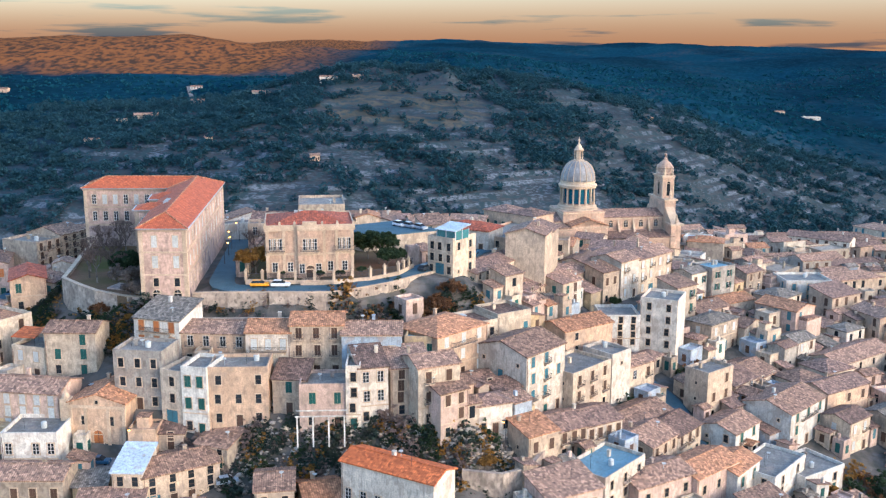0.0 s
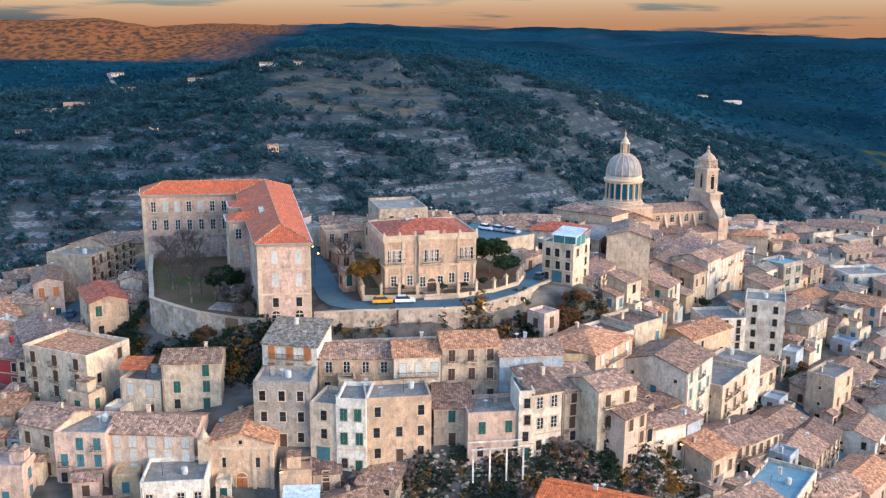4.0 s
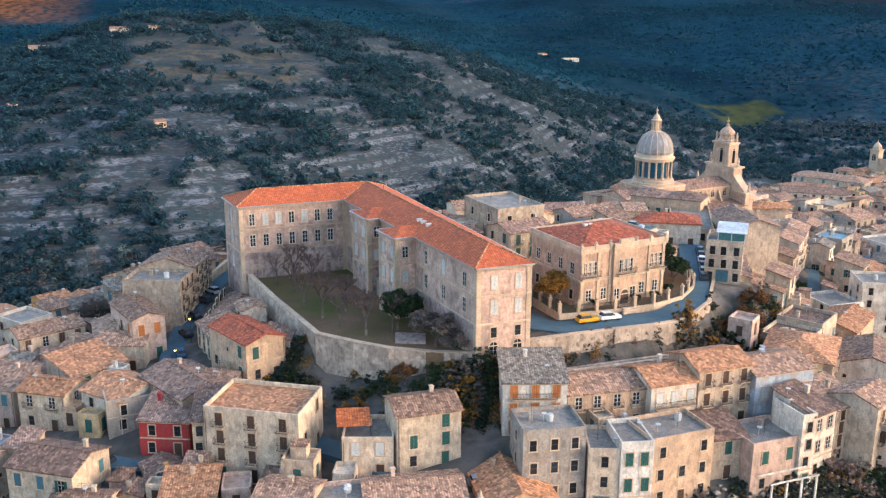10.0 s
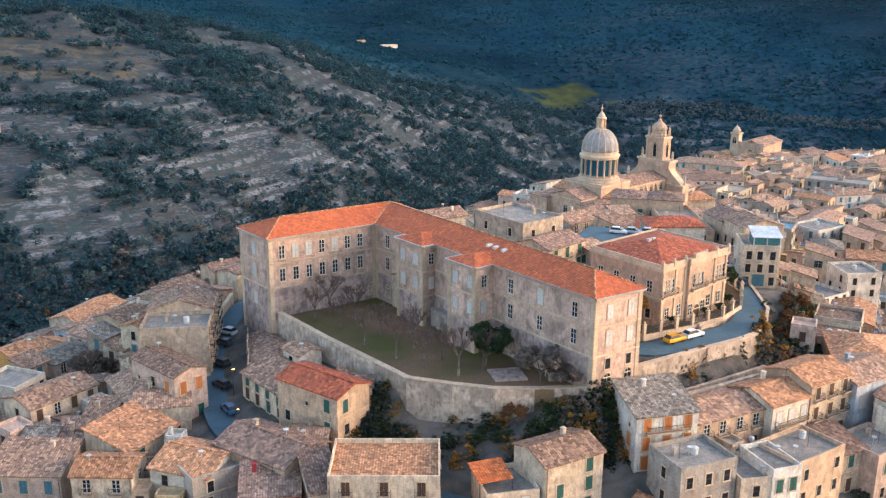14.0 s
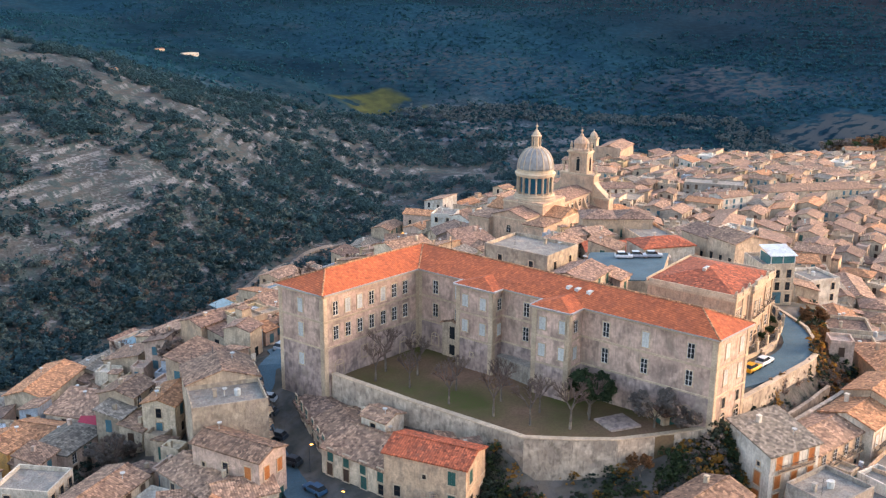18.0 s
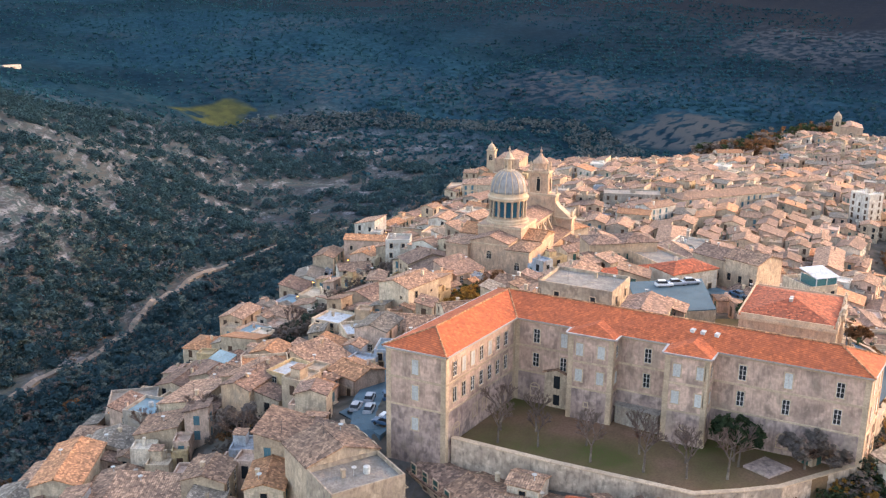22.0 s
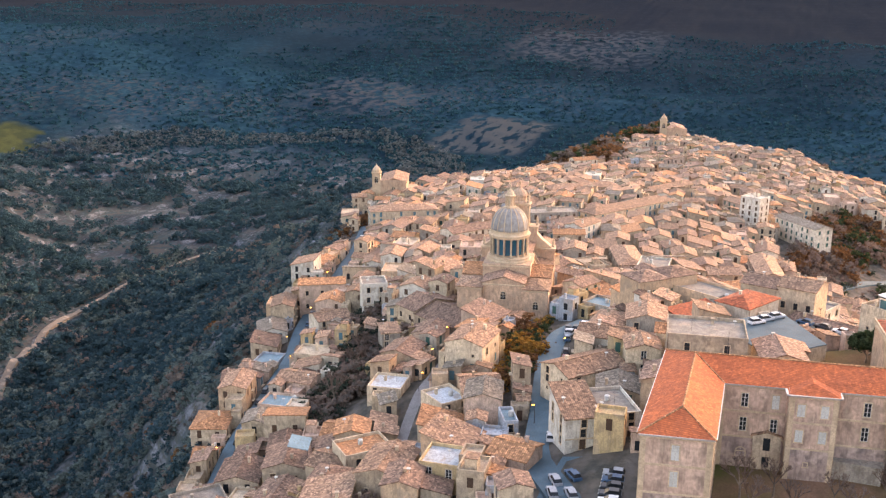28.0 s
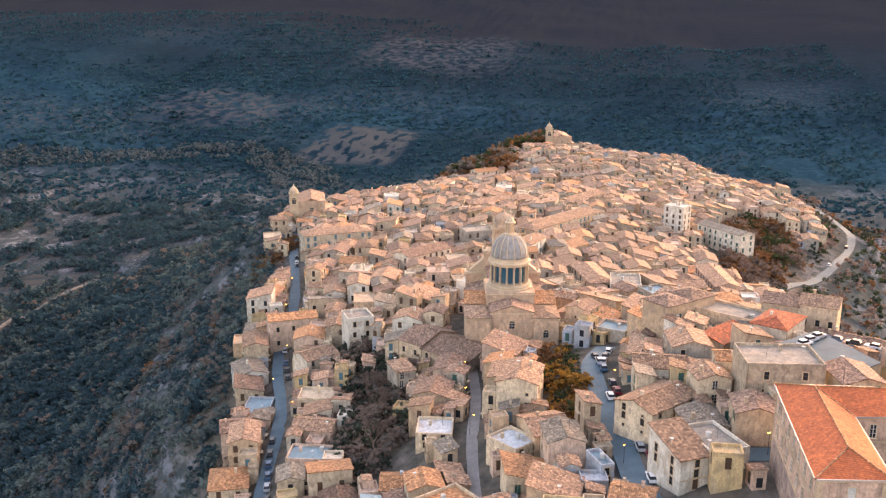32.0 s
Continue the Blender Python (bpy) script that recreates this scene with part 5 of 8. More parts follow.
    for sg in (-1, 1):
        s = Shape()
        s.hexa([(29.3, sg * 6.4 - 0.4, -8), (32.4, sg * 6.4 - 0.4, -8), (32.4, sg * 11.5 + 0.4, -8), (29.3, sg * 11.5 + 0.4, -8), (29.3, sg * 6.4 - 0.4, -2.5), (32.4, sg * 6.4 - 0.4, -2.5), (32.4, sg * 7.2 + 0.4, -4.5), (29.3, sg * 7.2 + 0.4, -4.5)] if sg > 0 else
               [(29.3, -11.9, -8), (32.4, -11.9, -8), (32.4, -6.0, -8), (29.3, -6.0, -8), (29.3, -7.6, -4.5), (32.4, -7.6, -4.5), (32.4, -6.0, -2.5), (29.3, -6.0, -2.5)])
        part("volute", s, M_TRIM, top)
        for x, y, z in ((29.9, 3.1, 7.3), (32.7, 3.1, 7.3), (31, 6.2, -0.4), (31, 11.8, -7.9)):
            s = Shape()
            s.lathe(x, sg * y, [(0.5, z), (0.5, z + 0.8), (0.32, z + 0.95), (0.45, z + 1.7), (0.3, z + 2.3), (0.34, z + 2.6), (0.08, z + 3.2)], 8)
            part("pinnacle", s, M_TRIM, top)
        for x in (29.3, 33.1):
            s = Shape()
            s.lathe(x, sg * 3.3, [(0.4, -0.4), (0.34, 0), (0.32, 6.0), (0.45, 6.6)], 8)
            part("column", s, M_TRIM, top)
    put("belfry", top, (29.4, 3.6), (29.4, -3.6), 3.6, 0.4), put("belfry", top, (29.4, -3.6), (33.2, -3.6), 1.9, 0.4)
    s = Shape()
    s.lathe(31.3, 0, [(3.0, 7.3), (2.9, 7.8), (2.55, 8.2), (2.5, 9.4), (2.75, 9.7), (2.6, 10.3), (1.9, 11.3), (1.1, 11.9), (0.7, 12.3), (0.55, 12.9), (0.22, 13.2), (0.2, 13.6), (0.45, 13.9), (0.4, 14.3), (0.06, 14.6), (0.04, 15.4)], 12)
    part("tower_cap", s, M_ASHLAR, top)
    return top


M_DOMEGLASS = mat("dark_blue_glass", (0.016, 0.105, 0.150), (0.012, 0.08, 0.12), stain=0.1, bump=0.0, rough=0.15)
church()

# ---- roads, walls and gardens ----
M_TRACK = mat("dirt_track", (0.165, 0.145, 0.125), (0.115, 0.10, 0.085), scale=0.05, stain=0.5, bump=0.3)
ROAD_PTS = []


def smooth_line(pts, step=3.0):
    """A curve through the points, sampled every few metres."""
    P = [Vector((*p, 0)) for p in pts]
    P = [P[0] * 2 - P[1], *P, P[-1] * 2 - P[-2]]
    out = []
    for i in range(1, len(P) - 2):
        n = max(1, int((P[i + 1] - P[i]).length / step))
        for k in range(n):
            t = k / n
            a, b, c, d = P[i - 1], P[i], P[i + 1], P[i + 2]
            out.append(0.5 * ((2 * b) + (c - a) * t + (2 * a - 5 * b + 4 * c - d) * t * t + (3 * b - a - 3 * c + d) * t ** 3))
    out.append(P[-2])
    return out


def road(name, pts, width, material, label, lift=0.18, kerb=0.0):
    line = smooth_line(pts)
    s = Shape()
    rows = []
    for i, p in enumerate(line):
        d = (line[min(i + 1, len(line) - 1)] - line[max(i - 1, 0)]).normalized()
        nrm = Vector((-d.y, d.x, 0))
        zc = gz(p.x, p.y)
        row = []
        for k in (-0.5, -0.25, 0, 0.25, 0.5):
            q = p + nrm * width * k
            row.append((q.x, q.y, 0.35 * gz(q.x, q.y) + 0.65 * zc + lift))
        rows.append(row)
        ROAD_PTS.append((p.x, p.y, width))
    for a, b in zip(rows, rows[1:]):
        for k in range(4):
            s.face([a[k + 1], a[k], b[k], b[k + 1]])
        s.face([a[0], (a[0][0], a[0][1], a[0][2] - 1.5), (b[0][0], b[0][1], b[0][2] - 1.5), b[0]])
        s.face([b[4], (b[4][0], b[4][1], b[4][2] - 1.5), (a[4][0], a[4][1], a[4][2] - 1.5), a[4]])
    ob = new(name, s.mesh(name, material))
    return tagged(ob, label, "road", kind="structure")


def wall_line(name, pts, tops, thick, depth, material, label, cap=0.0):
    """A free-standing or retaining wall along a line of points."""
    top = tagged(new(name), label, "wall", kind="structure")
    P = [Vector((*p, 0)) for p in pts]
    for i in range(len(P) - 1):
        d = (P[i + 1] - P[i]).normalized()
        n = Vector((-d.y, d.x, 0)) * thick / 2
        a, b = P[i] - d * 0.15, P[i + 1] + d * 0.15
        za, zb = tops[i], tops[i + 1]
        s = Shape()
        s.hexa([(*(a - n).xy, za - depth), (*(b - n).xy, zb - depth), (*(b + n).xy, zb - depth), (*(a + n).xy, za - depth), (*(a - n).xy, za), (*(b - n).xy, zb), (*(b + n).xy, zb), (*(a + n).xy, za)])
        part("wall_length", s, material, top)
        if cap:
            s = Shape()
            n = n * 1.25
            s.hexa([(*(a - n).xy, za), (*(b - n).xy, zb), (*(b + n).xy, zb), (*(a + n).xy, za), (*(a - n).xy, za + cap), (*(b - n).xy, zb + cap), (*(b + n).xy, zb + cap), (*(a + n).xy, za + cap)])
            part("coping", s, M_TRIM, top)
    return top


road("road_palace", [(-56.5, 268), (-53.0, 240), (-49.6, 214), (-47.8, 203), (-44.5, 197.6), (-36, 196.6), (-28, 196.5), (-21, 198.2), (-14.2, 203.4), (-8.2, 211.5), (-1.8, 222), (4.6, 233), (10.6, 243.5)], 5.4, M_ASPHALT, "blue-grey asphalt road bending round the palace garden")
road("road_west", [(-84, 270), (-92, 264), (-97.5, 259), (-102, 251.5), (-105.5, 241), (-108, 229.5), (-106.5, 219), (-100, 206), (-90, 197), (-84, 190), (-72, 176)], 6.4, M_ASPHALT, "narrow asphalt street below the college wall")
road("road_north", [(-84, 270), (-74, 276), (-64.8, 280), (-47.6, 283.6), (-32, 287.2), (-14.6, 291), (4, 293), (22, 290)], 8.6, M_ASPHALT, "asphalt street with a white edge line and parked cars")
road("street_north", [(-60, 362), (-30, 373), (3.4, 380.8), (25, 388), (46.9, 397.4), (78.4, 407.9), (99.9, 411.9), (151, 428.6), (204, 449), (240, 462)], 5.8, M_ASPHALT, "dark asphalt street along the northern edge of town")
road("street_middle", [(-66, 312), (-36, 319), (-2.4, 323.7), (25.7, 330)], 3.6, M_PAVE, "paved lane between tiled roofs")
road("street_stair", [(56.5, 186), (55.5, 200), (53, 212), (44, 221), (36, 230), (41, 238), (54, 252.6), (66, 268)], 4.6, M_ASPHALT, "steep asphalt street between house rows")
road("street_lower", [(24, 205), (30, 216), (36, 230)], 4.2, M_ASPHALT, "steep asphalt lane with parked cars")
road("street_low_west", [(-152, 227), (-141, 219.5), (-133, 213.5), (-126, 208), (-120, 203.5), (-115.5, 200.2), (-108.5, 197.6), (-102.5, 195.8)], 4.6, M_ASPHALT, "asphalt street below the red house with parked cars")
road("street_row", [(-88, 178.5), (-66, 174.5), (-40, 172.5), (-16, 172.6), (2, 176)], 3.2, M_PAVE, "paved lane between two rows of houses")
road("street_chapel", [(-100, 164), (-76, 163), (-60, 163.2), (-46, 160)], 3.6, M_PAVE, "paved lane before a small church")
road("road_south", [(205, 222), (232, 209), (250, 197), (288, 180), (345, 160), (385, 155), (420, 160), (450, 175)], 7.0, M_ASPHALT, "pale road curving round the southern edge of town")
TRACK_LINE = [(-140, 480), (-60, 522), (0, 556), (42, 577), (92, 602), (140, 632), (203, 663), (282, 682), (368, 693), (411, 687)]
road("track_valley", TRACK_LINE, 3.6, M_TRACK, "pale unpaved valley track through scrub", lift=1.3)
road("road_farm", [(-345, 1320), (-318, 1230), (-292, 1120), (-272, 1030), (-276, 970), (-300, 930)], 5.0, M_TRACK, "pale farm road climbing through scrub", lift=0.8)
north_lot = Shape()
north_lot.hexa([(-93, 260.5, -9), (-70, 263.5, -9), (-68.5, 275.5, -12), (-86, 276, -12), (-93, 260.5, -4.1), (-70, 263.5, -3.9), (-68.5, 275.5, -6.9), (-86, 276, -6.9)])
tagged(new("car_park_north", north_lot.mesh("car_park_north", M_ASPHALT)), "asphalt car park behind the college wing", "car park", kind="structure")
deck_base = Shape()
deck_base.prism([(-31, 242), (-19, 230.5), (0, 241), (-13, 253.5)], -6, 3.9)
tagged(new("car_park_wall", deck_base.mesh("car_park_wall", WALLS["cream"])), "plastered retaining walls under the parking deck", "wall", kind="structure")
deck = Shape()
deck.prism([(-31, 242), (-19, 230.5), (0, 241), (-13, 253.5)], 3.9, 4.1)
tagged(new("car_park_deck", deck.mesh("car_park_deck", M_ASPHALT)), "blue-grey asphalt parking deck beside the palace", "car park", kind="structure")
lawn = Shape()
lawn.prism(list(reversed([(-91.2, 246.8), (-70.9, 247.9), (-66, 220), (-61.9, 192.4), (-74.2, 200.2), (-84.4, 209.2), (-85.8, 217.2), (-88.6, 230.4)])), -9, -1.9)
tagged(new("garden_lawn", lawn.mesh("garden_lawn", M_LAWN)), "dark brown and green lawn of the walled court", "lawn", kind="structure")
slab = Shape()
slab.prism([(-72.6, 202.0), (-67.8, 200.0), (-66.4, 204.6), (-71.4, 206.4)], -2.2, -1.6)
tagged(new("court_terrace", slab.mesh("court_terrace", M_PLINTH)), "low grey stone terrace in the walled court", "terrace", kind="structure")
wall_line("wall_garden", [(-91.6, 246.6), (-88.9, 230.4), (-86.2, 217.2), (-84.7, 209.0), (-79.5, 204.2), (-74.3, 199.8), (-67.5, 196.6), (-61.6, 192.2)], [-0.9, -1.1, -1.2, -1.2, -1.5, -1.7, -2.0, -1.2], 0.8, 9, M_RUBBLE, "pale rubble-stone garden wall", 0.15)
wall_line("wall_road", [(-51.6, 193.4), (-44, 193.2), (-36, 193.2), (-28, 193.2), (-23.0, 194.0)], [-0.5, -0.25, -0.2, -0.2, -0.3], 0.8, 8, M_RUBBLE, "ochre rubble retaining wall under the palace road", 0.14)
wall_line("wall_bend", [(-23.0, 194.0), (-18.2, 196.2), (-11.4, 201.6), (-5.4, 209.8), (0.6, 218.0)], [-0.3, -0.1, -0.1, -0.4, -0.9], 0.5, 2.2, M_RUBBLE, "low rubble parapet at the outer bend of the road", 0.12)
wall_line("wall_ledge", [(-50.5, 190.2), (-42, 189.4), (-33, 189.6), (-24, 190.6)], [-5.2, -4.6, -4.6, -5.0], 0.6, 6, M_RUBBLE, "broken rubble ledge wall below the palace road")
wall_line("wall_yard", [(-50, 187.6), (-40, 187.0), (-30, 186.6), (-20, 187.2)], [-4.2, -4.0, -3.8, -4.2], 0.7, 8, M_RUBBLE, "low rubble terrace wall behind the row houses")
wall_line("wall_west_street", [(-94.0, 268), (-99.8, 261.3), (-105, 253.5)], [-3.2, -5.4, -7.6], 0.6, 6, WALLS["cream"], "plastered parapet wall beside the street", 0.12)
wall_line("wall_terrace_low", [(4, 158.5), (11, 158), (16, 161), (19, 166)], [-23.5, -24, -24, -23], 0.8, 6, M_RUBBLE, "curved rubble terrace wall on the slope")
wall_line("wall_slope", [(-4, 157.2), (-14, 157.0), (-24, 156.6)], [-24.5, -25.5, -26], 0.7, 3, M_RUBBLE, "rubble terrace wall on the overgrown slope")
palace_yard = Shape()
palace_yard.prism([(-42.0, 201.8), (-31.5, 201.4), (-23.3, 202.0), (-15.8, 204.8), (-10, 210), (-7, 220), (-14, 231), (-30, 242), (-44.5, 238)], -5, 0.45)
tagged(new("palace_garden", palace_yard.mesh("palace_garden", M_LAWN)), "shrub garden round the palace", "garden", kind="structure")


def palace_fence():
    """Low wall with stone pillars and iron railings, bay by bay."""
    pts = [(-44.6, 238), (-43.6, 220), (-42.3, 201.6), (-31.5, 201.1), (-23.3, 201.7), (-15.6, 204.5), (-9.7, 209.9), (-6.6, 218)]
    top = thing("garden_fence", Matrix.Identity(4), "stone pillar fence with iron railings on a pale low wall", "fence")
    for (ax, ay), (bx, by) in zip(pts, pts[1:]):
        ln = math.hypot(bx - ax, by - ay)
        n = max(1, round(ln / 3.4))
        m = Matrix.Translation((ax, ay, 0)) @ Matrix.Rotation(math.atan2(by - ay, bx - ax), 4, "Z")
        s = Shape()
        s.box(0, -0.2, -3, ln, 0.2, 0.42)
        part("low_wall", s, M_TRIM, top, at=m)
        for i in range(n):
            x = ln * i / n
            s = Shape()
            s.box(x - 0.28, -0.28, 0.3, x + 0.28, 0.28, 2.2)
            s.box(x - 0.36, -0.36, 2.2, x + 0.36, 0.36, 2.4)
            s.lathe(x, 0, [(0.16, 2.4), (0.26, 2.65), (0.08, 2.9)], 8)
            part("pillar", s, M_TRIM, top, at=m)
            s = Shape()
            x1 = ln * (i + 1) / n
            for z in (0.6, 1.75):
                s.box(x + 0.28, -0.03, z, x1 - 0.28, 0.03, z + 0.06)
            for k in range(int((x1 - x - 0.6) / 0.16)):
                xx = x + 0.36 + k * 0.16
                s.box(xx, -0.015, 0.42, xx + 0.045, 0.015, 1.95)
            part("railing", s, M_IRON, top, at=m)


palace_fence()

# ---- the houses seen best, row by row ----
house(-54.6, 185.0, -16, 10.1, 9, -2.6, roof='shed', rm='grey', wall='bright', floors=3, cols=3, win='orange', bal='long', side='l')
house(-43.7, 183.4, -5, 13.3, 9, -4.9, roof='gable', rm='old', wall='peach', floors=2, cols=4, win='glass', bal='all')
house(-33.3, 181.2, -0, 8.6, 9, -4.0, roof='gable', rm='terra', wall='white', floors=2, cols=3, win='pale', bal='long')
house(-24.1, 181.3, 2, 10.2, 9, -2.5, roof='gable', rm='terra', wall='sand', floors=3, cols=3, win='brown', bal='all')
house(-13.4, 180.2, 1, 11.4, 9, -4.0, roof='gable', rm='old', wall='blue', floors=2, cols=3, win='pale')
house(0.1, 188.8, 46, 14.7, 12, -5.8, roof='hip', rm='terra', wall='peach', floors=3, cols=3, win='pale', bal='long', side='l')
house(-3.5, 185.2, -6, 6.5, 9, -6.4, roof='flat', rm='tealflat', wall='ochre', floors=2, cols=2, win='green')
house(-73.0, 184.7, -1, 10.1, 8, -5.4, roof='gable', rm='old', wall='cream', floors=3, cols=2, win='green', side='r')
house(-81.1, 186.4, -17, 7.8, 8, -9.4, roof='flat', rm='flat', wall='cream', floors=2, cols=2, win='pale')
house(-56.2, 174.9, -8, 9.6, 8, -6.3, roof='flat', rm='flat', wall='grey', floors=3, cols=3, win='dark', side='lr')
house(-48.5, 172.1, -20, 4.7, 8, -9.3, roof='flat', rm='flat', wall='cream', floors=3, cols=1, win='dark')
house(-44.5, 170.7, -11, 5.0, 8, -8.1, roof='flat', rm='flat', wall='bright', floors=3, cols=2, win='green')
house(-37.5, 171.2, 3, 10.9, 8, -8.2, roof='flat', rm='flat', wall='peach', floors=3, cols=3, win='dark')
house(-27.9, 172.2, -4, 6.3, 7, -10.6, roof='shed', rm='brown', wall='sand', floors=2, cols=1, win='green')
house(-21.5, 169.9, 3, 9.2, 8, -10.9, roof='flat', rm='flat', wall='pink', floors=2, cols=2, win='green')
house(-16.1, 169.1, 2, 2.7, 7, -7.3, roof='flat', rm='flat', wall='white', floors=4, cols=1, win='dark')
house(-13.4, 170.4, 16, 5.5, 8, -7.4, roof='shed', rm='brown', wall='white', floors=3, cols=2, win='glass', bal='long')
house(-6.5, 172.9, 15, 7.9, 8, -8.2, roof='shed', rm='old', wall='sand', floors=4, cols=2, win='brown')
house(-1.9, 169.9, 24, 8.3, 8, -6.9, roof='gable', rm='old', wall='cream', floors=3, cols=2, win='brown', bal='some')
house(0.5, 166.9, 35, 6.1, 7, -11.0, roof='shed', rm='old', wall='pink', floors=3, cols=2, win='brown', side='l')
house(9.0, 171.3, 22, 7.2, 6, -15.2, roof='hip', rm='brown', wall='white', floors=1, cols=3, win='dark')
house(4.8, 180.9, 33, 10.8, 7, -14.7, roof='gable', rm='brown', wall='white', floors=2, cols=3, win='dark')
house(16.4, 188.9, 48, 13.1, 13, -9.7, roof='gable', rm='old', wall='white', floors=4, cols=3, win='blue', bal='some', side='l')
house(28.4, 195.8, 46, 13.7, 10, -16.3, roof='flat', rm='flat', wall='cream', floors=3, cols=3, win='brown', bal='some', side='l')
house(31.2, 213.7, 35, 14.9, 9, -12.4, roof='gable', rm='terra', wall='peach', floors=3, cols=2, win='dark', side='l')
house(55.6, 232.0, -25, 9.2, 10, -10.9, roof='flat', rm='flat', wall='white', floors=5, cols=2, win='dark', side='l')
house(44.3, 233.1, 1, 9.8, 10, -15.3, roof='flat', rm='flat', wall='bright', floors=4, cols=3, win='dark', side='l')
house(22.4, 178.6, 31, 9.0, 10, -22.6, roof='gable', rm='brown', wall='cream', floors=2, cols=4, win='brown', bal='some', side='l')
house(30.1, 183.3, 31, 9.0, 10, -23.0, roof='gable', rm='brown', wall='white', floors=2, cols=4, win='brown', bal='some', side='l')
house(41.5, 185.5, 48, 10.2, 11, -27.9, roof='gable', rm='old', wall='sand', floors=2, cols=3, win='brown', bal='some', side='l')
house(48.4, 193.0, 48, 10.2, 11, -28.8, roof='gable', rm='brown', wall='cream', floors=2, cols=3, win='brown', bal='some', side='l')
house(41.2, 194.9, 42, 16.8, 9, -27.2, roof='gable', rm='old', wall='sand', floors=2, cols=3, win='dark', side='l')
house(31.0, 168.3, 49, 14.3, 9, -26.4, roof='flat', rm='tealflat', wall='white', floors=3, cols=3, win='dark', side='l', bal='some')
house(40.5, 171.5, 31, 14.3, 9, -30.0, roof='gable', rm='old', wall='pink', floors=2, cols=3, win='dark', side='l')
house(51.7, 178.0, 40, 14.1, 9, -30.8, roof='gable', rm='terra', wall='pink', floors=2, cols=3, win='dark', side='l')
house(58.9, 181.6, 49, 10.6, 8, -32.2, roof='gable', rm='terra', wall='bright', floors=2, cols=2, win='green', side='l')
house(68.9, 223.2, 42, 10.2, 13, -28.4, roof='gable', rm='brown', wall='cream', floors=2, cols=2, win='glass', bal='all', side='l')
house(76.4, 230.1, 42, 10.2, 13, -29.2, roof='gable', rm='old', wall='cream', floors=2, cols=2, win='glass', bal='all', side='l')
house(63.7, 199.1, 46, 11.1, 9, -30.9, roof='gable', rm='old', wall='bright', floors=2, cols=2, win='green', side='l', bal='some')
house(79.6, 210.1, 44, 16.7, 12, -29.5, roof='gable', rm='old', wall='bright', floors=3, cols=3, win='green', side='l', bal='long')
house(68.8, 186.7, 48, 15.4, 9, -34.6, roof='flat', rm='flat', wall='bright', floors=3, cols=2, win='dark', side='l')
house(78.3, 191.7, 32, 13.0, 10, -37.4, roof='flat', rm='flat', wall='bright', floors=2, cols=2, win='dark')
house(89.1, 226.3, 30, 9.8, 9, -29.7, roof='hip', rm='old', wall='cream', floors=2, cols=2, win='dark')
house(97.6, 231.2, 30, 9.8, 9, -28.6, roof='hip', rm='brown', wall='cream', floors=2, cols=2, win='dark')
house(96.2, 222.9, 31, 15.7, 9, -30.2, roof='gable', rm='brown', wall='peach', floors=2, cols=3, win='brown')
house(108.6, 243.2, 36, 24.1, 10, -28.9, roof='gable', rm='old', wall='cream', floors=2, cols=4, win='dark', side='l')
house(111.2, 287.0, 2, 14.2, 11, -19.3, roof='flat', rm='flat', wall='bright', floors=3, cols=3, win='blue', bal='all', side='l')
house(10.2, 251.9, 33, 11.4, 9, 0.2, roof='gable', rm='grey', wall='grey', floors=3, cols=2, win='dark')
house(19.0, 257.0, 60, 26.5, 10, 1.1, roof='flat', rm='flat', wall='peach', floors=4, cols=6, win='brown', bal='some', side='l')
house(7.0, 222.8, 59, 11.1, 9, -1.6, roof='gable', rm='brown', wall='cream', floors=2, cols=3, win='dark', bal='some')
house(12.7, 232.4, 59, 11.1, 9, -1.9, roof='gable', rm='brown', wall='cream', floors=2, cols=3, win='dark', bal='some')
house(8.9, 221.3, 52, 8.9, 9, -5.8, roof='gable', rm='brown', wall='white', floors=2, cols=2, win='blue', bal='some', side='l')
house(14.4, 228.3, 52, 8.9, 9, -6.1, roof='gable', rm='old', wall='white', floors=2, cols=2, win='blue', bal='some', side='l')
house(19.1, 228.5, 63, 10.0, 9, -7.7, roof='gable', rm='brown', wall='sand', floors=3, cols=2, win='brown', bal='some', side='l')
house(23.6, 237.4, 63, 10.0, 9, -8.2, roof='gable', rm='old', wall='sand', floors=3, cols=2, win='brown', bal='some', side='l')
house(28.2, 246.4, 63, 10.0, 9, -7.9, roof='gable', rm='brown', wall='cream', floors=3, cols=2, win='brown', bal='some', side='l')
house(5.9, 199.2, 33, 9.0, 9, -7.6, roof='flat', rm='brown', wall='cream', floors=2, cols=3, win='blue', bal='some', side='l')
house(13.5, 204.2, 33, 9.0, 9, -6.7, roof='flat', rm='brown', wall='cream', floors=2, cols=3, win='blue', bal='some', side='l')
house(32.9, 252.5, 57, 11.4, 10, -9.4, roof='gable', rm='old', wall='cream', floors=3, cols=2, win='pale', bal='some', side='l')
house(39.1, 262.1, 57, 11.4, 10, -8.4, roof='gable', rm='old', wall='cream', floors=3, cols=2, win='pale', bal='some', side='l')
house(45.3, 271.7, 57, 11.4, 10, -9.1, roof='gable', rm='brown', wall='peach', floors=3, cols=2, win='pale', bal='some', side='l')
house(48.0, 258.6, 46, 8.7, 10, -6.9, roof='gable', rm='old', wall='white', floors=3, cols=2, win='pale', bal='some', side='l')
house(54.0, 264.9, 46, 8.7, 10, -7.6, roof='gable', rm='brown', wall='cream', floors=3, cols=2, win='pale', bal='some', side='l')
house(60.1, 271.2, 46, 8.7, 10, -7.6, roof='gable', rm='old', wall='sand', floors=3, cols=2, win='pale', bal='some', side='l')
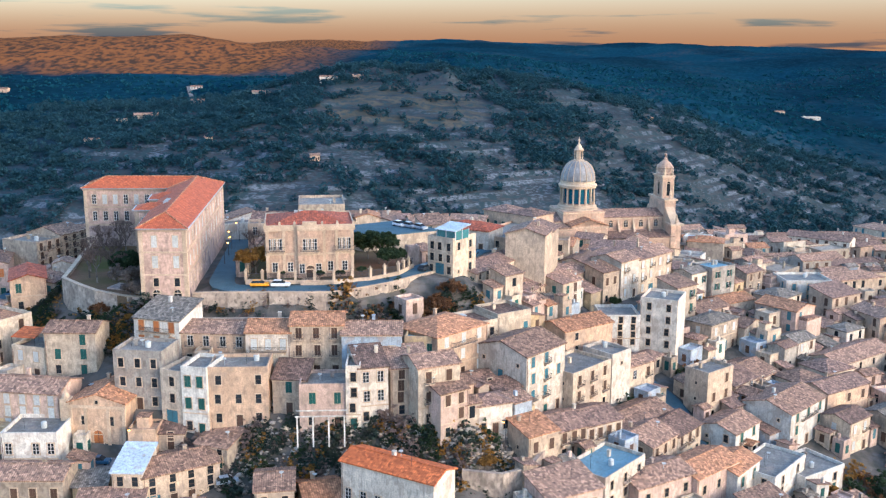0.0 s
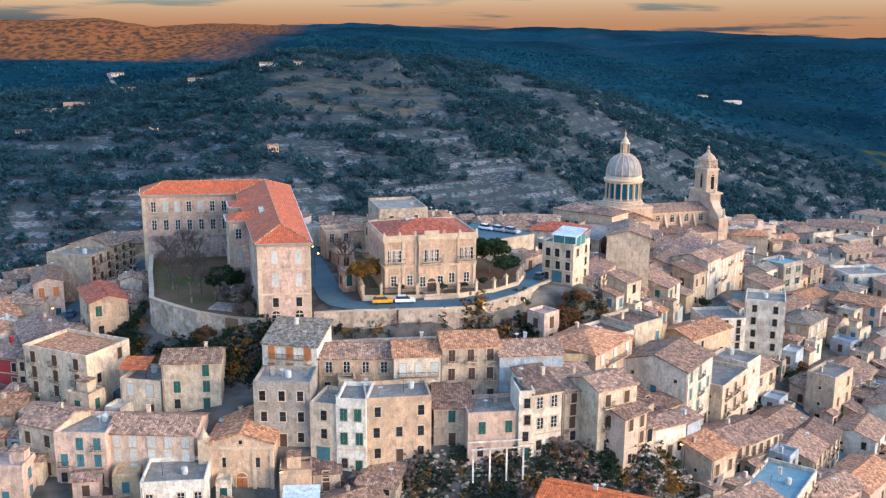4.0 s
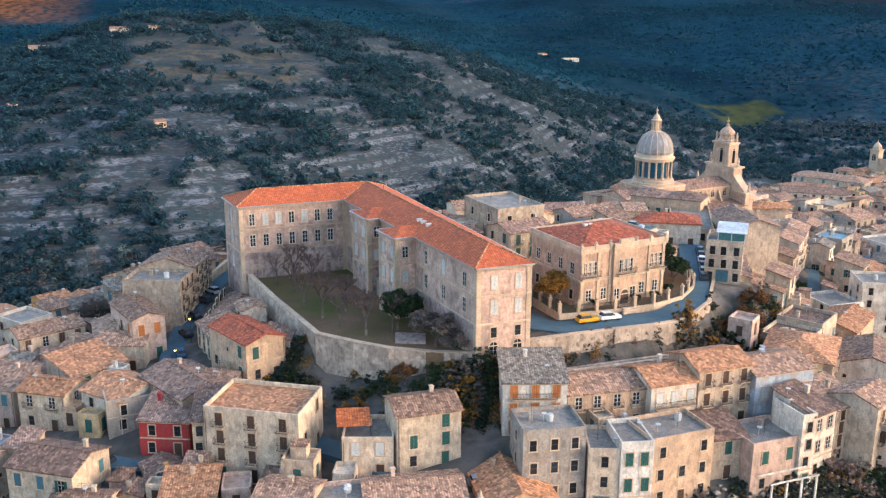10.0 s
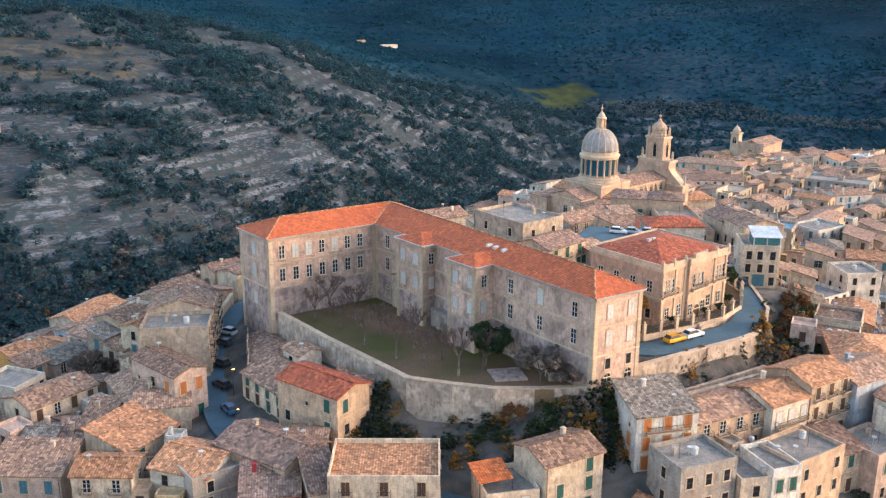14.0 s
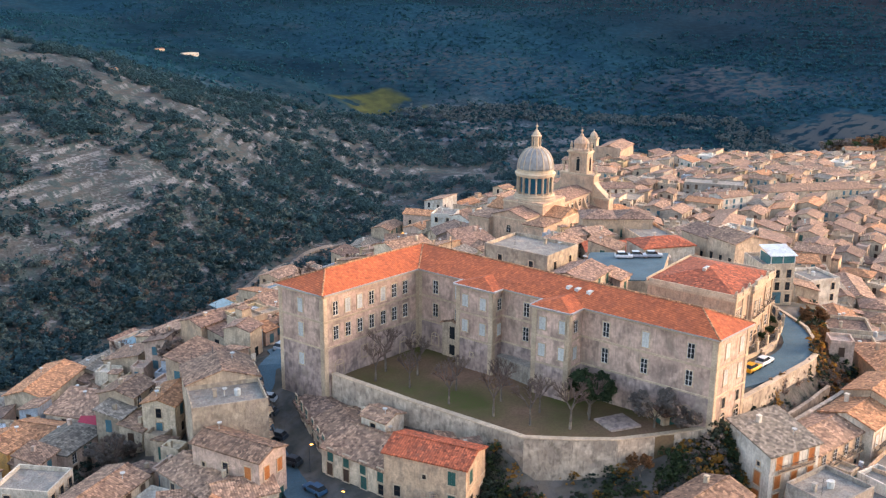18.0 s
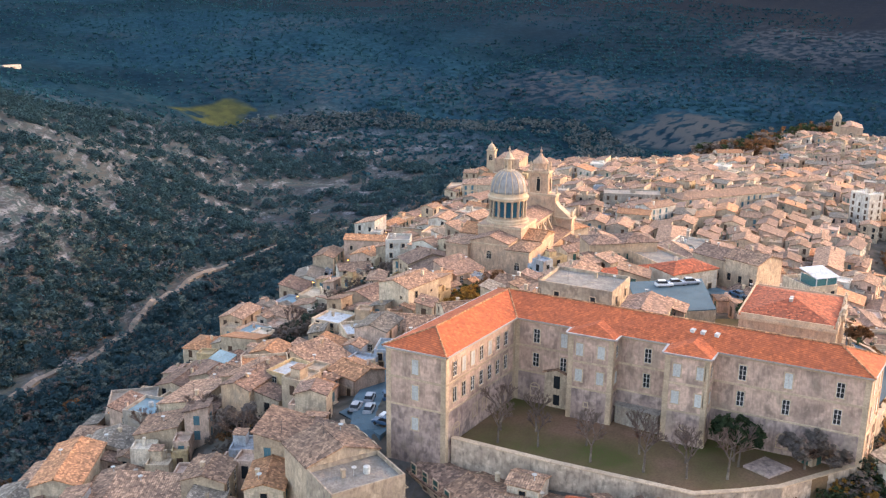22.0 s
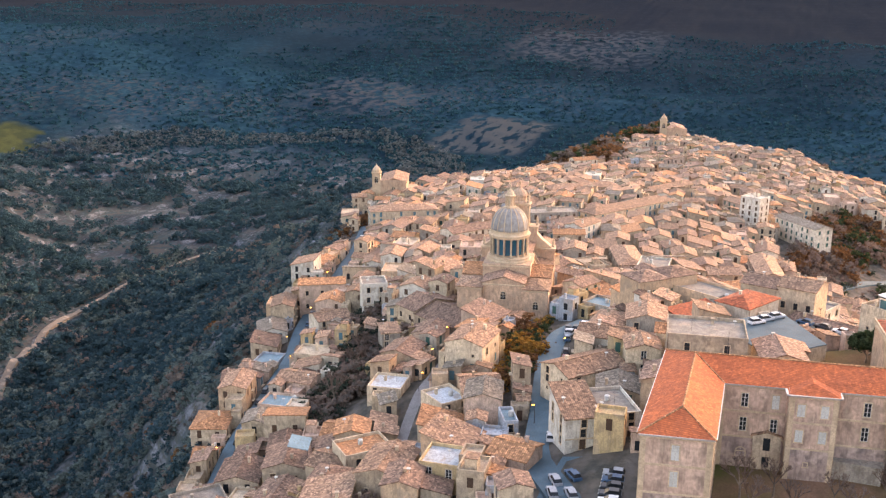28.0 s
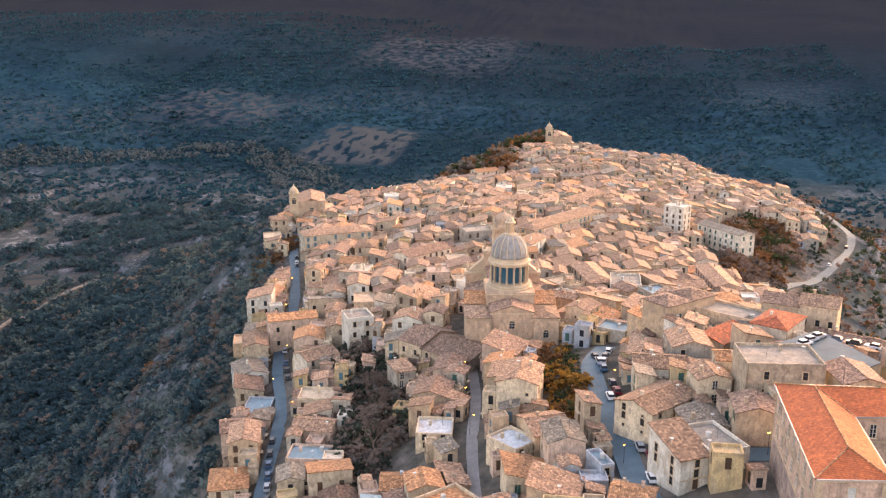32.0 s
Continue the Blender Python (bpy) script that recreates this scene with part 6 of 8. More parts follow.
house(-109.6, 251.6, 67, 8.8, 12, -1.2, roof='flat', rm='flat', wall='stone', floors=4, cols=3, win='brown', bal='all')
house(-106.1, 259.6, 67, 8.8, 12, -0.4, roof='gable', rm='old', wall='sand', floors=4, cols=3, win='brown', bal='all')
house(-114.3, 240.7, 18, 6.3, 13, -4.1, roof='gable', rm='old', wall='pink', floors=2, cols=2, win='orange', ridge='y', side='l')
house(-96.0, 216.4, 23, 7.6, 13, -2.1, roof='gable', rm='red', wall='peach', floors=2, cols=2, win='green', ridge='y', side='l')
house(-96.2, 228.5, -80, 13.8, 12.4, -5.9, roof='gable', rm='old', wall='cream', floors=2, cols=4, win='green', side='r')
house(-93.5, 246.1, -110, 9.3, 9, -6.5, roof='gable', rm='brown', wall='cream', floors=2, cols=3, win='green', side='r')
house(-93.4, 231.5, -80, 5.0, 4.6, -2.6, roof='gable', rm='old', wall='white', floors=2, cols=1, win='dark')
house(-95.6, 237.3, -110, 9.3, 10.6, -6.2, roof='gable', rm='old', wall='cream', floors=2, cols=3, win='green', side='r')
house(-96.0, 194.6, -30, 15.4, 11, -5.9, roof='flat', rm='terra', wall='cream', floors=4, cols=3, win='brown', bal='all', side='r')
house(-109.8, 204.1, -22, 8.2, 8, -10.2, roof='shed', rm='brown', wall='red', floors=2, cols=2, win='dark', side='r')
house(-104.3, 199.2, -11, 4.1, 9, -8.5, roof='shed', rm='brown', wall='sand', floors=3, cols=2, win='dark')
house(-111.4, 196.3, 10, 6.8, 7, -16.4, roof='gable', rm='brown', wall='orange', floors=2, cols=2, win='blue', ridge='y', side='l')
house(-95.3, 177.0, -29, 8.1, 9, -13.0, roof='gable', rm='old', wall='cream', floors=2, cols=2, win='brown')
house(-89.0, 173.8, -8, 8.6, 9, -13.4, roof='flat', rm='flat', wall='pink', floors=3, cols=3, win='blue', bal='some')
house(-77.7, 173.9, -8, 14.4, 9, -13.6, roof='gable', rm='old', wall='pink', floors=3, cols=5, win='pale')
house(-116.0, 180.7, 53, 6.8, 10, -17.3, roof='gable', rm='grey', wall='peach', floors=2, cols=2, win='dark', side='l')
CHAPEL_EZ = -14.6
CHAPEL = house(-62.7, 173.8, -6, 10.8, 14, -14.6, roof='gable', rm='terra', wall='peach', floors=1, cols=0, win='dark', ridge='y', word=' and gable front')
house(-73.5, 164.6, 1, 10.0, 9, -18.2, roof='flat', rm='flat', wall='bright', floors=2, cols=4, win='glass', side='r')
house(-53.4, 155.9, -2, 5.2, 8, -21.4, roof='shed', rm='whiteflat', wall='cream', floors=3, cols=2, win='dark', side='l')
house(-47.4, 159.3, 31, 13.5, 9, -22.5, roof='gable', rm='old', wall='sand', floors=3, cols=4, win='dark')
house(-49.5, 168.0, 1, 4.6, 6, -19.8, roof='shed', rm='brown', wall='stone', floors=2, cols=1, win='dark')
house(-40.4, 164.6, -21, 6.8, 6, -20.8, roof='shed', rm='old', wall='stone', floors=2, cols=2, win='dark')
house(-7.2, 149.5, -30, 18.2, 7, -18.5, roof='gable', rm='orange', wall='white', floors=2, cols=6, win='glass')
house(-28.8, 154.9, 8, 6.6, 9, -23.9, roof='gable', rm='old', wall='cream', floors=2, cols=2, win='dark')
house(-21.1, 155.3, 18, 6.8, 9, -25.8, roof='gable', rm='terra', wall='sand', floors=2, cols=2, win='dark')
house(-61.0, 275.3, -59, 6.9, 11, 0.2, roof='shed', rm='old', wall='bright', floors=3, cols=1, win='dark', side='l')
house(-57.5, 269.0, -60, 7.9, 12, 0.6, roof='flat', rm='flat', wall='bright', floors=3, cols=2, win='dark')
house(20.6, 394.9, -81, 8.0, 12, -39.0, roof='flat', rm='tealflat', wall='blue', floors=3, cols=2, win='dark')
house(55.0, 373.0, -58, 8.6, 9, -19.6, roof='flat', rm='flat', wall='bright', floors=3, cols=2, win='dark')
house(12.4, 347.9, -58, 5.4, 9, -18.6, roof='hip', rm='old', wall='grey', floors=3, cols=2, win='glass')
house(-27.4, 329.9, -82, 8.6, 9, -17.0, roof='flat', rm='whiteflat', wall='cream', floors=2, cols=2, win='dark')
house(-32.4, 254.5, -82, 16.0, 12, 9.0, roof='flat', rm='flat', wall='stone', floors=3, cols=2, win='dark', side='r')
house(18.8, 275.8, -45, 9.2, 9, 3.5, roof='hip', rm='brown', wall='peach', floors=2, cols=3, win='green', bal='all')
house(25.4, 269.3, -45, 9.2, 9, 3.6, roof='hip', rm='brown', wall='peach', floors=2, cols=3, win='green', bal='all')
house(8.2, 248.7, -28, 13.4, 9, 3.5, roof='hip', rm='red', wall='white', floors=1, cols=3, win='dark')
house(5.3, 260.9, -37, 13.7, 6, -0.5, roof='shed', rm='red', wall='sand', floors=1, cols=2, win='dark')
house(24.7, 245.4, -107, 9.5, 10, 3.8, roof='gable', rm='brown', wall='sand', floors=2, cols=3, win='dark')
house(22.0, 236.3, -107, 9.5, 10, 4.7, roof='gable', rm='old', wall='sand', floors=2, cols=3, win='dark')
house(2.4, 217.7, -37, 7.2, 9, 7.0, roof='flat', rm='flat', wall='cream', floors=3, cols=3, win='dark', side='lr')
house(-113.9, 319.8, 39, 16.6, 9, -19.6, roof='gable', rm='terra', wall='cream', floors=1, cols=3, win='green', side='l')
house(-114.9, 292.9, -59, 15.4, 8, -16.5, roof='shed', rm='old', wall='white', floors=2, cols=2, win='dark')
house(-133.6, 288.0, 28, 6.8, 8, -15.0, roof='gable', rm='terra', wall='orange', floors=2, cols=3, win='blue', side='r')
house(-137.3, 263.3, 39, 7.5, 9, -11.0, roof='flat', rm='flat', wall='white', floors=3, cols=3, win='blue', bal='all', side='l')
house(-118.1, 242.8, -86, 14.6, 9, -9.0, roof='gable', rm='old', wall='grey', floors=2, cols=2, win='dark', side='r')
house(-116.6, 236.5, -17, 8.8, 8, -8.5, roof='gable', rm='old', wall='cream', floors=2, cols=2, win='dark', side='l')
house(-135.2, 239.6, -31, 5.2, 8, -12.0, roof='gable', rm='grey', wall='pink', floors=3, cols=2, win='green', bal='some')
house(-131.6, 236.6, -26, 4.2, 8, -12.5, roof='shed', rm='brown', wall='peach', floors=3, cols=2, win='orange')
house(-126.4, 239.0, -31, 4.8, 8, -11.0, roof='shed', rm='old', wall='sand', floors=3, cols=1, win='glass', bal='all')
house(-123.5, 229.1, 34, 11.0, 9, -10.0, roof='shed', rm='terra', wall='cream', floors=2, cols=2, win='green', side='l')
house(-117.2, 215.1, -50, 9.7, 10, -9.5, roof='gable', rm='terra', wall='white', floors=2, cols=2, win='dark', side='l')
house(-115.5, 213.1, 7, 10.2, 9, -9.5, roof='flat', rm='flat', wall='grey', floors=2, cols=2, win='dark')
house(-106.9, 211.3, -63, 14.0, 10, -8.0, roof='gable', rm='brown', wall='sand', floors=2, cols=3, win='dark')
house(-100.7, 211.4, -31, 5.9, 8, -8.5, roof='gable', rm='old', wall='sand', floors=3, cols=1, win='glass', bal='all')
house(-71.9, 283.8, -97, 7.8, 8, -5.2, roof='gable', rm='terra', wall='pink', floors=2, cols=2, win='dark', side='l')
house(-77.1, 295.9, -86, 7.7, 8, -6.6, roof='flat', rm='whiteflat', wall='ochre', floors=2, cols=2, win='glass', side='l')
house(-75.7, 352.3, -42, 11.4, 14, -29.8, roof='flat', rm='flat', wall='grey', floors=3, cols=3, win='dark')
house(-62.1, 320.3, -42, 10.8, 8, -16.0, roof='flat', rm='terra', wall='cream', floors=2, cols=2, win='dark')
house(-65.5, 325.2, -96, 9.7, 8, -19.0, roof='gable', rm='old', wall='cream', floors=1, cols=2, win='dark')
house(-43.6, 333.0, -78, 11.6, 8, -23.0, roof='gable', rm='terra', wall='blue', floors=1, cols=2, win='dark')
house(-41.3, 309.5, -37, 7.7, 9, -11.5, roof='flat', rm='whiteflat', wall='cream', floors=2, cols=2, win='dark')
house(-55.4, 290.3, -62, 2.9, 7, -7.0, roof='flat', rm='tealflat', wall='blue', floors=2, cols=1, win='dark')
house(-36.1, 303.2, -62, 9.0, 11, -9.5, roof='gable', rm='old', wall='peach', floors=2, cols=2, win='dark')
house(72.3, 402.4, -61, 16.9, 8, -28.0, roof='gable', rm='terra', wall='pink', floors=2, cols=3, win='dark')
house(42.1, 383.3, -40, 11.6, 9, -29.0, roof='gable', rm='old', wall='white', floors=2, cols=3, win='dark')
house(-7.7, 366.9, -88, 10.8, 8, -29.0, roof='gable', rm='old', wall='pink', floors=2, cols=2, win='dark')
house(-24.0, 362.1, -83, 12.0, 8, -29.0, roof='flat', rm='tealflat', wall='pink', floors=2, cols=2, win='dark')
house(33.6, 344.8, -120, 9.1, 16, -17.1, roof='gable', rm='brown', wall='sand', floors=2, cols=2, win='dark')
house(29.1, 336.9, -120, 9.1, 16, -17.8, roof='gable', rm='brown', wall='sand', floors=2, cols=2, win='dark')
house(24.6, 329.0, -120, 9.1, 16, -17.2, roof='gable', rm='brown', wall='grey', floors=2, cols=2, win='dark')
house(-17.5, 278.3, -87, 12.1, 9, 0.0, roof='gable', rm='old', wall='bright', floors=3, cols=2, win='dark')
house(-36.4, 279.2, -39, 15.6, 10, -1.0, roof='gable', rm='old', wall='cream', floors=3, cols=3, win='dark', side='l')


def chapel_front(ob, w, d, h):
    """Pediment, portal and belfry of the small church."""
    hw, hd = d / 2, w / 2
    p0, p1 = (-hw, hd), (-hw, -hd)
    put("orangedoor", ob, p0, p1, w / 2, h - 9.2)
    for a in (w * 0.26, w * 0.74):
        put("dark", ob, p0, p1, a, h - 4.3)
    put("small", ob, p0, p1, w / 2, h - 0.2)
    s = Shape()
    s.box(-hw - 0.3, -hd - 0.2, h - 1.0, -hw, hd + 0.2, h - 0.5)
    part("cornice_band", s, M_TRIM, ob)
    for a in (-hd, -hd * 0.45, hd * 0.35, hd - 0.6):
        s = Shape()
        s.box(-hw - 0.2, a, h - 9.5, -hw, a + 0.6, h - 1.0)
        part("pilaster", s, M_TRIM, ob)
    s = Shape()
    s.box(-hw - 0.3, hd - 0.2, h - 6, -hw + 1.4, hd + 1.6, h + 0.6)
    s.lathe(-hw + 0.55, hd + 0.7, [(0.8, h + 0.6), (0.7, h + 1.2), (0.3, h + 1.8), (0.12, h + 2.6)], 8)
    part("belfry", s, M_TRIM, ob)


chapel_front(CHAPEL, 10.8, 14, CHAPEL_EZ - CHAPEL.matrix_basis.translation.z)


def glass_pavilion(x, y, z, rot):
    """The glazed roof room on the corner house."""
    m = Matrix.Translation((x, y, z)) @ Matrix.Rotation(radians(rot), 4, "Z")
    top = thing("glass_pavilion", m, "glazed rooftop pavilion with a white sloping roof", "pavilion")
    for x0, y0, x1, y1 in ((-2.6, -2.6, 2.6, -2.5), (2.5, -2.6, 2.6, 2.6), (-2.6, -2.6, -2.5, 2.6)):
        s = Shape()
        s.box(x0, y0, 0, x1, y1, 2.0)
        part("glazing", s, M_TEALGLASS, top)
    for px, py in ((-2.6, -2.6), (2.6, -2.6), (2.6, 2.6), (-2.6, 2.6), (0, -2.6), (2.6, 0)):
        s = Shape()
        s.box(px - 0.09, py - 0.09, 0, px + 0.09, py + 0.09, 2.1)
        part("post", s, M_FRAME, top)
    s = Shape()
    s.hexa([(-3, -3, 2.1), (3, -3, 2.1), (3, 3, 3.0), (-3, 3, 3.0), (-3, -3, 2.25), (3, -3, 2.25), (3, 3, 3.15), (-3, 3, 3.15)])
    part("roof", s, ROOFS["whiteflat"], top)


M_TEALGLASS = mat("teal_glass", (0.06, 0.20, 0.20), (0.05, 0.16, 0.17), stain=0.1, bump=0.0, rough=0.1)
glass_pavilion(2.6, 216.0, 7.0, -37)


def pergola(x, y, z, rot):
    """White concrete pergola frame on a terrace."""
    m = Matrix.Translation((x, y, z)) @ Matrix.Rotation(radians(rot), 4, "Z")
    top = thing("pergola", m, "white painted pergola frame on a sloping terrace", "pergola")
    for px in (-4.2, -1.4, 1.4, 4.2):
        s = Shape()
        s.box(px - 0.13, -1.6, -3.5, px + 0.13, -1.34, 2.2)
        part("post", s, WALLS["bright"], top)
    for y0 in (-1.6, 1.2):
        s = Shape()
        s.box(-4.6, y0, 2.2, 4.6, y0 + 0.22, 2.4)
        part("beam", s, WALLS["bright"], top)


pergola(-21.5, 162.6, -17.0, 3)


def awning(x, y, z, rot, w, d, m, label):
    t = thing("awning", Matrix.Translation((x, y, z)) @ Matrix.Rotation(radians(rot), 4, "Z"), label, "awning")
    s = Shape()
    s.hexa([(-w / 2, -d / 2, 0), (w / 2, -d / 2, 0), (w / 2, d / 2, 0.9), (-w / 2, d / 2, 0.9), (-w / 2, -d / 2, 0.12), (w / 2, -d / 2, 0.12), (w / 2, d / 2, 1.02), (-w / 2, d / 2, 1.02)])
    part("sheet", s, m, t)
    for px in (-w / 2 + 0.1, w / 2 - 0.1):
        s = Shape()
        s.tube((px, -d / 2 + 0.1, -3.2), (px, -d / 2 + 0.1, 0.05), 0.06, 0.06)
        part("post", s, M_IRON, t)


M_REDSHEET = mat("red_sheet", (0.42, 0.045, 0.075), (0.34, 0.04, 0.06), stain=0.1, bump=0.1)
awning(-115.5, 284.5, -16.6, -40, 12, 4.5, M_REDSHEET, "dark red sheet awning over a yard")
awning(-83.5, 186.6, -7.6, -10, 5.2, 4.6, ROOFS["orange"], "orange-red pergola roof on a terrace")
awning(-60.5, 336.5, -19.5, 20, 6, 4.5, ROOFS["tealflat"], "blue sheet roof over a terrace")

# ---- filling houses of the town ----


def overlaps(x, y, rot, w, d, gap=0.3):
    r = math.hypot(w, d) / 2
    ci, cj = int(x // CELL), int(y // CELL)
    near = BIG + [q for i in (-1, 0, 1) for j in (-1, 0, 1) for q in GRID.get((ci + i, cj + j), ())]
    for (X, Y, R, W, D) in near:
        q = math.hypot(W, D) / 2
        if math.hypot(X - x, Y - y) > r + q:
            continue
        ok = False
        for a0 in (rot, R):
            a = radians(a0)
            for k in (0, math.pi / 2):
                ux, uy = math.cos(a + k), math.sin(a + k)
                s = abs((X - x) * ux + (Y - y) * uy)
                e = 0
                for (ww, dd, rr) in ((w, d, rot), (W, D, R)):
                    b = radians(rr)
                    e += abs(math.cos(b) * ux + math.sin(b) * uy) * ww / 2 + abs(-math.sin(b) * ux + math.cos(b) * uy) * dd / 2
                if s > e + gap:
                    ok = True
        if not ok:
            return True
    return False


def inside(x, y, poly):
    c = False
    j = len(poly) - 1
    for i in range(len(poly)):
        (xi, yi), (xj, yj) = poly[i], poly[j]
        if (yi > y) != (yj > y) and x < (xj - xi) * (y - yi) / (yj - yi) + xi:
            c = not c
        j = i
    return c


take(-57, 225, 7, 14, 72), take(-78, 252, 2, 36, 14), take(-78, 222, 10, 22, 46), take(-26, 215, 9, 36, 36), take(52, 325, 11, 58, 32), take(-13, 243, 40, 22, 24), take(-80, 269, 5, 24, 15)
take(-20, 188, 0, 66, 10), take(-84, 203, 35, 12, 18), take(-52, 200, 3, 10, 22)
take(46, 372, 30, 22, 9), take(12, 356, 20, 34, 12), take(-22, 347, 25, 40, 14), take(-16, 301, 8, 34, 9), take(12, 303, 0, 24, 12)
take(-96, 292, 20, 14, 18), take(-126, 266, 10, 14, 13), take(0, 203, 30, 12, 12), take(2, 213.5, 30, 10, 9), take(-1, 207, 30, 9, 9), take(6, 208, 30, 12, 10), take(-18, 158, 0, 62, 14), take(-22, 166, 0, 46, 6), take(-84, 197, 35, 10, 26), take(66, 184, 40, 8, 14), take(92, 196, 20, 26, 14)
take(2, 205, 30, 15, 15), take(-60, 186, 0, 18, 10), take(-66, 189, -30, 22, 12), take(-72, 192, -35, 14, 10), take(-76, 200, -30, 18, 12)
for p in ROAD_PTS:
    take(p[0], p[1], 0, p[2] * 1.02, p[2] * 1.02)
for x, y in ((-110, 240), (-112, 232), (-111, 222)):
    take(x, y, 15, 6, 9)
TOWN = [(-150, 214), (-128, 190), (-108, 168), (-60, 148), (0, 150), (60, 160), (110, 205), (190, 222), (262, 214), (330, 178), (430, 176), (520, 226), (590, 262), (640, 330), (560, 392), (480, 430), (420, 455),
        (352, 470), (300, 486), (220, 470), (190, 446), (130, 434), (60, 416), (10, 400), (-30, 384), (-62, 368), (-90, 352), (-122, 330), (-150, 300), (-165, 250)]
HOLLOW = [(178, 236), (215, 250), (262, 254), (305, 246), (350, 222), (356, 196), (250, 190), (190, 206)]      # wooded dip beside the southern road
FAR = Shape()
FAR_MATS = ["cream", "sand", "white", "stone", "grey", "pink", "peach", "bright", "blue", "ochre"]
FAR_ROOFS = ["old", "brown", "terra", "grey", "flat", "tealflat", "whiteflat"]


def far_house(x, y, rot, w, d, ez, roof, rm, wall, floors, rnd):
    """A house of the far quarters, added to the one joined mesh."""
    start = len(FAR.v)
    g = min(gz(x - w / 2, y - d / 2), gz(x + w / 2, y - d / 2), gz(x - w / 2, y + d / 2), gz(x + w / 2, y + d / 2)) - 1
    mi = FAR_MATS.index(wall)
    FAR.box(-w / 2, -d / 2, g, w / 2, d / 2, ez, mi)
    rs, rh = roof_shape(w, d, ez, roof)
    o = len(FAR.v)
    FAR.v += rs.v
    FAR.f += [tuple(i + o for i in f) for f in rs.f]
    FAR.m += [10 + FAR_ROOFS.index(rm)] * len(rs.f)
    if roof == "gable":
        for sx in (-1, 1):
            xx = sx * (w / 2 - 0.02)
            tri3 = [(xx, -d / 2, ez), (xx, d / 2, ez), (xx, 0, ez + rh)]
            FAR.face(tri3 if sx > 0 else tri3[::-1], mi)
    elif roof == "shed":
        FAR.hexa([(-w / 2, -d / 2, ez - 0.2), (w / 2, -d / 2, ez - 0.2), (w / 2, d / 2, ez - 0.2), (-w / 2, d / 2, ez - 0.2), (-w / 2, -d / 2, ez), (w / 2, -d / 2, ez), (w / 2, d / 2, ez + rh), (-w / 2, d / 2, ez + rh)], mi)
    elif roof == "flat":
        for q in ((-w / 2, -d / 2, w / 2, -d / 2 + 0.25), (-w / 2, d / 2 - 0.25, w / 2, d / 2), (-w / 2, -d / 2, -w / 2 + 0.25, d / 2), (w / 2 - 0.25, -d / 2, w / 2, d / 2)):
            FAR.box(q[0], q[1], ez - 0.1, q[2], q[3], ez + 0.6, mi)
    if rnd.random() < 0.4:
        cx, cy = rnd.uniform(-w / 3, w / 3), rnd.uniform(-d / 4, d / 4)
        FAR.box(cx - 0.3, cy - 0.3, ez, cx + 0.3, cy + 0.3, ez + d / 2 * 0.36 + 0.9, mi)
    if roof == "flat" and w > 5 and rnd.random() < 0.6:
        cx, cy = rnd.uniform(-w / 4, w / 4), rnd.uniform(0, d / 4)
        FAR.box(cx - 1.2, cy - 1.1, ez - 0.1, cx + 1.2, cy + 1.1, ez + 2.1, mi)
        FAR.box(cx - 1.35, cy - 1.25, ez + 2.1, cx + 1.35, cy + 1.25, ez + 2.25, 10)
    elif w > 8 and rnd.random() < 0.3:
        # a lower lean-to against the side
        sx = rnd.choice((-1, 1))
        xa, xb = sorted((sx * w / 2, sx * (w / 2 + 2.4)))
        FAR.box(xa, -d / 2 + 0.5, g, xb, d / 3, ez - 2.4, mi)
        FAR.hexa([(xa, -d / 2 + 0.3, ez - 2.4), (xb, -d / 2 + 0.3, ez - 2.4), (xb, d / 3, ez - 2.4), (xa, d / 3, ez - 2.4), (xa, -d / 2 + 0.3, ez - 2.2), (xb, -d / 2 + 0.3, ez - 2.2), (xb, d / 3, ez - 1.5), (xa, d / 3, ez - 1.5)], 11)
    wm = rnd.choice([17, 18, 18, 19, 20])
    for f in range(floors):
        z = ez - 2.7 - f * 3.1
        for sgn, ln, dep in ((-1, w, d), (1, w, d), (-2, d, w), (2, d, w)):
            n = max(1, int(ln / 3.4))
            for i in range(n):
                if rnd.random() < 0.25:
                    continue
                a = -ln / 2 + ln * (i + 0.5) / n
                hh = 1.9 if rnd.random() < 0.6 else 2.3
                if abs(sgn) == 1:
                    y0, y1 = sorted((sgn * (dep / 2 - 0.1), sgn * (dep / 2 + 0.05)))
                    FAR.box(a - 0.58, y0, z, a + 0.58, y1, z + hh, wm)
                    if rnd.random() < 0.3:
                        yy = sorted((sgn * dep / 2, sgn * (dep / 2 + 0.7)))
                        FAR.box(a - 0.9, yy[0], z - 0.3, a + 0.9, yy[1], z - 0.15, 0)
                else:
                    sg = sgn // 2
                    x0, x1 = sorted((sg * (dep / 2 - 0.1), sg * (dep / 2 + 0.05)))
                    FAR.box(x0, a - 0.58, z, x1, a + 0.58, z + hh, wm)
    c, s = math.cos(radians(rot)), math.sin(radians(rot))
    for i in range(start, len(FAR.v)):
        px, py, pz = FAR.v[i]
        FAR.v[i] = (x + c * px - s * py, y + s * px + c * py, pz)
    take(x, y, rot, w, d)


rt = random.Random(5)
NEAR_LIMIT = 95.0      # east of this line the houses are joined


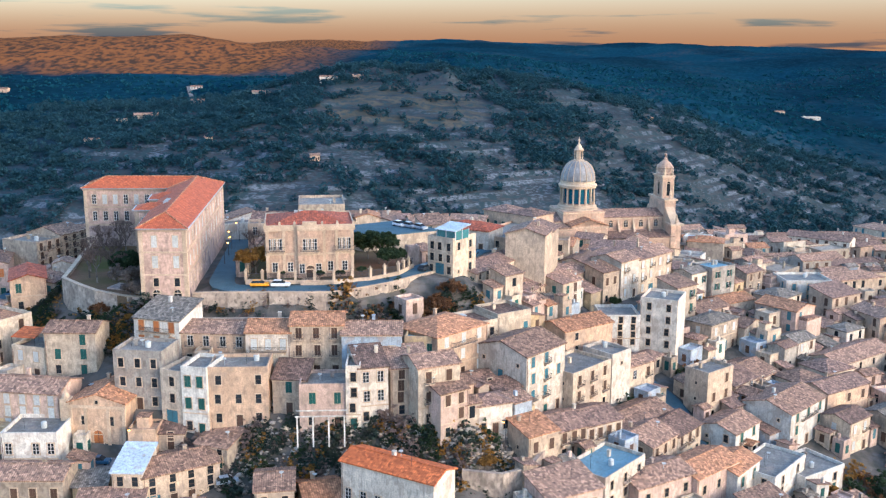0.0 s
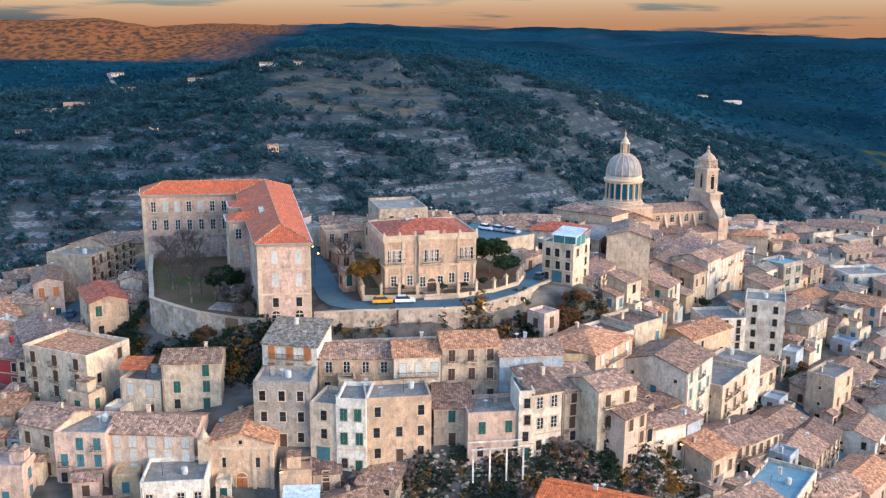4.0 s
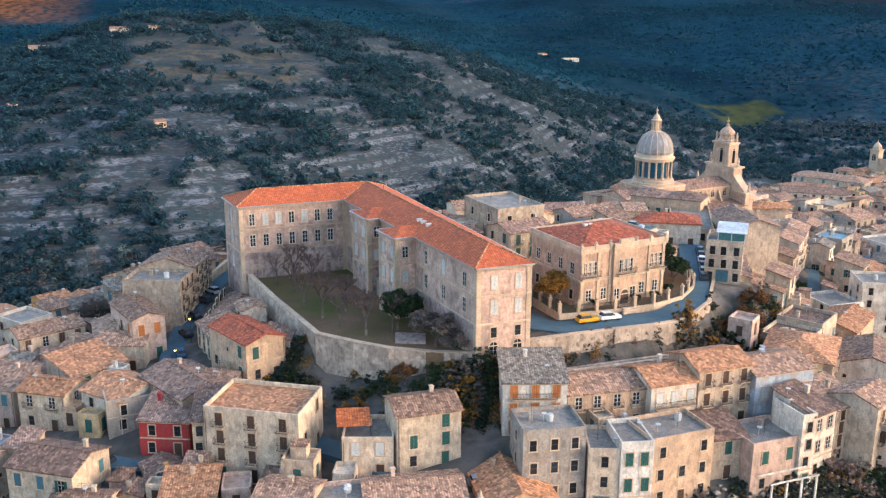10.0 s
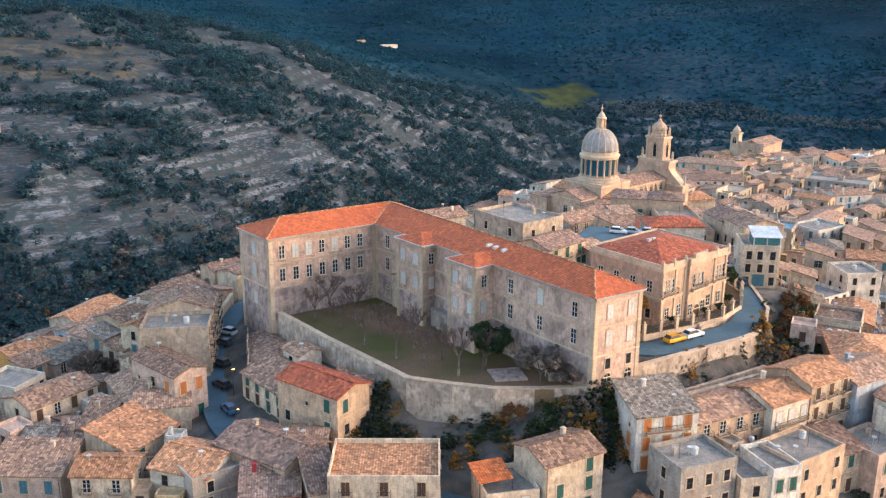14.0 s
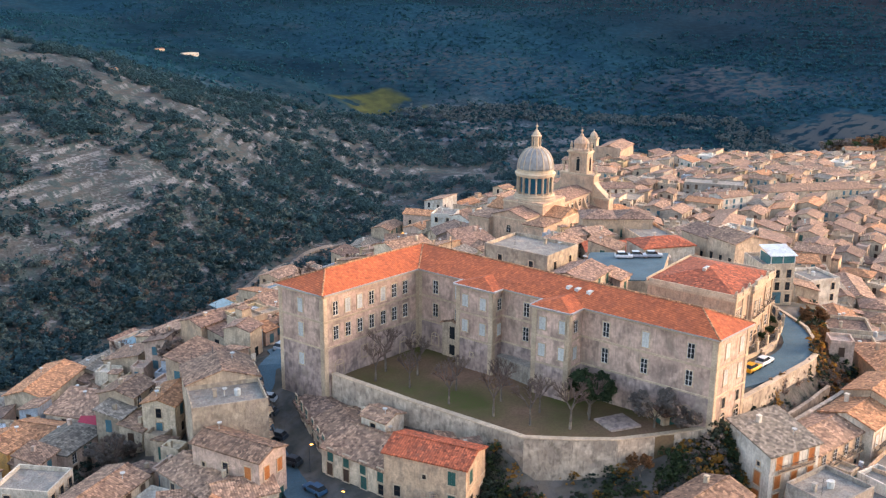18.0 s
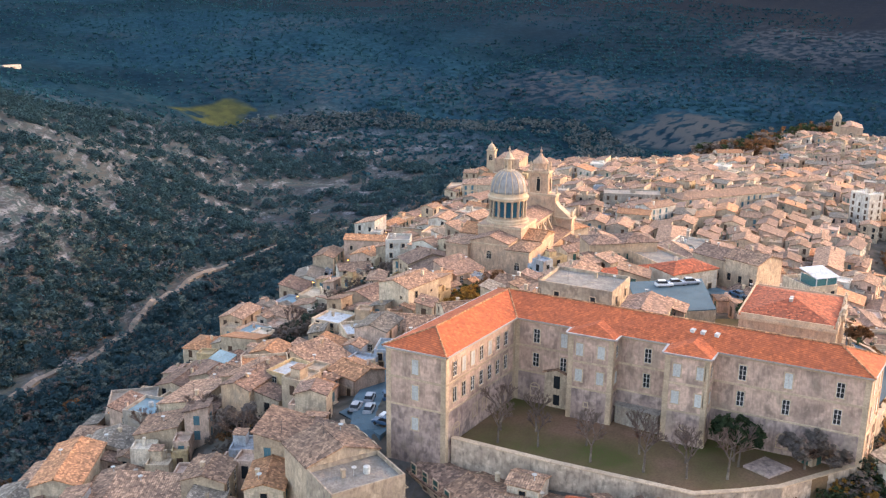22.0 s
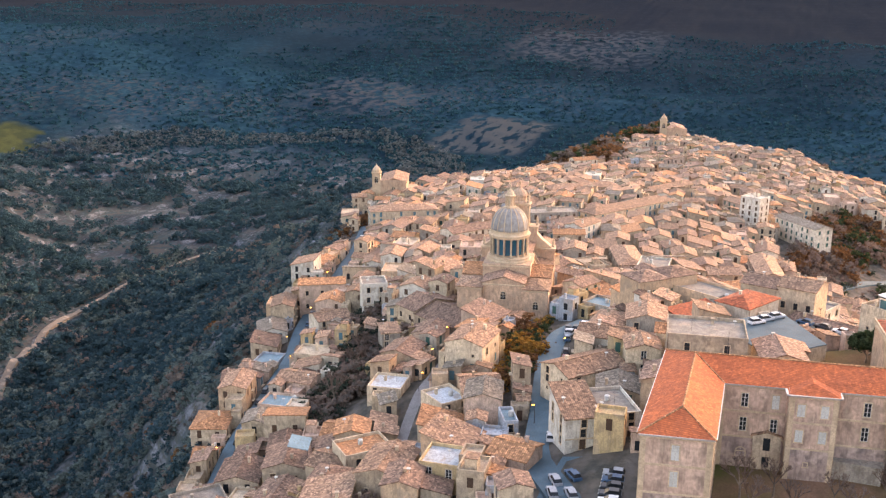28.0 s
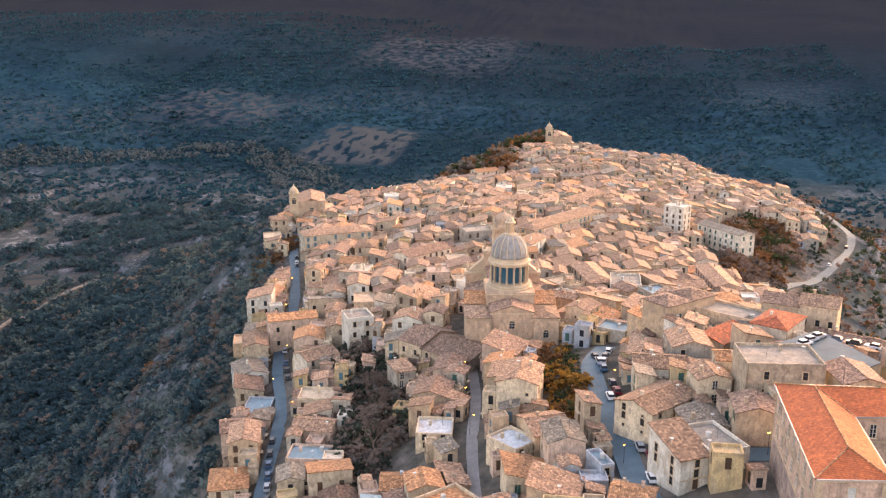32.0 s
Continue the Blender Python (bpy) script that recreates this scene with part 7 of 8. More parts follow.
def row_angle(x, y):
    """The run of the streets: along the ridge, turning with the slope."""
    e = 7.0
    gx_, gy_ = gz(x + e, y) - gz(x - e, y), gz(x, y + e) - gz(x, y - e)
    base = math.degrees(math.atan2(-gx_, gy_)) if math.hypot(gx_, gy_) > 1.5 else 8.0
    base = (base + 90) % 180 - 90
    return max(-40, min(40, base)) * (0.75 if x < 120 else 0.35) + 6 + 10 * math.sin(x * 0.021 + 1.3) * math.cos(y * 0.027)


# larger buildings of the far quarters: palazzi, a school and a tall white block
for args in ((246, 322, -32, 58, 13, -29, "hip", "old", "cream", 3), (206, 352, -62, 26, 11, -26, "flat", "flat", "grey", 2), (183, 330, -18, 16, 9, -24.5, "gable", "old", "bright", 2), (273, 262, -28, 9, 11, -25.5, "flat", "flat", "bright", 5),
             (318, 362, -53, 44, 12, -36, "hip", "old", "sand", 2), (206, 428, -58, 34, 12, -31, "hip", "old", "cream", 3), (262, 238, 40, 30, 10, -34, "gable", "grey", "white", 3), (300, 268, 45, 26, 9, -35, "gable", "old", "pink", 3), (340, 316, -30, 36, 11, -37, "gable", "old", "cream", 2),
             (410, 330, -20, 30, 12, -44, "hip", "terra", "white", 2), (452, 392, -50, 18, 10, -44, "gable", "terra", "white", 2), (150, 372, -35, 24, 10, -23, "gable", "brown", "white", 2), (128, 300, 20, 28, 10, -22, "hip", "old", "sand", 2), (160, 250, 12, 30, 10, -30, "gable", "old", "pink", 3)):
    far_house(*args, rt)

made = 0
for k in range(44000):
    x, y = (rt.uniform(-165, 640) if k % 2 else rt.uniform(-165, 150)), rt.uniform(146, 490)
    fl, rk, rmk = rt.choice([1, 2, 2, 2, 3]), rt.choice(["gable", "gable", "gable", "gable", "hip", "shed", "shed", "flat"]), rt.choice(["old", "old", "old", "brown", "brown", "grey", "terra"])
    wk, jit, u = rt.choice(["cream", "sand", "white", "stone", "grey", "pink", "sand", "cream", "peach", "cream", "pink", "sand", "bright"]), rt.uniform(-6, 6), rt.random()
    stage = 0 if k < 4500 else (1 if k < 13000 else (2 if k < 27000 else 3))
    w, d = ((rt.uniform(8.5, 14), rt.uniform(7.5, 10)), (rt.uniform(6.5, 9.5), rt.uniform(6, 8)), (rt.uniform(3.6, 6.2), rt.uniform(3.6, 5.8)), (rt.uniform(2.4, 4.2), rt.uniform(2.4, 4.0)))[stage]
    if not inside(x, y, TOWN) or inside(x, y, HOLLOW):
        continue
    rot = row_angle(x, y) + jit + (90 if u < 0.18 else 0)
    if overlaps(x, y, rot, w, d, (-0.25, -0.4, -0.7, -0.8)[stage]):
        continue
    if y > 300 and u > 0.4:
        rot += 180
    z = gz(x, y)
    if x > 150:
        fl = min(fl, 2)
    if stage > 1:
        fl = 1 if u < 0.5 or stage == 3 else 2
    rm = rt.choice(["flat", "flat", "flat", "tealflat", "whiteflat"]) if rk == "flat" else rmk
    if stage > 1:
        wk = rt.choice([wk, wk, wk, wk, wk, wk, "blue", "pink", "ochre"])
        rk, rm = rt.choice([(rk, rm), (rk, rm), ("flat", "flat"), ("shed", "old"), ("shed", "brown"), ("flat", "tealflat")])
    ez = z + fl * 3.0 + rt.uniform(-0.2, 1.6)
    if x < 95 and y < 345 and made < 235 and stage < 2:
        made += 1
        house(x, y, rot, w, d, ez, rk, rm, wk, fl, max(2, int(w / 3.2)), "mix", bal="some" if u < 0.5 else "", side="rl" if u < 0.8 else "rlb")
    else:
        far_house(x, y, rot, w, d, ez, rk, rm, wk, fl, rt)


def weathered(name, src, spread=0.2):
    """An island-varied copy of a surface, for joined houses."""
    c = src.copy()
    c.name = name
    nt = c.node_tree
    g = nt.nodes.new("ShaderNodeNewGeometry")
    for lk in list(nt.links):
        if lk.from_node.type == "OBJECT_INFO" and lk.to_node.type == "MAP_RANGE":
            to = lk.to_socket
            nt.links.remove(lk)
            nt.links.new(g.outputs["Random Per Island"], to)
            break
    return c


far_ob = new("far_quarter_houses", FAR.mesh("far_quarter_houses", [weathered("joined_" + k, WALLS[k]) for k in FAR_MATS] + [weathered("joined_roof_" + k, ROOFS[k]) for k in FAR_ROOFS] + [M_GLASS, M_BROWN, M_GREEN, M_BSHUT]))
tagged(far_ob, "dense quarters of tiled stone houses", "houses", kind="stuff")

# ---- far landmarks ----


def small_church(x, y, z, rot, label, tower=11.0, size=1.0):
    top = thing("church", Matrix.Translation((x, y, z)) @ Matrix.Rotation(radians(rot), 4, "Z") @ Matrix.Scale(size, 4), label, "church")
    s = Shape()
    s.box(-5, -8, -8, 5, 10, 7)
    s.prism([(-5, -8.6), (5, -8.6), (5, -8), (-5, -8)], -8, [8, 8, 8, 8])
    part("nave", s, M_ASHLAR, top)
    part("roof", roof_shape(18, 10, 7, "gable")[0], ROOFS["old"], top, at=Matrix.Translation((0, 1, 0)) @ Matrix.Rotation(radians(90), 4, "Z"))
    s = Shape()
    s.box(-8.2, -8.4, -8, -5, -5.2, tower)
    s.box(-8.5, -8.7, tower - 0.4, -4.7, -4.9, tower)
    s.lathe(-6.6, -6.8, [(1.7, tower), (1.6, tower + 1), (0.9, tower + 2), (0.2, tower + 2.6), (0.05, tower + 3.4)], 8)
    part("bell_tower", s, M_TRIM, top)
    s = Shape()
    s.box(5, -6, -8, 8.5, 9, 3)
    part("aisle", s, M_ASHLAR, top)
    put("arch", top, (-5, -8.6), (5, -8.6), 5, 3)
    put("archdoor", top, (-5, -8.6), (5, -8.6), 5, -3)
    put("arch", top, (-8.2, -8.4), (-5, -8.4), 1.6, tower - 4)
    put("arch", top, (-8.2, -5.2), (-8.2, -8.4), 1.6, tower - 4)
    for k in range(4):
        put("arch", top, (-5, 10), (-5, -8), 3 + k * 4, 2.5)


small_church(286, 468, -44, -70, "limestone church with a bell tower on the town's northern rim", 11, 1.5)
small_church(630, 352, -55, -75, "pale church among trees at the town's far end", 12, 1.7)
small_church(500, 322, -50, -70, "small white church with a slim belfry", 14, 0.8)

# ---- cars ----
CAR_PAINT = {k: mat("car_paint_" + k, c, tuple(v * 0.9 for v in c), stain=0.05, bump=0.0, rough=0.3, spread=0.05) for k, c in
             {"yellow": (0.75, 0.33, 0.02), "white": (0.72, 0.72, 0.72), "silver": (0.35, 0.38, 0.41), "dark": (0.03, 0.04, 0.05), "blue": (0.03, 0.10, 0.18), "red": (0.22, 0.02, 0.03)}.items()}
M_TYRE = mat("tyre_rubber", (0.02, 0.02, 0.02), stain=0.1, bump=0.0)
M_LAMP_W = mat("car_lamp", (0.6, 0.6, 0.55), stain=0.0, bump=0.0, rough=0.2)


def car_template(paint):
    top = thing("car", Matrix.Translation((0, 0, -400)), f"{paint} hatchback car parked at the roadside", "car", "parked cars")
    s = Shape()
    s.hexa([(-2.0, -0.82, 0.28), (2.0, -0.82, 0.28), (2.0, 0.82, 0.28), (-2.0, 0.82, 0.28), (-1.98, -0.84, 0.62), (1.98, -0.84, 0.62), (1.98, 0.84, 0.62), (-1.98, 0.84, 0.62)])
    s.hexa([(-1.98, -0.84, 0.62), (1.98, -0.84, 0.62), (1.98, 0.84, 0.62), (-1.98, 0.84, 0.62), (-1.9, -0.76, 0.92), (1.85, -0.72, 0.82), (1.85, 0.72, 0.82), (-1.9, 0.76, 0.92)])
    part("body", s, CAR_PAINT[paint], top)
    s = Shape()
    s.hexa([(-1.85, -0.74, 0.9), (0.95, -0.74, 0.88), (0.95, 0.74, 0.88), (-1.85, 0.74, 0.9), (-1.45, -0.6, 1.40), (0.2, -0.6, 1.42), (0.2, 0.6, 1.42), (-1.45, 0.6, 1.40)])
    part("cabin_glass", s, M_GLASS, top)
    s = Shape()
    s.box(-1.42, -0.6, 1.40, 0.18, 0.6, 1.47)
    part("roof", s, CAR_PAINT[paint], top)
    for x in (-1.25, 1.3):
        for y in (-0.80, 0.80):
            s = Shape()
            s.tube((x, y - 0.1, 0.31), (x, y + 0.1, 0.31), 0.31, 0.31, 12)
            part("wheel", s, M_TYRE, top)
    for y in (-0.6, 0.6):
        s = Shape()
        s.box(1.9, y - 0.16, 0.6, 2.01, y + 0.16, 0.74)
        part("headlight", s, M_LAMP_W, top)
    return top


CARS = {}


def car(x, y, rot, paint, z=None):
    zz = gz(x, y) + 0.24 if z is None else z
    m = Matrix.Translation((x, y, zz)) @ Matrix.Rotation(radians(rot), 4, "Z")
    if paint not in CARS:
        CARS[paint] = car_template(paint)
        CARS[paint].matrix_basis = m
        return
    copy_thing(CARS[paint], m)


car(-38.6, 197.9, 2, "yellow", z=-0.2), car(-34.2, 198.0, 1, "white", z=-0.2)
for x, y, r, c in ((-128.4, 208.6, 140, "dark"), (-124.2, 205.2, 140, "silver"), (-121.0, 202.8, 140, "dark"), (-137.5, 215.6, 142, "dark")):
    car(x, y, r, c)
for x, y, c in ((-20.7, 289.2, "white"), (-29.4, 287.0, "blue"), (-34.6, 285.8, "dark"), (-46.8, 282.4, "silver"), (-59.5, 280.2, "white"), (14.5, 290.6, "white"), (9.0, 291.4, "dark"), (4.0, 291.6, "silver")):
    car(x, y, 12 if x < 0 else -5, c)
for i in range(13):
    x, y = -57 + i * 5.6, 279.0 + i * 1.25
    if i not in (2, 5, 6, 9):
        car(x, y, 12, ("dark", "silver", "blue", "white", "dark", "red")[i * 5 % 6])
for i in range(14):
    x, y = 40 + i * 6.2, 392.5 + i * 2.55
    if i % 5 != 3:
        car(x, y, 22, ("dark", "blue", "silver", "dark", "white")[i * 3 % 5])
for x, y, r, c in ((-79.6, 274.0, 30, "silver"), (-84.3, 273.3, 25, "silver"), (-84.5, 270.0, 28, "silver"), (-77.7, 271.3, 40, "blue"), (-89.4, 262.6, 100, "blue"), (-87.0, 263.0, 98, "white"), (-84.4, 263.4, 97, "dark"), (-81.9, 263.6, 96, "dark"), (-79.4, 263.9, 96, "blue"), (-76.8, 264.2, 95, "silver")):
    car(x, y, r, c, z=-4.0 - 0.19 * max(0, y - 262) + 0.02)
for x, y, c in ((-3.0, 381.2, "dark"), (-9.5, 379.4, "dark"), (-15.1, 377.6, "blue"), (-20.9, 375.6, "blue"), (-26.7, 373.6, "silver"), (-33, 371.4, "dark"), (180.9, 439.4, "dark"), (187, 442, "white"), (198.6, 446, "dark")):
    car(x, y, 18, c)
for x, y, r, c in ((-11.0, 245.5, -48, "white"), (-8.2, 243.6, -48, "silver"), (-5.4, 241.4, -48, "silver")):
    car(x, y, r, c, z=4.11)
for x, y, r, c in ((-98.6, 257.4, 122, "silver"), (-100.6, 254.2, 122, "dark"), (-103.2, 247.5, 112, "dark"), (-105.4, 240.2, 108, "dark"), (-107.0, 231.4, 95, "blue"), (-99.6, 208.4, 130, "dark"), (-3.8, 215.2, 60, "dark"), (-1.4, 219.2, 60, "silver"), (1.0, 223.2, 60, "dark"), (3.2, 227.0, 60, "white"), (5.6, 231.0, 60, "dark"), (7.8, 235.0, 60, "blue"),
                   (32.5, 221.5, 65, "dark"), (30.0, 215.6, 65, "blue"), (26.6, 209.6, 62, "red"), (54.8, 203, 95, "red"), (43, 239, 45, "dark"), (99.5, 277.6, 2, "white"), (104.6, 277.8, 2, "dark"), (110, 278, 2, "white"), (-66.5, 175.6, -8, "silver"), (-62, 162.6, 0, "blue"), (-38, 158.8, 20, "silver"), (288, 181, -25, "white"), (336, 163, -20, "dark")):
    car(x, y, r, c)

# ---- street lamps, lit at dusk ----
M_BULB = bpy.data.materials.new("warm_bulb")
M_BULB.use_nodes = True
M_BULB.node_tree.nodes["Principled BSDF"].inputs["Base Color"].default_value = (0.9, 0.45, 0.1, 1)
M_BULB.node_tree.nodes["Principled BSDF"].inputs["Emission Color"].default_value = (1.0, 0.42, 0.08, 1)
M_BULB.node_tree.nodes["Principled BSDF"].inputs["Emission Strength"].default_value = 3.0


def street_lamp():
    top = thing("street_lamp", Matrix.Translation((0, 0, -400)), "iron street lamp with a lit orange bulb", "street lamp", "street lamps")
    s = Shape()
    s.tube((0, 0, -1), (0, 0, 5.2), 0.09, 0.05, 8)
    part("pole", s, M_IRON, top)
    s = Shape()
    s.tube((0, 0, 5.15), (0.9, 0, 5.5), 0.04, 0.04, 6)
    part("arm", s, M_IRON, top)
    s = Shape()
    s.lathe(0.9, 0, [(0.12, 5.62), (0.34, 5.5), (0.36, 5.42)], 10)
    part("lamp_hood", s, M_IRON, top)
    s = Shape()
    s.lathe(0.9, 0, [(0.05, 5.1), (0.22, 5.2), (0.24, 5.32), (0.1, 5.42)], 10)
    part("bulb", s, M_BULB, top)
    return top


LAMP = street_lamp()
LAMP_AT = [(32, 394.6), (56, 397.6), (77, 409.8), (10, 380.2), (-29, 321.2), (-10, 325.4), (11.8, 328.6), (-55.6, 258.5), (-55, 246), (-53.6, 236), (-52.4, 226), (-16, 287.6), (-52.3, 285.6), (35.2, 169.6), (-57.5, 164.6), (-71, 164.4), (12, 166), (-99.5, 262), (-104.6, 236), (-95, 202), (-108.8, 222), (100, 414), (140, 427), (-40, 374), (-62, 364), (-84, 354), (20, 234)]
for i, (x, y) in enumerate(LAMP_AT):
    m = Matrix.Translation((x, y, gz(x, y))) @ Matrix.Rotation(i * 1.3, 4, "Z")
    if i == 0:
        LAMP.matrix_basis = m
    else:
        copy_thing(LAMP, m)

# ---- houses on the far slope ----
for x, y, r, w, d, wl_, rf in ((-116, 992, 5, 30, 10, "white", "gable"), (-86, 992, 8, 18, 8, "sand", "gable"), (-331, 1308, 12, 26, 11, "bright", "gable"), (-262, 1040, 12, 26, 11, "white", "gable"), (-290, 946, 18, 38, 14, "stone", "gable"), (-312, 940, 18, 18, 9, "stone", "flat"), (-304, 834, 10, 20, 11, "white", "gable"), (-581, 1283, 0, 26, 12, "peach", "gable"),
                               (-186, 996, 5, 30, 9, "stone", "gable"), (-191, 785, 20, 10, 7, "stone", "gable"), (-95, 715, 10, 12, 9, "peach", "gable"), (567, 1484, 0, 44, 12, "bright", "flat"), (520, 1490, 10, 24, 10, "sand", "gable"), (210, 980, 5, 12, 8, "stone", "gable")):
    house(x, y, r, w * 0.6, d * 0.8, gz(x, y) + 3.2, rf, "flat" if rf == "flat" else "old", wl_, 1, 4, "dark", detail=1, group="farmhouses on the far slope", word=" among scrub")

# ---- trees and scrub ----


def tuft(count, size, seed):
    """A ball of separate leafy sprays, with gaps between them."""
    rng = np.random.default_rng(seed)
    v = []
    for k in range(count):
        z = 1 - 2 * (k + 0.5) / count
        a = 2.399963 * k + rng.uniform(-0.4, 0.4)
        q = math.sqrt(1 - z * z)
        c = np.array((q * math.cos(a), q * math.sin(a), z)) * rng.uniform(0.45, 0.85)
        n = c / np.linalg.norm(c) + rng.normal(0, 0.45, 3)
        n /= np.linalg.norm(n)
        u = np.cross(n, rng.normal(0, 1, 3))
        u /= np.linalg.norm(u)
        w = np.cross(n, u)
        b = rng.uniform(0, 6.28)
        for m in range(3):
            e = b + m * 2.094 + rng.uniform(-0.35, 0.35)
            v.append(c + size * rng.uniform(0.7, 1.25) * (math.cos(e) * u + math.sin(e) * w))
    return np.array(v), np.arange(count * 3).reshape(-1, 3)


FINE, SPRAY, FAR_TUFT = tuft(15, 0.50, 71), tuft(11, 0.52, 72), tuft(10, 0.90, 73)


def clump_mesh(name, centres, radii, squash, materials, slots, shape, seed, rough=0.3):
    """Many leafy clumps of uneven outline in one mesh."""
    rng = np.random.default_rng(seed)
    v, f = shape
    n, nv, nf = len(centres), len(v), len(f)
    ang = rng.uniform(0, 2 * np.pi, n)
    c, s = np.cos(ang), np.sin(ang)
    P = v[None] * (1 + rng.uniform(-rough, rough, (n, nv, 1)))
    sx = rng.uniform(0.75, 1.3, (n, 1))
    x = (P[..., 0] * c[:, None] - P[..., 1] * s[:, None]) * sx
    y = (P[..., 0] * s[:, None] + P[..., 1] * c[:, None]) / sx
    P = np.stack([x, y, P[..., 2] * squash], -1) * radii[:, None, None] + centres[:, None]
    F = (f[None] + (np.arange(n) * nv)[:, None, None]).reshape(-1, 3)
    me = bpy.data.meshes.new(name)
    me.vertices.add(n * nv)
    me.vertices.foreach_set("co", P.ravel())
    me.loops.add(F.size)
    me.loops.foreach_set("vertex_index", F.ravel())
    me.polygons.add(len(F))
    me.polygons.foreach_set("loop_start", np.arange(0, F.size, 3))
    for m in materials:
        me.materials.append(m)
    me.polygons.foreach_set("material_index", np.repeat(slots, nf))
    me.update()
    return me


def scatter(name, n, x0, x1, y0, y1, keep, rmin, rmax, materials, weights, label, seed, shape=None, squash=0.8, clumps=1):
    rng = np.random.default_rng(seed)
    x, y = rng.uniform(x0, x1, n), rng.uniform(y0, y1, n)
    ok = keep(x, y)
    x, y = x[ok], y[ok]
    r = rng.uniform(rmin, rmax, len(x)) * np.where(rng.random(len(x)) < 0.12, 1.5, 1.0)
    slot = rng.choice(len(materials), len(x), p=weights)
    if clumps > 1:
        x, y, slot, r0 = np.repeat(x, clumps), np.repeat(y, clumps), np.repeat(slot, clumps), np.repeat(r, clumps)
        x, y = x + rng.normal(0, 0.55, len(x)) * r0, y + rng.normal(0, 0.55, len(x)) * r0
        lift = rng.uniform(0.1, 1.5, len(x)) * r0
        r = r0 * (rng.uniform(0.16, 0.42, len(x)) if clumps > 20 else rng.uniform(0.22, 0.48, len(x)) if clumps > 6 else rng.uniform(0.32, 0.7, len(x)))
    else:
        lift = r * 0.35
    z = height(x, y) + lift
    me = clump_mesh(name, np.stack([x, y, z], 1), r, squash, materials, slot, shape or FINE, seed + 1, 0.25)
    return tagged(new(name, me), label, "scrub", kind="stuff")


def in_town(x, y):
    px, py = np.array([p[0] for p in TOWN]), np.array([p[1] for p in TOWN])
    c = np.zeros(len(x), bool)
    j = len(px) - 1
    for i in range(len(px)):
        with np.errstate(divide="ignore", invalid="ignore"):
            hit = ((py[i] > y) != (py[j] > y)) & (x < (px[j] - px[i]) * (y - py[i]) / (py[j] - py[i]) + px[i])
        c ^= hit
        j = i
    return c


def clear_of(points, rad):
    P = np.array(points)

    def f(x, y):
        d = np.full(len(x), 1e9)
        for px, py in P:
            d = np.minimum(d, (x - px) ** 2 + (y - py) ** 2)
        return d > rad * rad
    return f


TRACK = [(p.x, p.y) for p in smooth_line(TRACK_LINE, 6)]
off_track = clear_of(TRACK, 6.5)
NEDGE = clear_of([(p[0], p[1]) for p in ROAD_PTS if p[1] > 340 and p[1] < 470], 6)


def slope_wood(x, y):
    h = base_height(x, y)
    n = value_noise(x, y, 26, 21)
    return ~in_town(x, y) & (y > 230) & (h > -126) & (y < 600 + 0.15 * x) & (n > -0.55) & off_track(x, y) & NEDGE(x, y)


def far_slope(x, y):
    n = 0.3 * value_noise(x, y, 60, 22) + 0.8 * value_noise(x * 0.5, y, 15, 23) + 0.7 * value_noise(x, y, 8, 26)
    h = base_height(x, y)
    floor = h < -95
    return (y > 520) & (((n > 0.05) & ~((x > -112) & (x < 44) & (y > 812) & (y < 962) & (n < 0.35))) | (floor & (n > -0.7) & (x < 330)) | ((((y > 800) & (x < 120)) | (x < -190)) & (n > -0.25) & ~((x > -112) & (x < 44) & (y > 812) & (y < 962)))) & off_track(x, y)


scatter("slope_wood", 15000, -330, 560, 235, 660, slope_wood, 1.6, 3.4, [M_WOODLEAF, M_BROWNWOOD, M_RUSSET, M_HILLBUSH], [0.42, 0.16, 0.01, 0.41], "dense scrub wood of bare and evergreen trees", 31, shape=SPRAY, clumps=11)
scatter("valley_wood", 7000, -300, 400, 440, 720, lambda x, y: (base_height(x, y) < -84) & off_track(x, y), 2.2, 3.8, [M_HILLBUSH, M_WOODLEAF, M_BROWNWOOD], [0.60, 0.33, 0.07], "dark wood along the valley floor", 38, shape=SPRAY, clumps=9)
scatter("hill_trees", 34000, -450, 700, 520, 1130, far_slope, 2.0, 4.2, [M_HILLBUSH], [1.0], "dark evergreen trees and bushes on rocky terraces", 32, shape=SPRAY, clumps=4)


def open_field(x, y):
    thin = value_noise(x, y, 16, 27) < 0.35
    return (thin & (x > 1090) & (x < 1300) & (y > 840) & (y < 1030)) | (thin & (x > 1600) & (x < 1930) & (y > 540) & (y < 840)) | ((x > 636) & (x < 772) & (y > 1136) & (y < 1254)) | ((x > 955) & (x < 1195) & (y > 588) & (y < 748)) | ((x < -120) & (y > 1400))


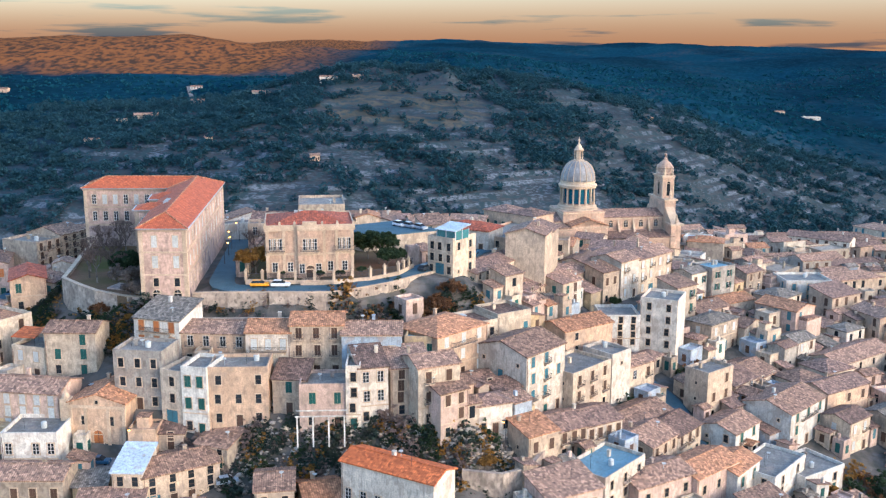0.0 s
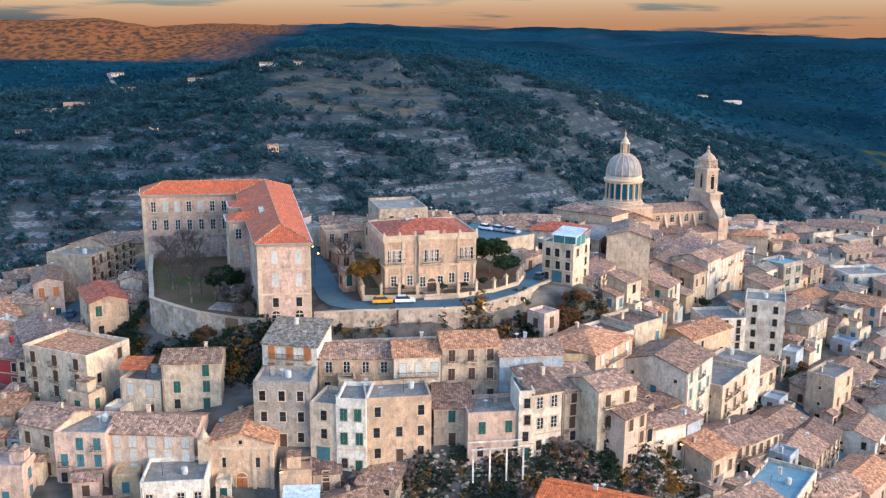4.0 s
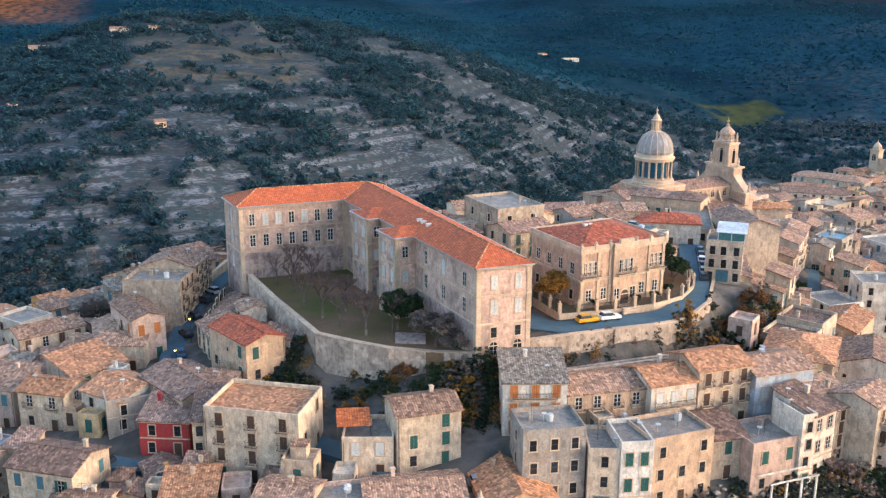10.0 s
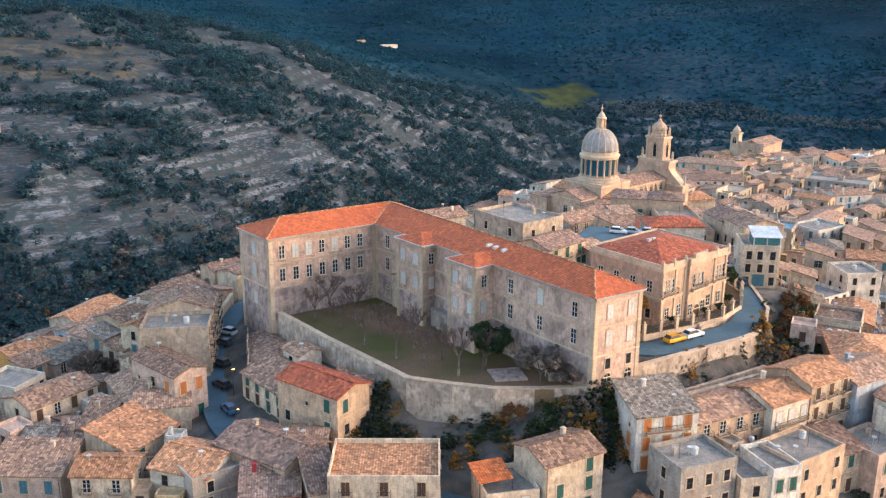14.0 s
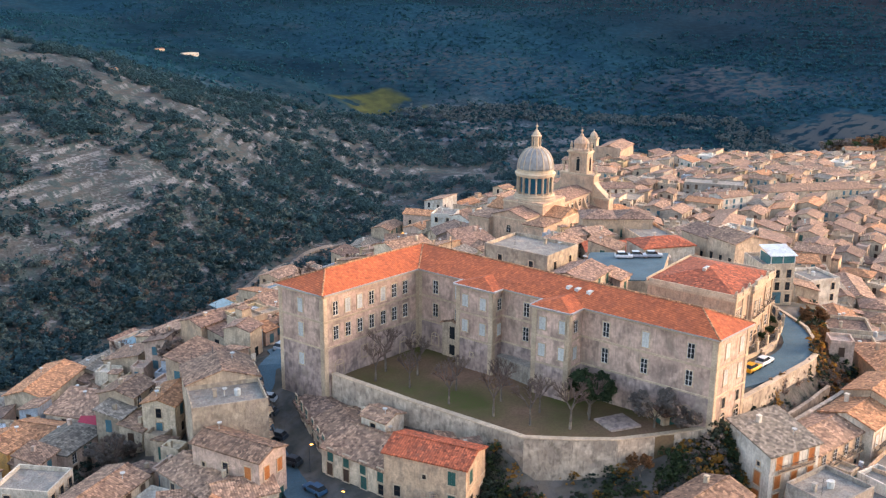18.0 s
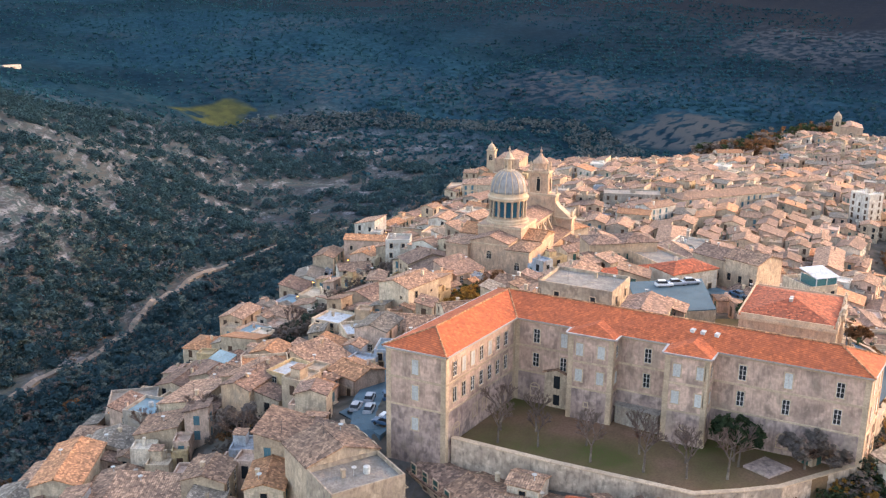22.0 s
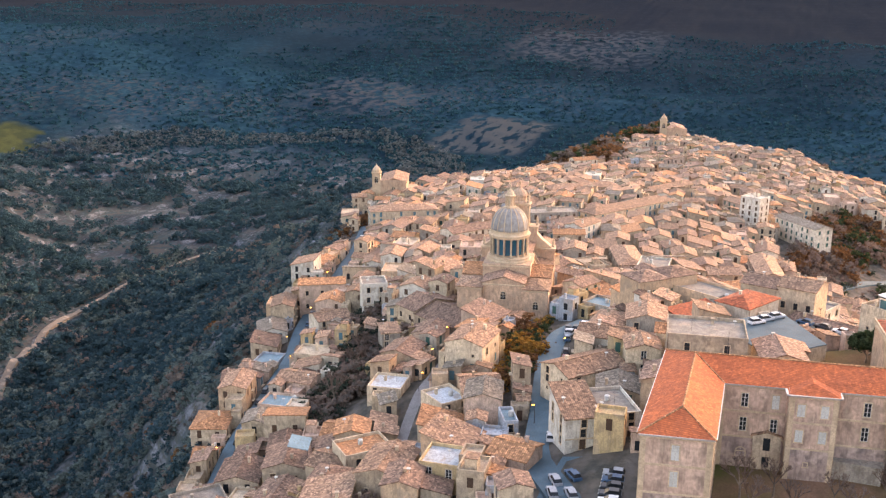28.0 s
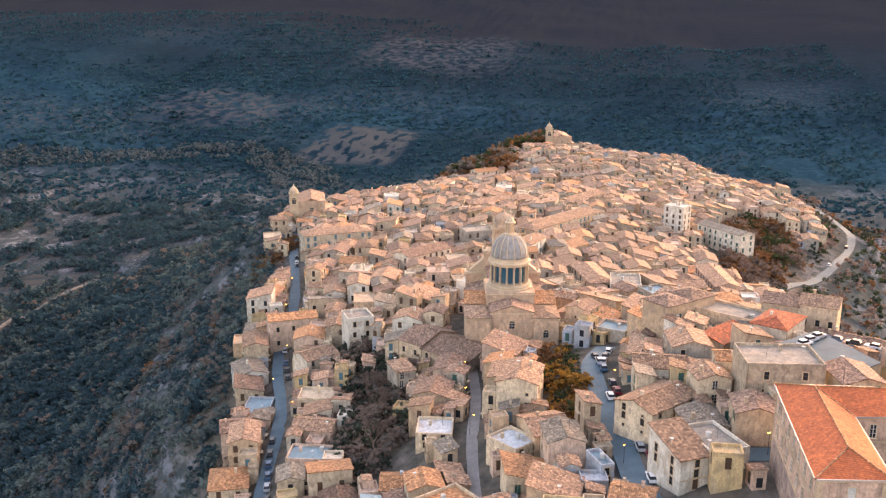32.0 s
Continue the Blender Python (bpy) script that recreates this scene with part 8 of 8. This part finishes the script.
scatter("far_woods", 34000, -1500, 2200, 700, 2300, lambda x, y: (value_noise(x, y, 140, 24) > -0.6) & ((y > 1100) | (x > 700) | (x < -430)) & ~open_field(x, y), 1.3, 2.9, [M_HAZED_WOOD], [1.0], "far woods on dark hills", 33, shape=FAR_TUFT)
scatter("far_valley_woods", 18000, 600, 1900, -100, 1100, lambda x, y: ~in_town(x, y) & (value_noise(x, y, 90, 25) > -0.65) & ~open_field(x, y), 1.3, 2.9, [M_HAZED_WOOD, M_HILLBUSH], [0.85, 0.15], "woods beyond the end of town", 34, shape=FAR_TUFT)
scatter("south_slope_scrub", 3400, 60, 640, 40, 260, lambda x, y: ~in_town(x, y) & clear_of([(p[0], p[1]) for p in ROAD_PTS if p[1] < 225], 6)(x, y), 1.5, 3.4, [M_SCRUB, M_TWIG, M_RUSSET, M_LEAF], [0.4, 0.3, 0.15, 0.15], "scrub on the southern slope", 35, clumps=3)


RIVER = smooth_line([(690, 1120), (760, 1090), (830, 1050), (900, 960), (950, 860), (960, 770), (900, 700), (820, 660)], 8)
scatter("riverside_trees", 11000, 640, 1020, 600, 1180, lambda x, y: ~clear_of([(p.x, p.y) for p in RIVER], 42)(x, y) & (value_noise(x, y, 22, 28) > -0.45), 1.8, 3.6, [M_RIVER, M_HAZED_WOOD], [0.75, 0.25], "pale leafless trees along the river", 36, clumps=3)


def patch(name, cx, cy, rx, ry, n, rmin, rmax, mats, weights, label, seed, clumps=26, shape=None):
    """Shrubs in one overgrown plot."""
    return scatter(name, n, cx - rx, cx + rx, cy - ry, cy + ry, lambda x, y: ((x - cx) / rx) ** 2 + ((y - cy) / ry) ** 2 < 1, rmin, rmax, mats, weights, label, seed, clumps=clumps, shape=shape)


BLOCK = (np.array([(1, 0, 0.1), (-1, 0.1, 0), (0, 1, 0), (0.1, -1, 0.1), (0, 0.1, 0.8), (0, 0, -0.8), (0.6, 0.6, 0.4), (-0.6, -0.5, 0.45)]), np.array([(0, 6, 4), (6, 2, 4), (2, 1, 4), (1, 7, 4), (7, 3, 4), (3, 0, 4), (0, 2, 6), (1, 3, 7), (2, 0, 5), (1, 2, 5), (3, 1, 5), (0, 3, 5)]))
GREEN = ([M_LEAF, M_SCRUB, M_AUTUMN], [0.55, 0.3, 0.15])
BROWN = ([M_TWIG, M_BROWNWOOD, M_SCRUB], [0.4, 0.3, 0.3])
patch("ravine_wood", 20, 358, 26, 7, 90, 1.4, 2.8, *BROWN, "bare brown wood in the ravine between streets", 41)
patch("ravine_wood", -18, 348, 26, 9, 110, 1.4, 2.8, *BROWN, "bare brown wood in the ravine between streets", 42)
patch("ravine_wood", 44, 372, 14, 6.5, 70, 1.4, 2.6, *BROWN, "bare brown wood in the ravine between streets", 73)
patch("bank_trees", 8, 304, 16, 5, 40, 1.0, 2.2, [M_LEAF, M_AUTUMN, M_RUSSET], [0.4, 0.3, 0.3], "olive and yellow trees on a street bank", 43)
patch("bank_trees", -18, 299, 16, 4.5, 60, 1.0, 2.0, [M_AUTUMN, M_RUSSET, M_LEAF], [0.35, 0.4, 0.25], "golden and brown trees beside the street", 66)
patch("ravine_wood", 2, 352, 30, 8, 110, 1.3, 2.6, *BROWN, "bare brown wood in the ravine between streets", 67)
patch("bank_shrubs", -3, 198.5, 9, 4.5, 60, 0.8, 1.8, [M_LEAF, M_AUTUMN, M_RUSSET, M_SCRUB], [0.35, 0.2, 0.15, 0.3], "green and rust shrubs below the retaining wall", 44)
patch("bank_shrubs", 8, 203.5, 7.5, 5, 55, 0.8, 2.0, [M_LEAF, M_AUTUMN, M_RUSSET, M_SCRUB], [0.35, 0.2, 0.15, 0.3], "green and rust shrubs on a steep bank", 64)
patch("bank_shrubs", -60, 186.5, 8, 3, 40, 0.6, 1.3, [M_LEAF, M_AUTUMN, M_SCRUB], [0.4, 0.25, 0.35], "shrubs and cactus on the bank below the court", 65)
patch("bank_shrubs", -69, 189.5, 11, 4.5, 110, 0.6, 1.5, [M_LEAF, M_SCRUB, M_BROWNWOOD, M_AUTUMN], [0.45, 0.25, 0.2, 0.1], "dark green cactus and brambles below the garden wall", 68)
patch("bank_shrubs", -80, 200, 11, 6, 50, 0.6, 1.4, *GREEN, "dark green cactus and shrubs below the garden wall", 45)
patch("bank_shrubs", -90, 208, 4.5, 9, 90, 0.7, 1.5, [M_LEAF, M_SCRUB, M_BROWNWOOD, M_AUTUMN], [0.35, 0.3, 0.2, 0.15], "brambles and small trees at the foot of the garden wall", 70)
patch("bank_shrubs", -14, 193.5, 9, 4.5, 80, 0.6, 1.5, [M_BROWNWOOD, M_SCRUB, M_AUTUMN, M_RUSSET], [0.35, 0.25, 0.2, 0.2], "brown brambles on the rocky bank under the bend", 72)
patch("bank_shrubs", -66, 189, 8, 4, 26, 0.6, 1.2, [M_LEAF, M_AUTUMN, M_SCRUB], [0.4, 0.3, 0.3], "shrubs and yellow bushes below the garden wall", 46)
patch("bank_rubble", -18, 162, 32, 6, 1500, 0.2, 0.55, [WALLS["stone"], WALLS["grey"]], [0.5, 0.5], "grey rubble and broken rock on the bank", 75, clumps=1, shape=BLOCK)
patch("bank_rubble", 12, 166, 12, 7, 420, 0.2, 0.55, [WALLS["stone"], WALLS["grey"]], [0.6, 0.4], "grey rubble and broken rock on the bank", 76, clumps=1, shape=BLOCK)
patch("bank_shrubs", -36, 191.4, 15, 1.8, 60, 0.3, 0.8, [M_SCRUB, M_TWIG, M_AUTUMN], [0.4, 0.4, 0.2], "dry weeds below the road wall", 77)
patch("slope_shrubs", -22, 163.8, 26, 3.2, 150, 0.5, 1.3, [M_SCRUB, M_LEAF, M_TWIG, M_AUTUMN], [0.35, 0.2, 0.3, 0.15], "grey-green scrub along the foot of the houses", 78)
patch("slope_shrubs", -20, 159.5, 26, 4.5, 150, 0.5, 1.5, [M_SCRUB, M_LEAF, M_TWIG, M_AUTUMN], [0.4, 0.25, 0.25, 0.1], "grey-green scrub on the rocky bank", 47)
patch("slope_shrubs", 6, 162, 12, 4, 50, 0.5, 1.4, [M_SCRUB, M_AUTUMN, M_LEAF], [0.4, 0.3, 0.3], "yellow and green shrubs on terraces", 48)
patch("slope_shrubs", 92, 192, 14, 8, 60, 0.9, 2.0, [M_LEAF, M_RUSSET, M_AUTUMN], [0.5, 0.3, 0.2], "green and russet trees beside white houses", 49)
patch("garden_shrubs", 58, 226, 10, 5, 34, 0.6, 1.3, [M_LEAF, M_RUSSET, M_AUTUMN], [0.5, 0.3, 0.2], "shrubs in terraced gardens", 50)
patch("garden_shrubs", 40, 205, 9, 5, 30, 0.5, 1.1, [M_LEAF, M_SCRUB], [0.5, 0.5], "shrubs in terraced gardens", 51)
patch("yard_trees", -128, 268, 10, 9, 50, 0.9, 2.2, [M_TWIG, M_SCRUB, M_RUSSET], [0.5, 0.3, 0.2], "bare trees in the yards west of the street", 52)
patch("yard_trees", -96, 292, 8, 9, 60, 0.6, 1.5, [M_BROWNWOOD, M_SCRUB, M_RUSSET, M_AUTUMN], [0.45, 0.3, 0.15, 0.1], "brown shrubs and weeds in a walled yard", 79)
patch("yard_trees", -88, 312, 10, 8, 46, 1.0, 2.3, [M_TWIG, M_RUSSET, M_LEAF], [0.4, 0.4, 0.2], "brown trees beside the lower houses", 53)
patch("park_trees", 508, 408, 50, 26, 300, 4.5, 7.0, [M_RUSSET, M_BROWNWOOD, M_LEAF], [0.55, 0.25, 0.2], "russet park trees at the town's far end", 54)
patch("park_trees", 640, 385, 34, 26, 170, 4.0, 6.5, [M_RUSSET, M_BROWNWOOD, M_LEAF], [0.5, 0.25, 0.25], "russet park trees at the town's far end", 55)
patch("town_trees", 232, 228, 34, 15, 130, 1.5, 3.0, [M_RUSSET, M_BROWNWOOD, M_TWIG], [0.4, 0.25, 0.35], "russet and bare trees in the wooded dip by the road", 74)
patch("town_trees", 300, 216, 46, 20, 200, 1.8, 3.6, [M_RUSSET, M_LEAF, M_TWIG], [0.45, 0.25, 0.3], "russet trees in the southern hollow", 56)
patch("town_trees", 90, 258, 8, 5, 20, 0.8, 1.7, [M_AUTUMN, M_LEAF], [0.5, 0.5], "yellowing trees among roofs", 57)
patch("town_trees", 250, 290, 8, 6, 16, 1.2, 2.2, [M_RUSSET, M_LEAF], [0.5, 0.5], "dark tree among roofs", 58)
patch("north_edge_trees", 210, 462, 26, 8, 70, 1.6, 3.0, [M_RUSSET, M_SCRUB], [0.7, 0.3], "rust-brown trees below the northern rim", 59)


def tree(kind, h, crown, seed):
    """A tapered trunk with forking limbs and, unless bare, a crown of leafy clumps."""
    rnd = random.Random(seed)
    names = {"bare": ("bare_tree", "leafless tree with pale trunk and fine limbs"), "green": ("evergreen_tree", "dark evergreen broadleaf tree in a garden"), "autumn": ("autumn_tree", "bushy tree with golden-brown leaves"), "russet": ("russet_tree", "half-bare russet tree on a bank"), "brown": ("brown_tree", "leafless brown tree thick with fine twigs")}
    top = thing(names[kind][0], Matrix.Translation((0, 0, -400)), names[kind][1], "tree", "garden trees")
    s = Shape()
    t = Shape()
    low = 0.33 if kind == "bare" else 0.17
    s.tube((0, 0, -0.6), (0.1, 0, h * (low + 0.02)), 0.035 * h * 0.75, 0.022 * h * 0.75, 7)
    tips = []

    def grow(p, d, ln, r, lev):
        q = p + d * ln
        (s if lev < 2 else t).tube(p, q, r if lev < 2 else r * 2.0, r * 0.6 if lev < 2 else r * 1.2, 5 if lev < 2 else 3)
        if lev == 4:
            tips.append(q)
            return
        if lev > 1:
            tips.append(q)
        for _ in range((3, 3, 4, 6)[lev]):
            e = (d + Vector((rnd.uniform(-1, 1), rnd.uniform(-1, 1), rnd.uniform(-0.15, 0.7))) * 0.75).normalized()
            grow(q, e, ln * rnd.uniform(0.6, 0.82), r * 0.55, lev + 1)

    for a in range(4):
        an = a * 1.57 + rnd.uniform(-0.4, 0.4)
        spread = 0.6 if kind == "bare" else 0.95
        grow(Vector((0.1, 0, h * low)), Vector((math.cos(an) * spread, math.sin(an) * spread, 1)).normalized(), h * 0.2, 0.013 * h, 1)
    part("trunk", s, M_BARK, top)
    part("twig_crown", t, M_TWIG, top)
    if kind != "bare":
        rng = np.random.default_rng(seed)
        n = {"green": 420, "autumn": 330, "russet": 260, "brown": 330}[kind]
        pick = [tips[rnd.randrange(len(tips))] for _ in range(n)]
        cen = np.array([p[:] for p in pick]) + rng.normal(0, h * 0.04, (n, 3))
        m = {"green": M_LEAF, "autumn": M_AUTUMN, "russet": M_RUSSET, "brown": M_BROWNWOOD}[kind]
        me = clump_mesh("crown", cen, rng.uniform(0.035, 0.075, n) * h * crown, 0.8, [m], np.zeros(n, int), FINE, seed, 0.25)
        part("crown", me, None, top)
    return top


TREES = {k: tree(*a) for k, a in {"bare1": ("bare", 7.5, 1, 3), "bare2": ("bare", 9, 1, 8), "green1": ("green", 7, 1.2, 5), "autumn1": ("autumn", 5.5, 1.3, 6), "russet1": ("russet", 7, 1.1, 7), "brown1": ("brown", 7.5, 1.0, 9)}.items()}
placed = {}


def plant(kind, x, y, size=1.0, z=None, turn=0.0):
    m = Matrix.Translation((x, y, gz(x, y) if z is None else z)) @ Matrix.Rotation(turn, 4, "Z") @ Matrix.Scale(size, 4)
    if kind not in placed:
        placed[kind] = 1
        TREES[kind].matrix_basis = m
    else:
        ob = copy_thing(TREES[kind], m)
        ob.matrix_basis = m


for i, (x, y) in enumerate(((-87, 241), (-84.5, 235), (-83, 243), (-80, 238), (-84, 226), (-79.5, 229), (-82, 218), (-77, 221), (-80, 212), (-75.5, 214), (-76.5, 207), (-71.8, 207))):
    plant("bare1" if i % 2 else "bare2", x, y, 0.92 + 0.07 * (i % 4), z=-1.9, turn=i * 1.1)
plant("green1", -70.5, 208.2, 1.35, z=-1.9), plant("brown1", -66.5, 198.6, 1.15, z=-1.9), plant("brown1", -64.4, 195.2, 0.8, z=-2.4, turn=2)
plant("bare2", -45.5, 229, 1.1), plant("autumn1", -41.2, 206.6, 1.6, z=0.4), plant("green1", -12.5, 212.5, 0.95, z=0.4), plant("green1", -10.5, 216.5, 0.8, z=0.4, turn=1)
plant("green1", -14.5, 217.5, 1.5, z=0.4, turn=2), plant("green1", -17.5, 222.5, 1.35, z=0.4, turn=4), plant("russet1", 2.5, 206.5, 1.0), plant("russet1", -1.0, 204.0, 1.1, turn=3)
plant("green1", -26.5, 202.8, 0.35, z=0.4), plant("green1", -22.0, 203.4, 0.35, z=0.4, turn=2), plant("green1", -35, 203.0, 0.35, z=0.4, turn=1), plant("green1", -17.5, 206.0, 0.4, z=0.4, turn=3)
plant("autumn1", -56.8, 187.5, 0.6), plant("russet1", -72.5, 196.5, 0.7), plant("autumn1", -63.5, 189.4, 0.55), plant("russet1", -4.5, 198.8, 1.0), plant("autumn1", 1.2, 201.5, 0.8), plant("autumn1", 8.4, 160.8, 0.7), plant("russet1", -8.5, 199.5, 0.9, turn=1)
plant("brown1", -95, 293, 1.35), plant("bare2", -99, 288, 1.2, turn=3), plant("brown1", -123, 268, 1.1, turn=1), plant("autumn1", 72, 262, 0.8), plant("green1", 46, 247, 0.6), plant("bare2", -96, 320, 1.3), plant("bare1", -124, 265, 1.2), plant("bare2", -93, 306, 1.2, turn=2), plant("bare2", -6, 350, 1.3), plant("bare1", 10, 356, 1.4), plant("bare2", -28, 345, 1.3, turn=1)


def palm(x, y, h):
    top = thing("palm_tree", Matrix.Translation((x, y, gz(x, y))), "palm tree with drooping dark fronds", "tree")
    s = Shape()
    s.tube((0, 0, -0.5), (0.1, 0, h), 0.28, 0.2, 8)
    part("trunk", s, M_BARK, top)
    for i in range(14):
        a = i * 2.4
        s = Shape()
        prev = Vector((0.1, 0, h))
        for k in range(1, 6):
            u = k / 5
            p = Vector((0.1 + math.cos(a) * 2.2 * u, math.sin(a) * 2.2 * u, h + (0.9 + 0.5 * (i % 3)) * u - 2.4 * u * u))
            sd_ = Vector((-math.sin(a), math.cos(a), 0)) * 0.32 * (1 - u * 0.7)
            s.face([prev - sd_, prev + sd_, p + sd_ * 0.8 - Vector((0, 0, 0.1)), p - sd_ * 0.8 - Vector((0, 0, 0.1))])
            prev = p
        part("frond", s, M_LEAF, top)


palm(-126.5, 228.5, 5.0)
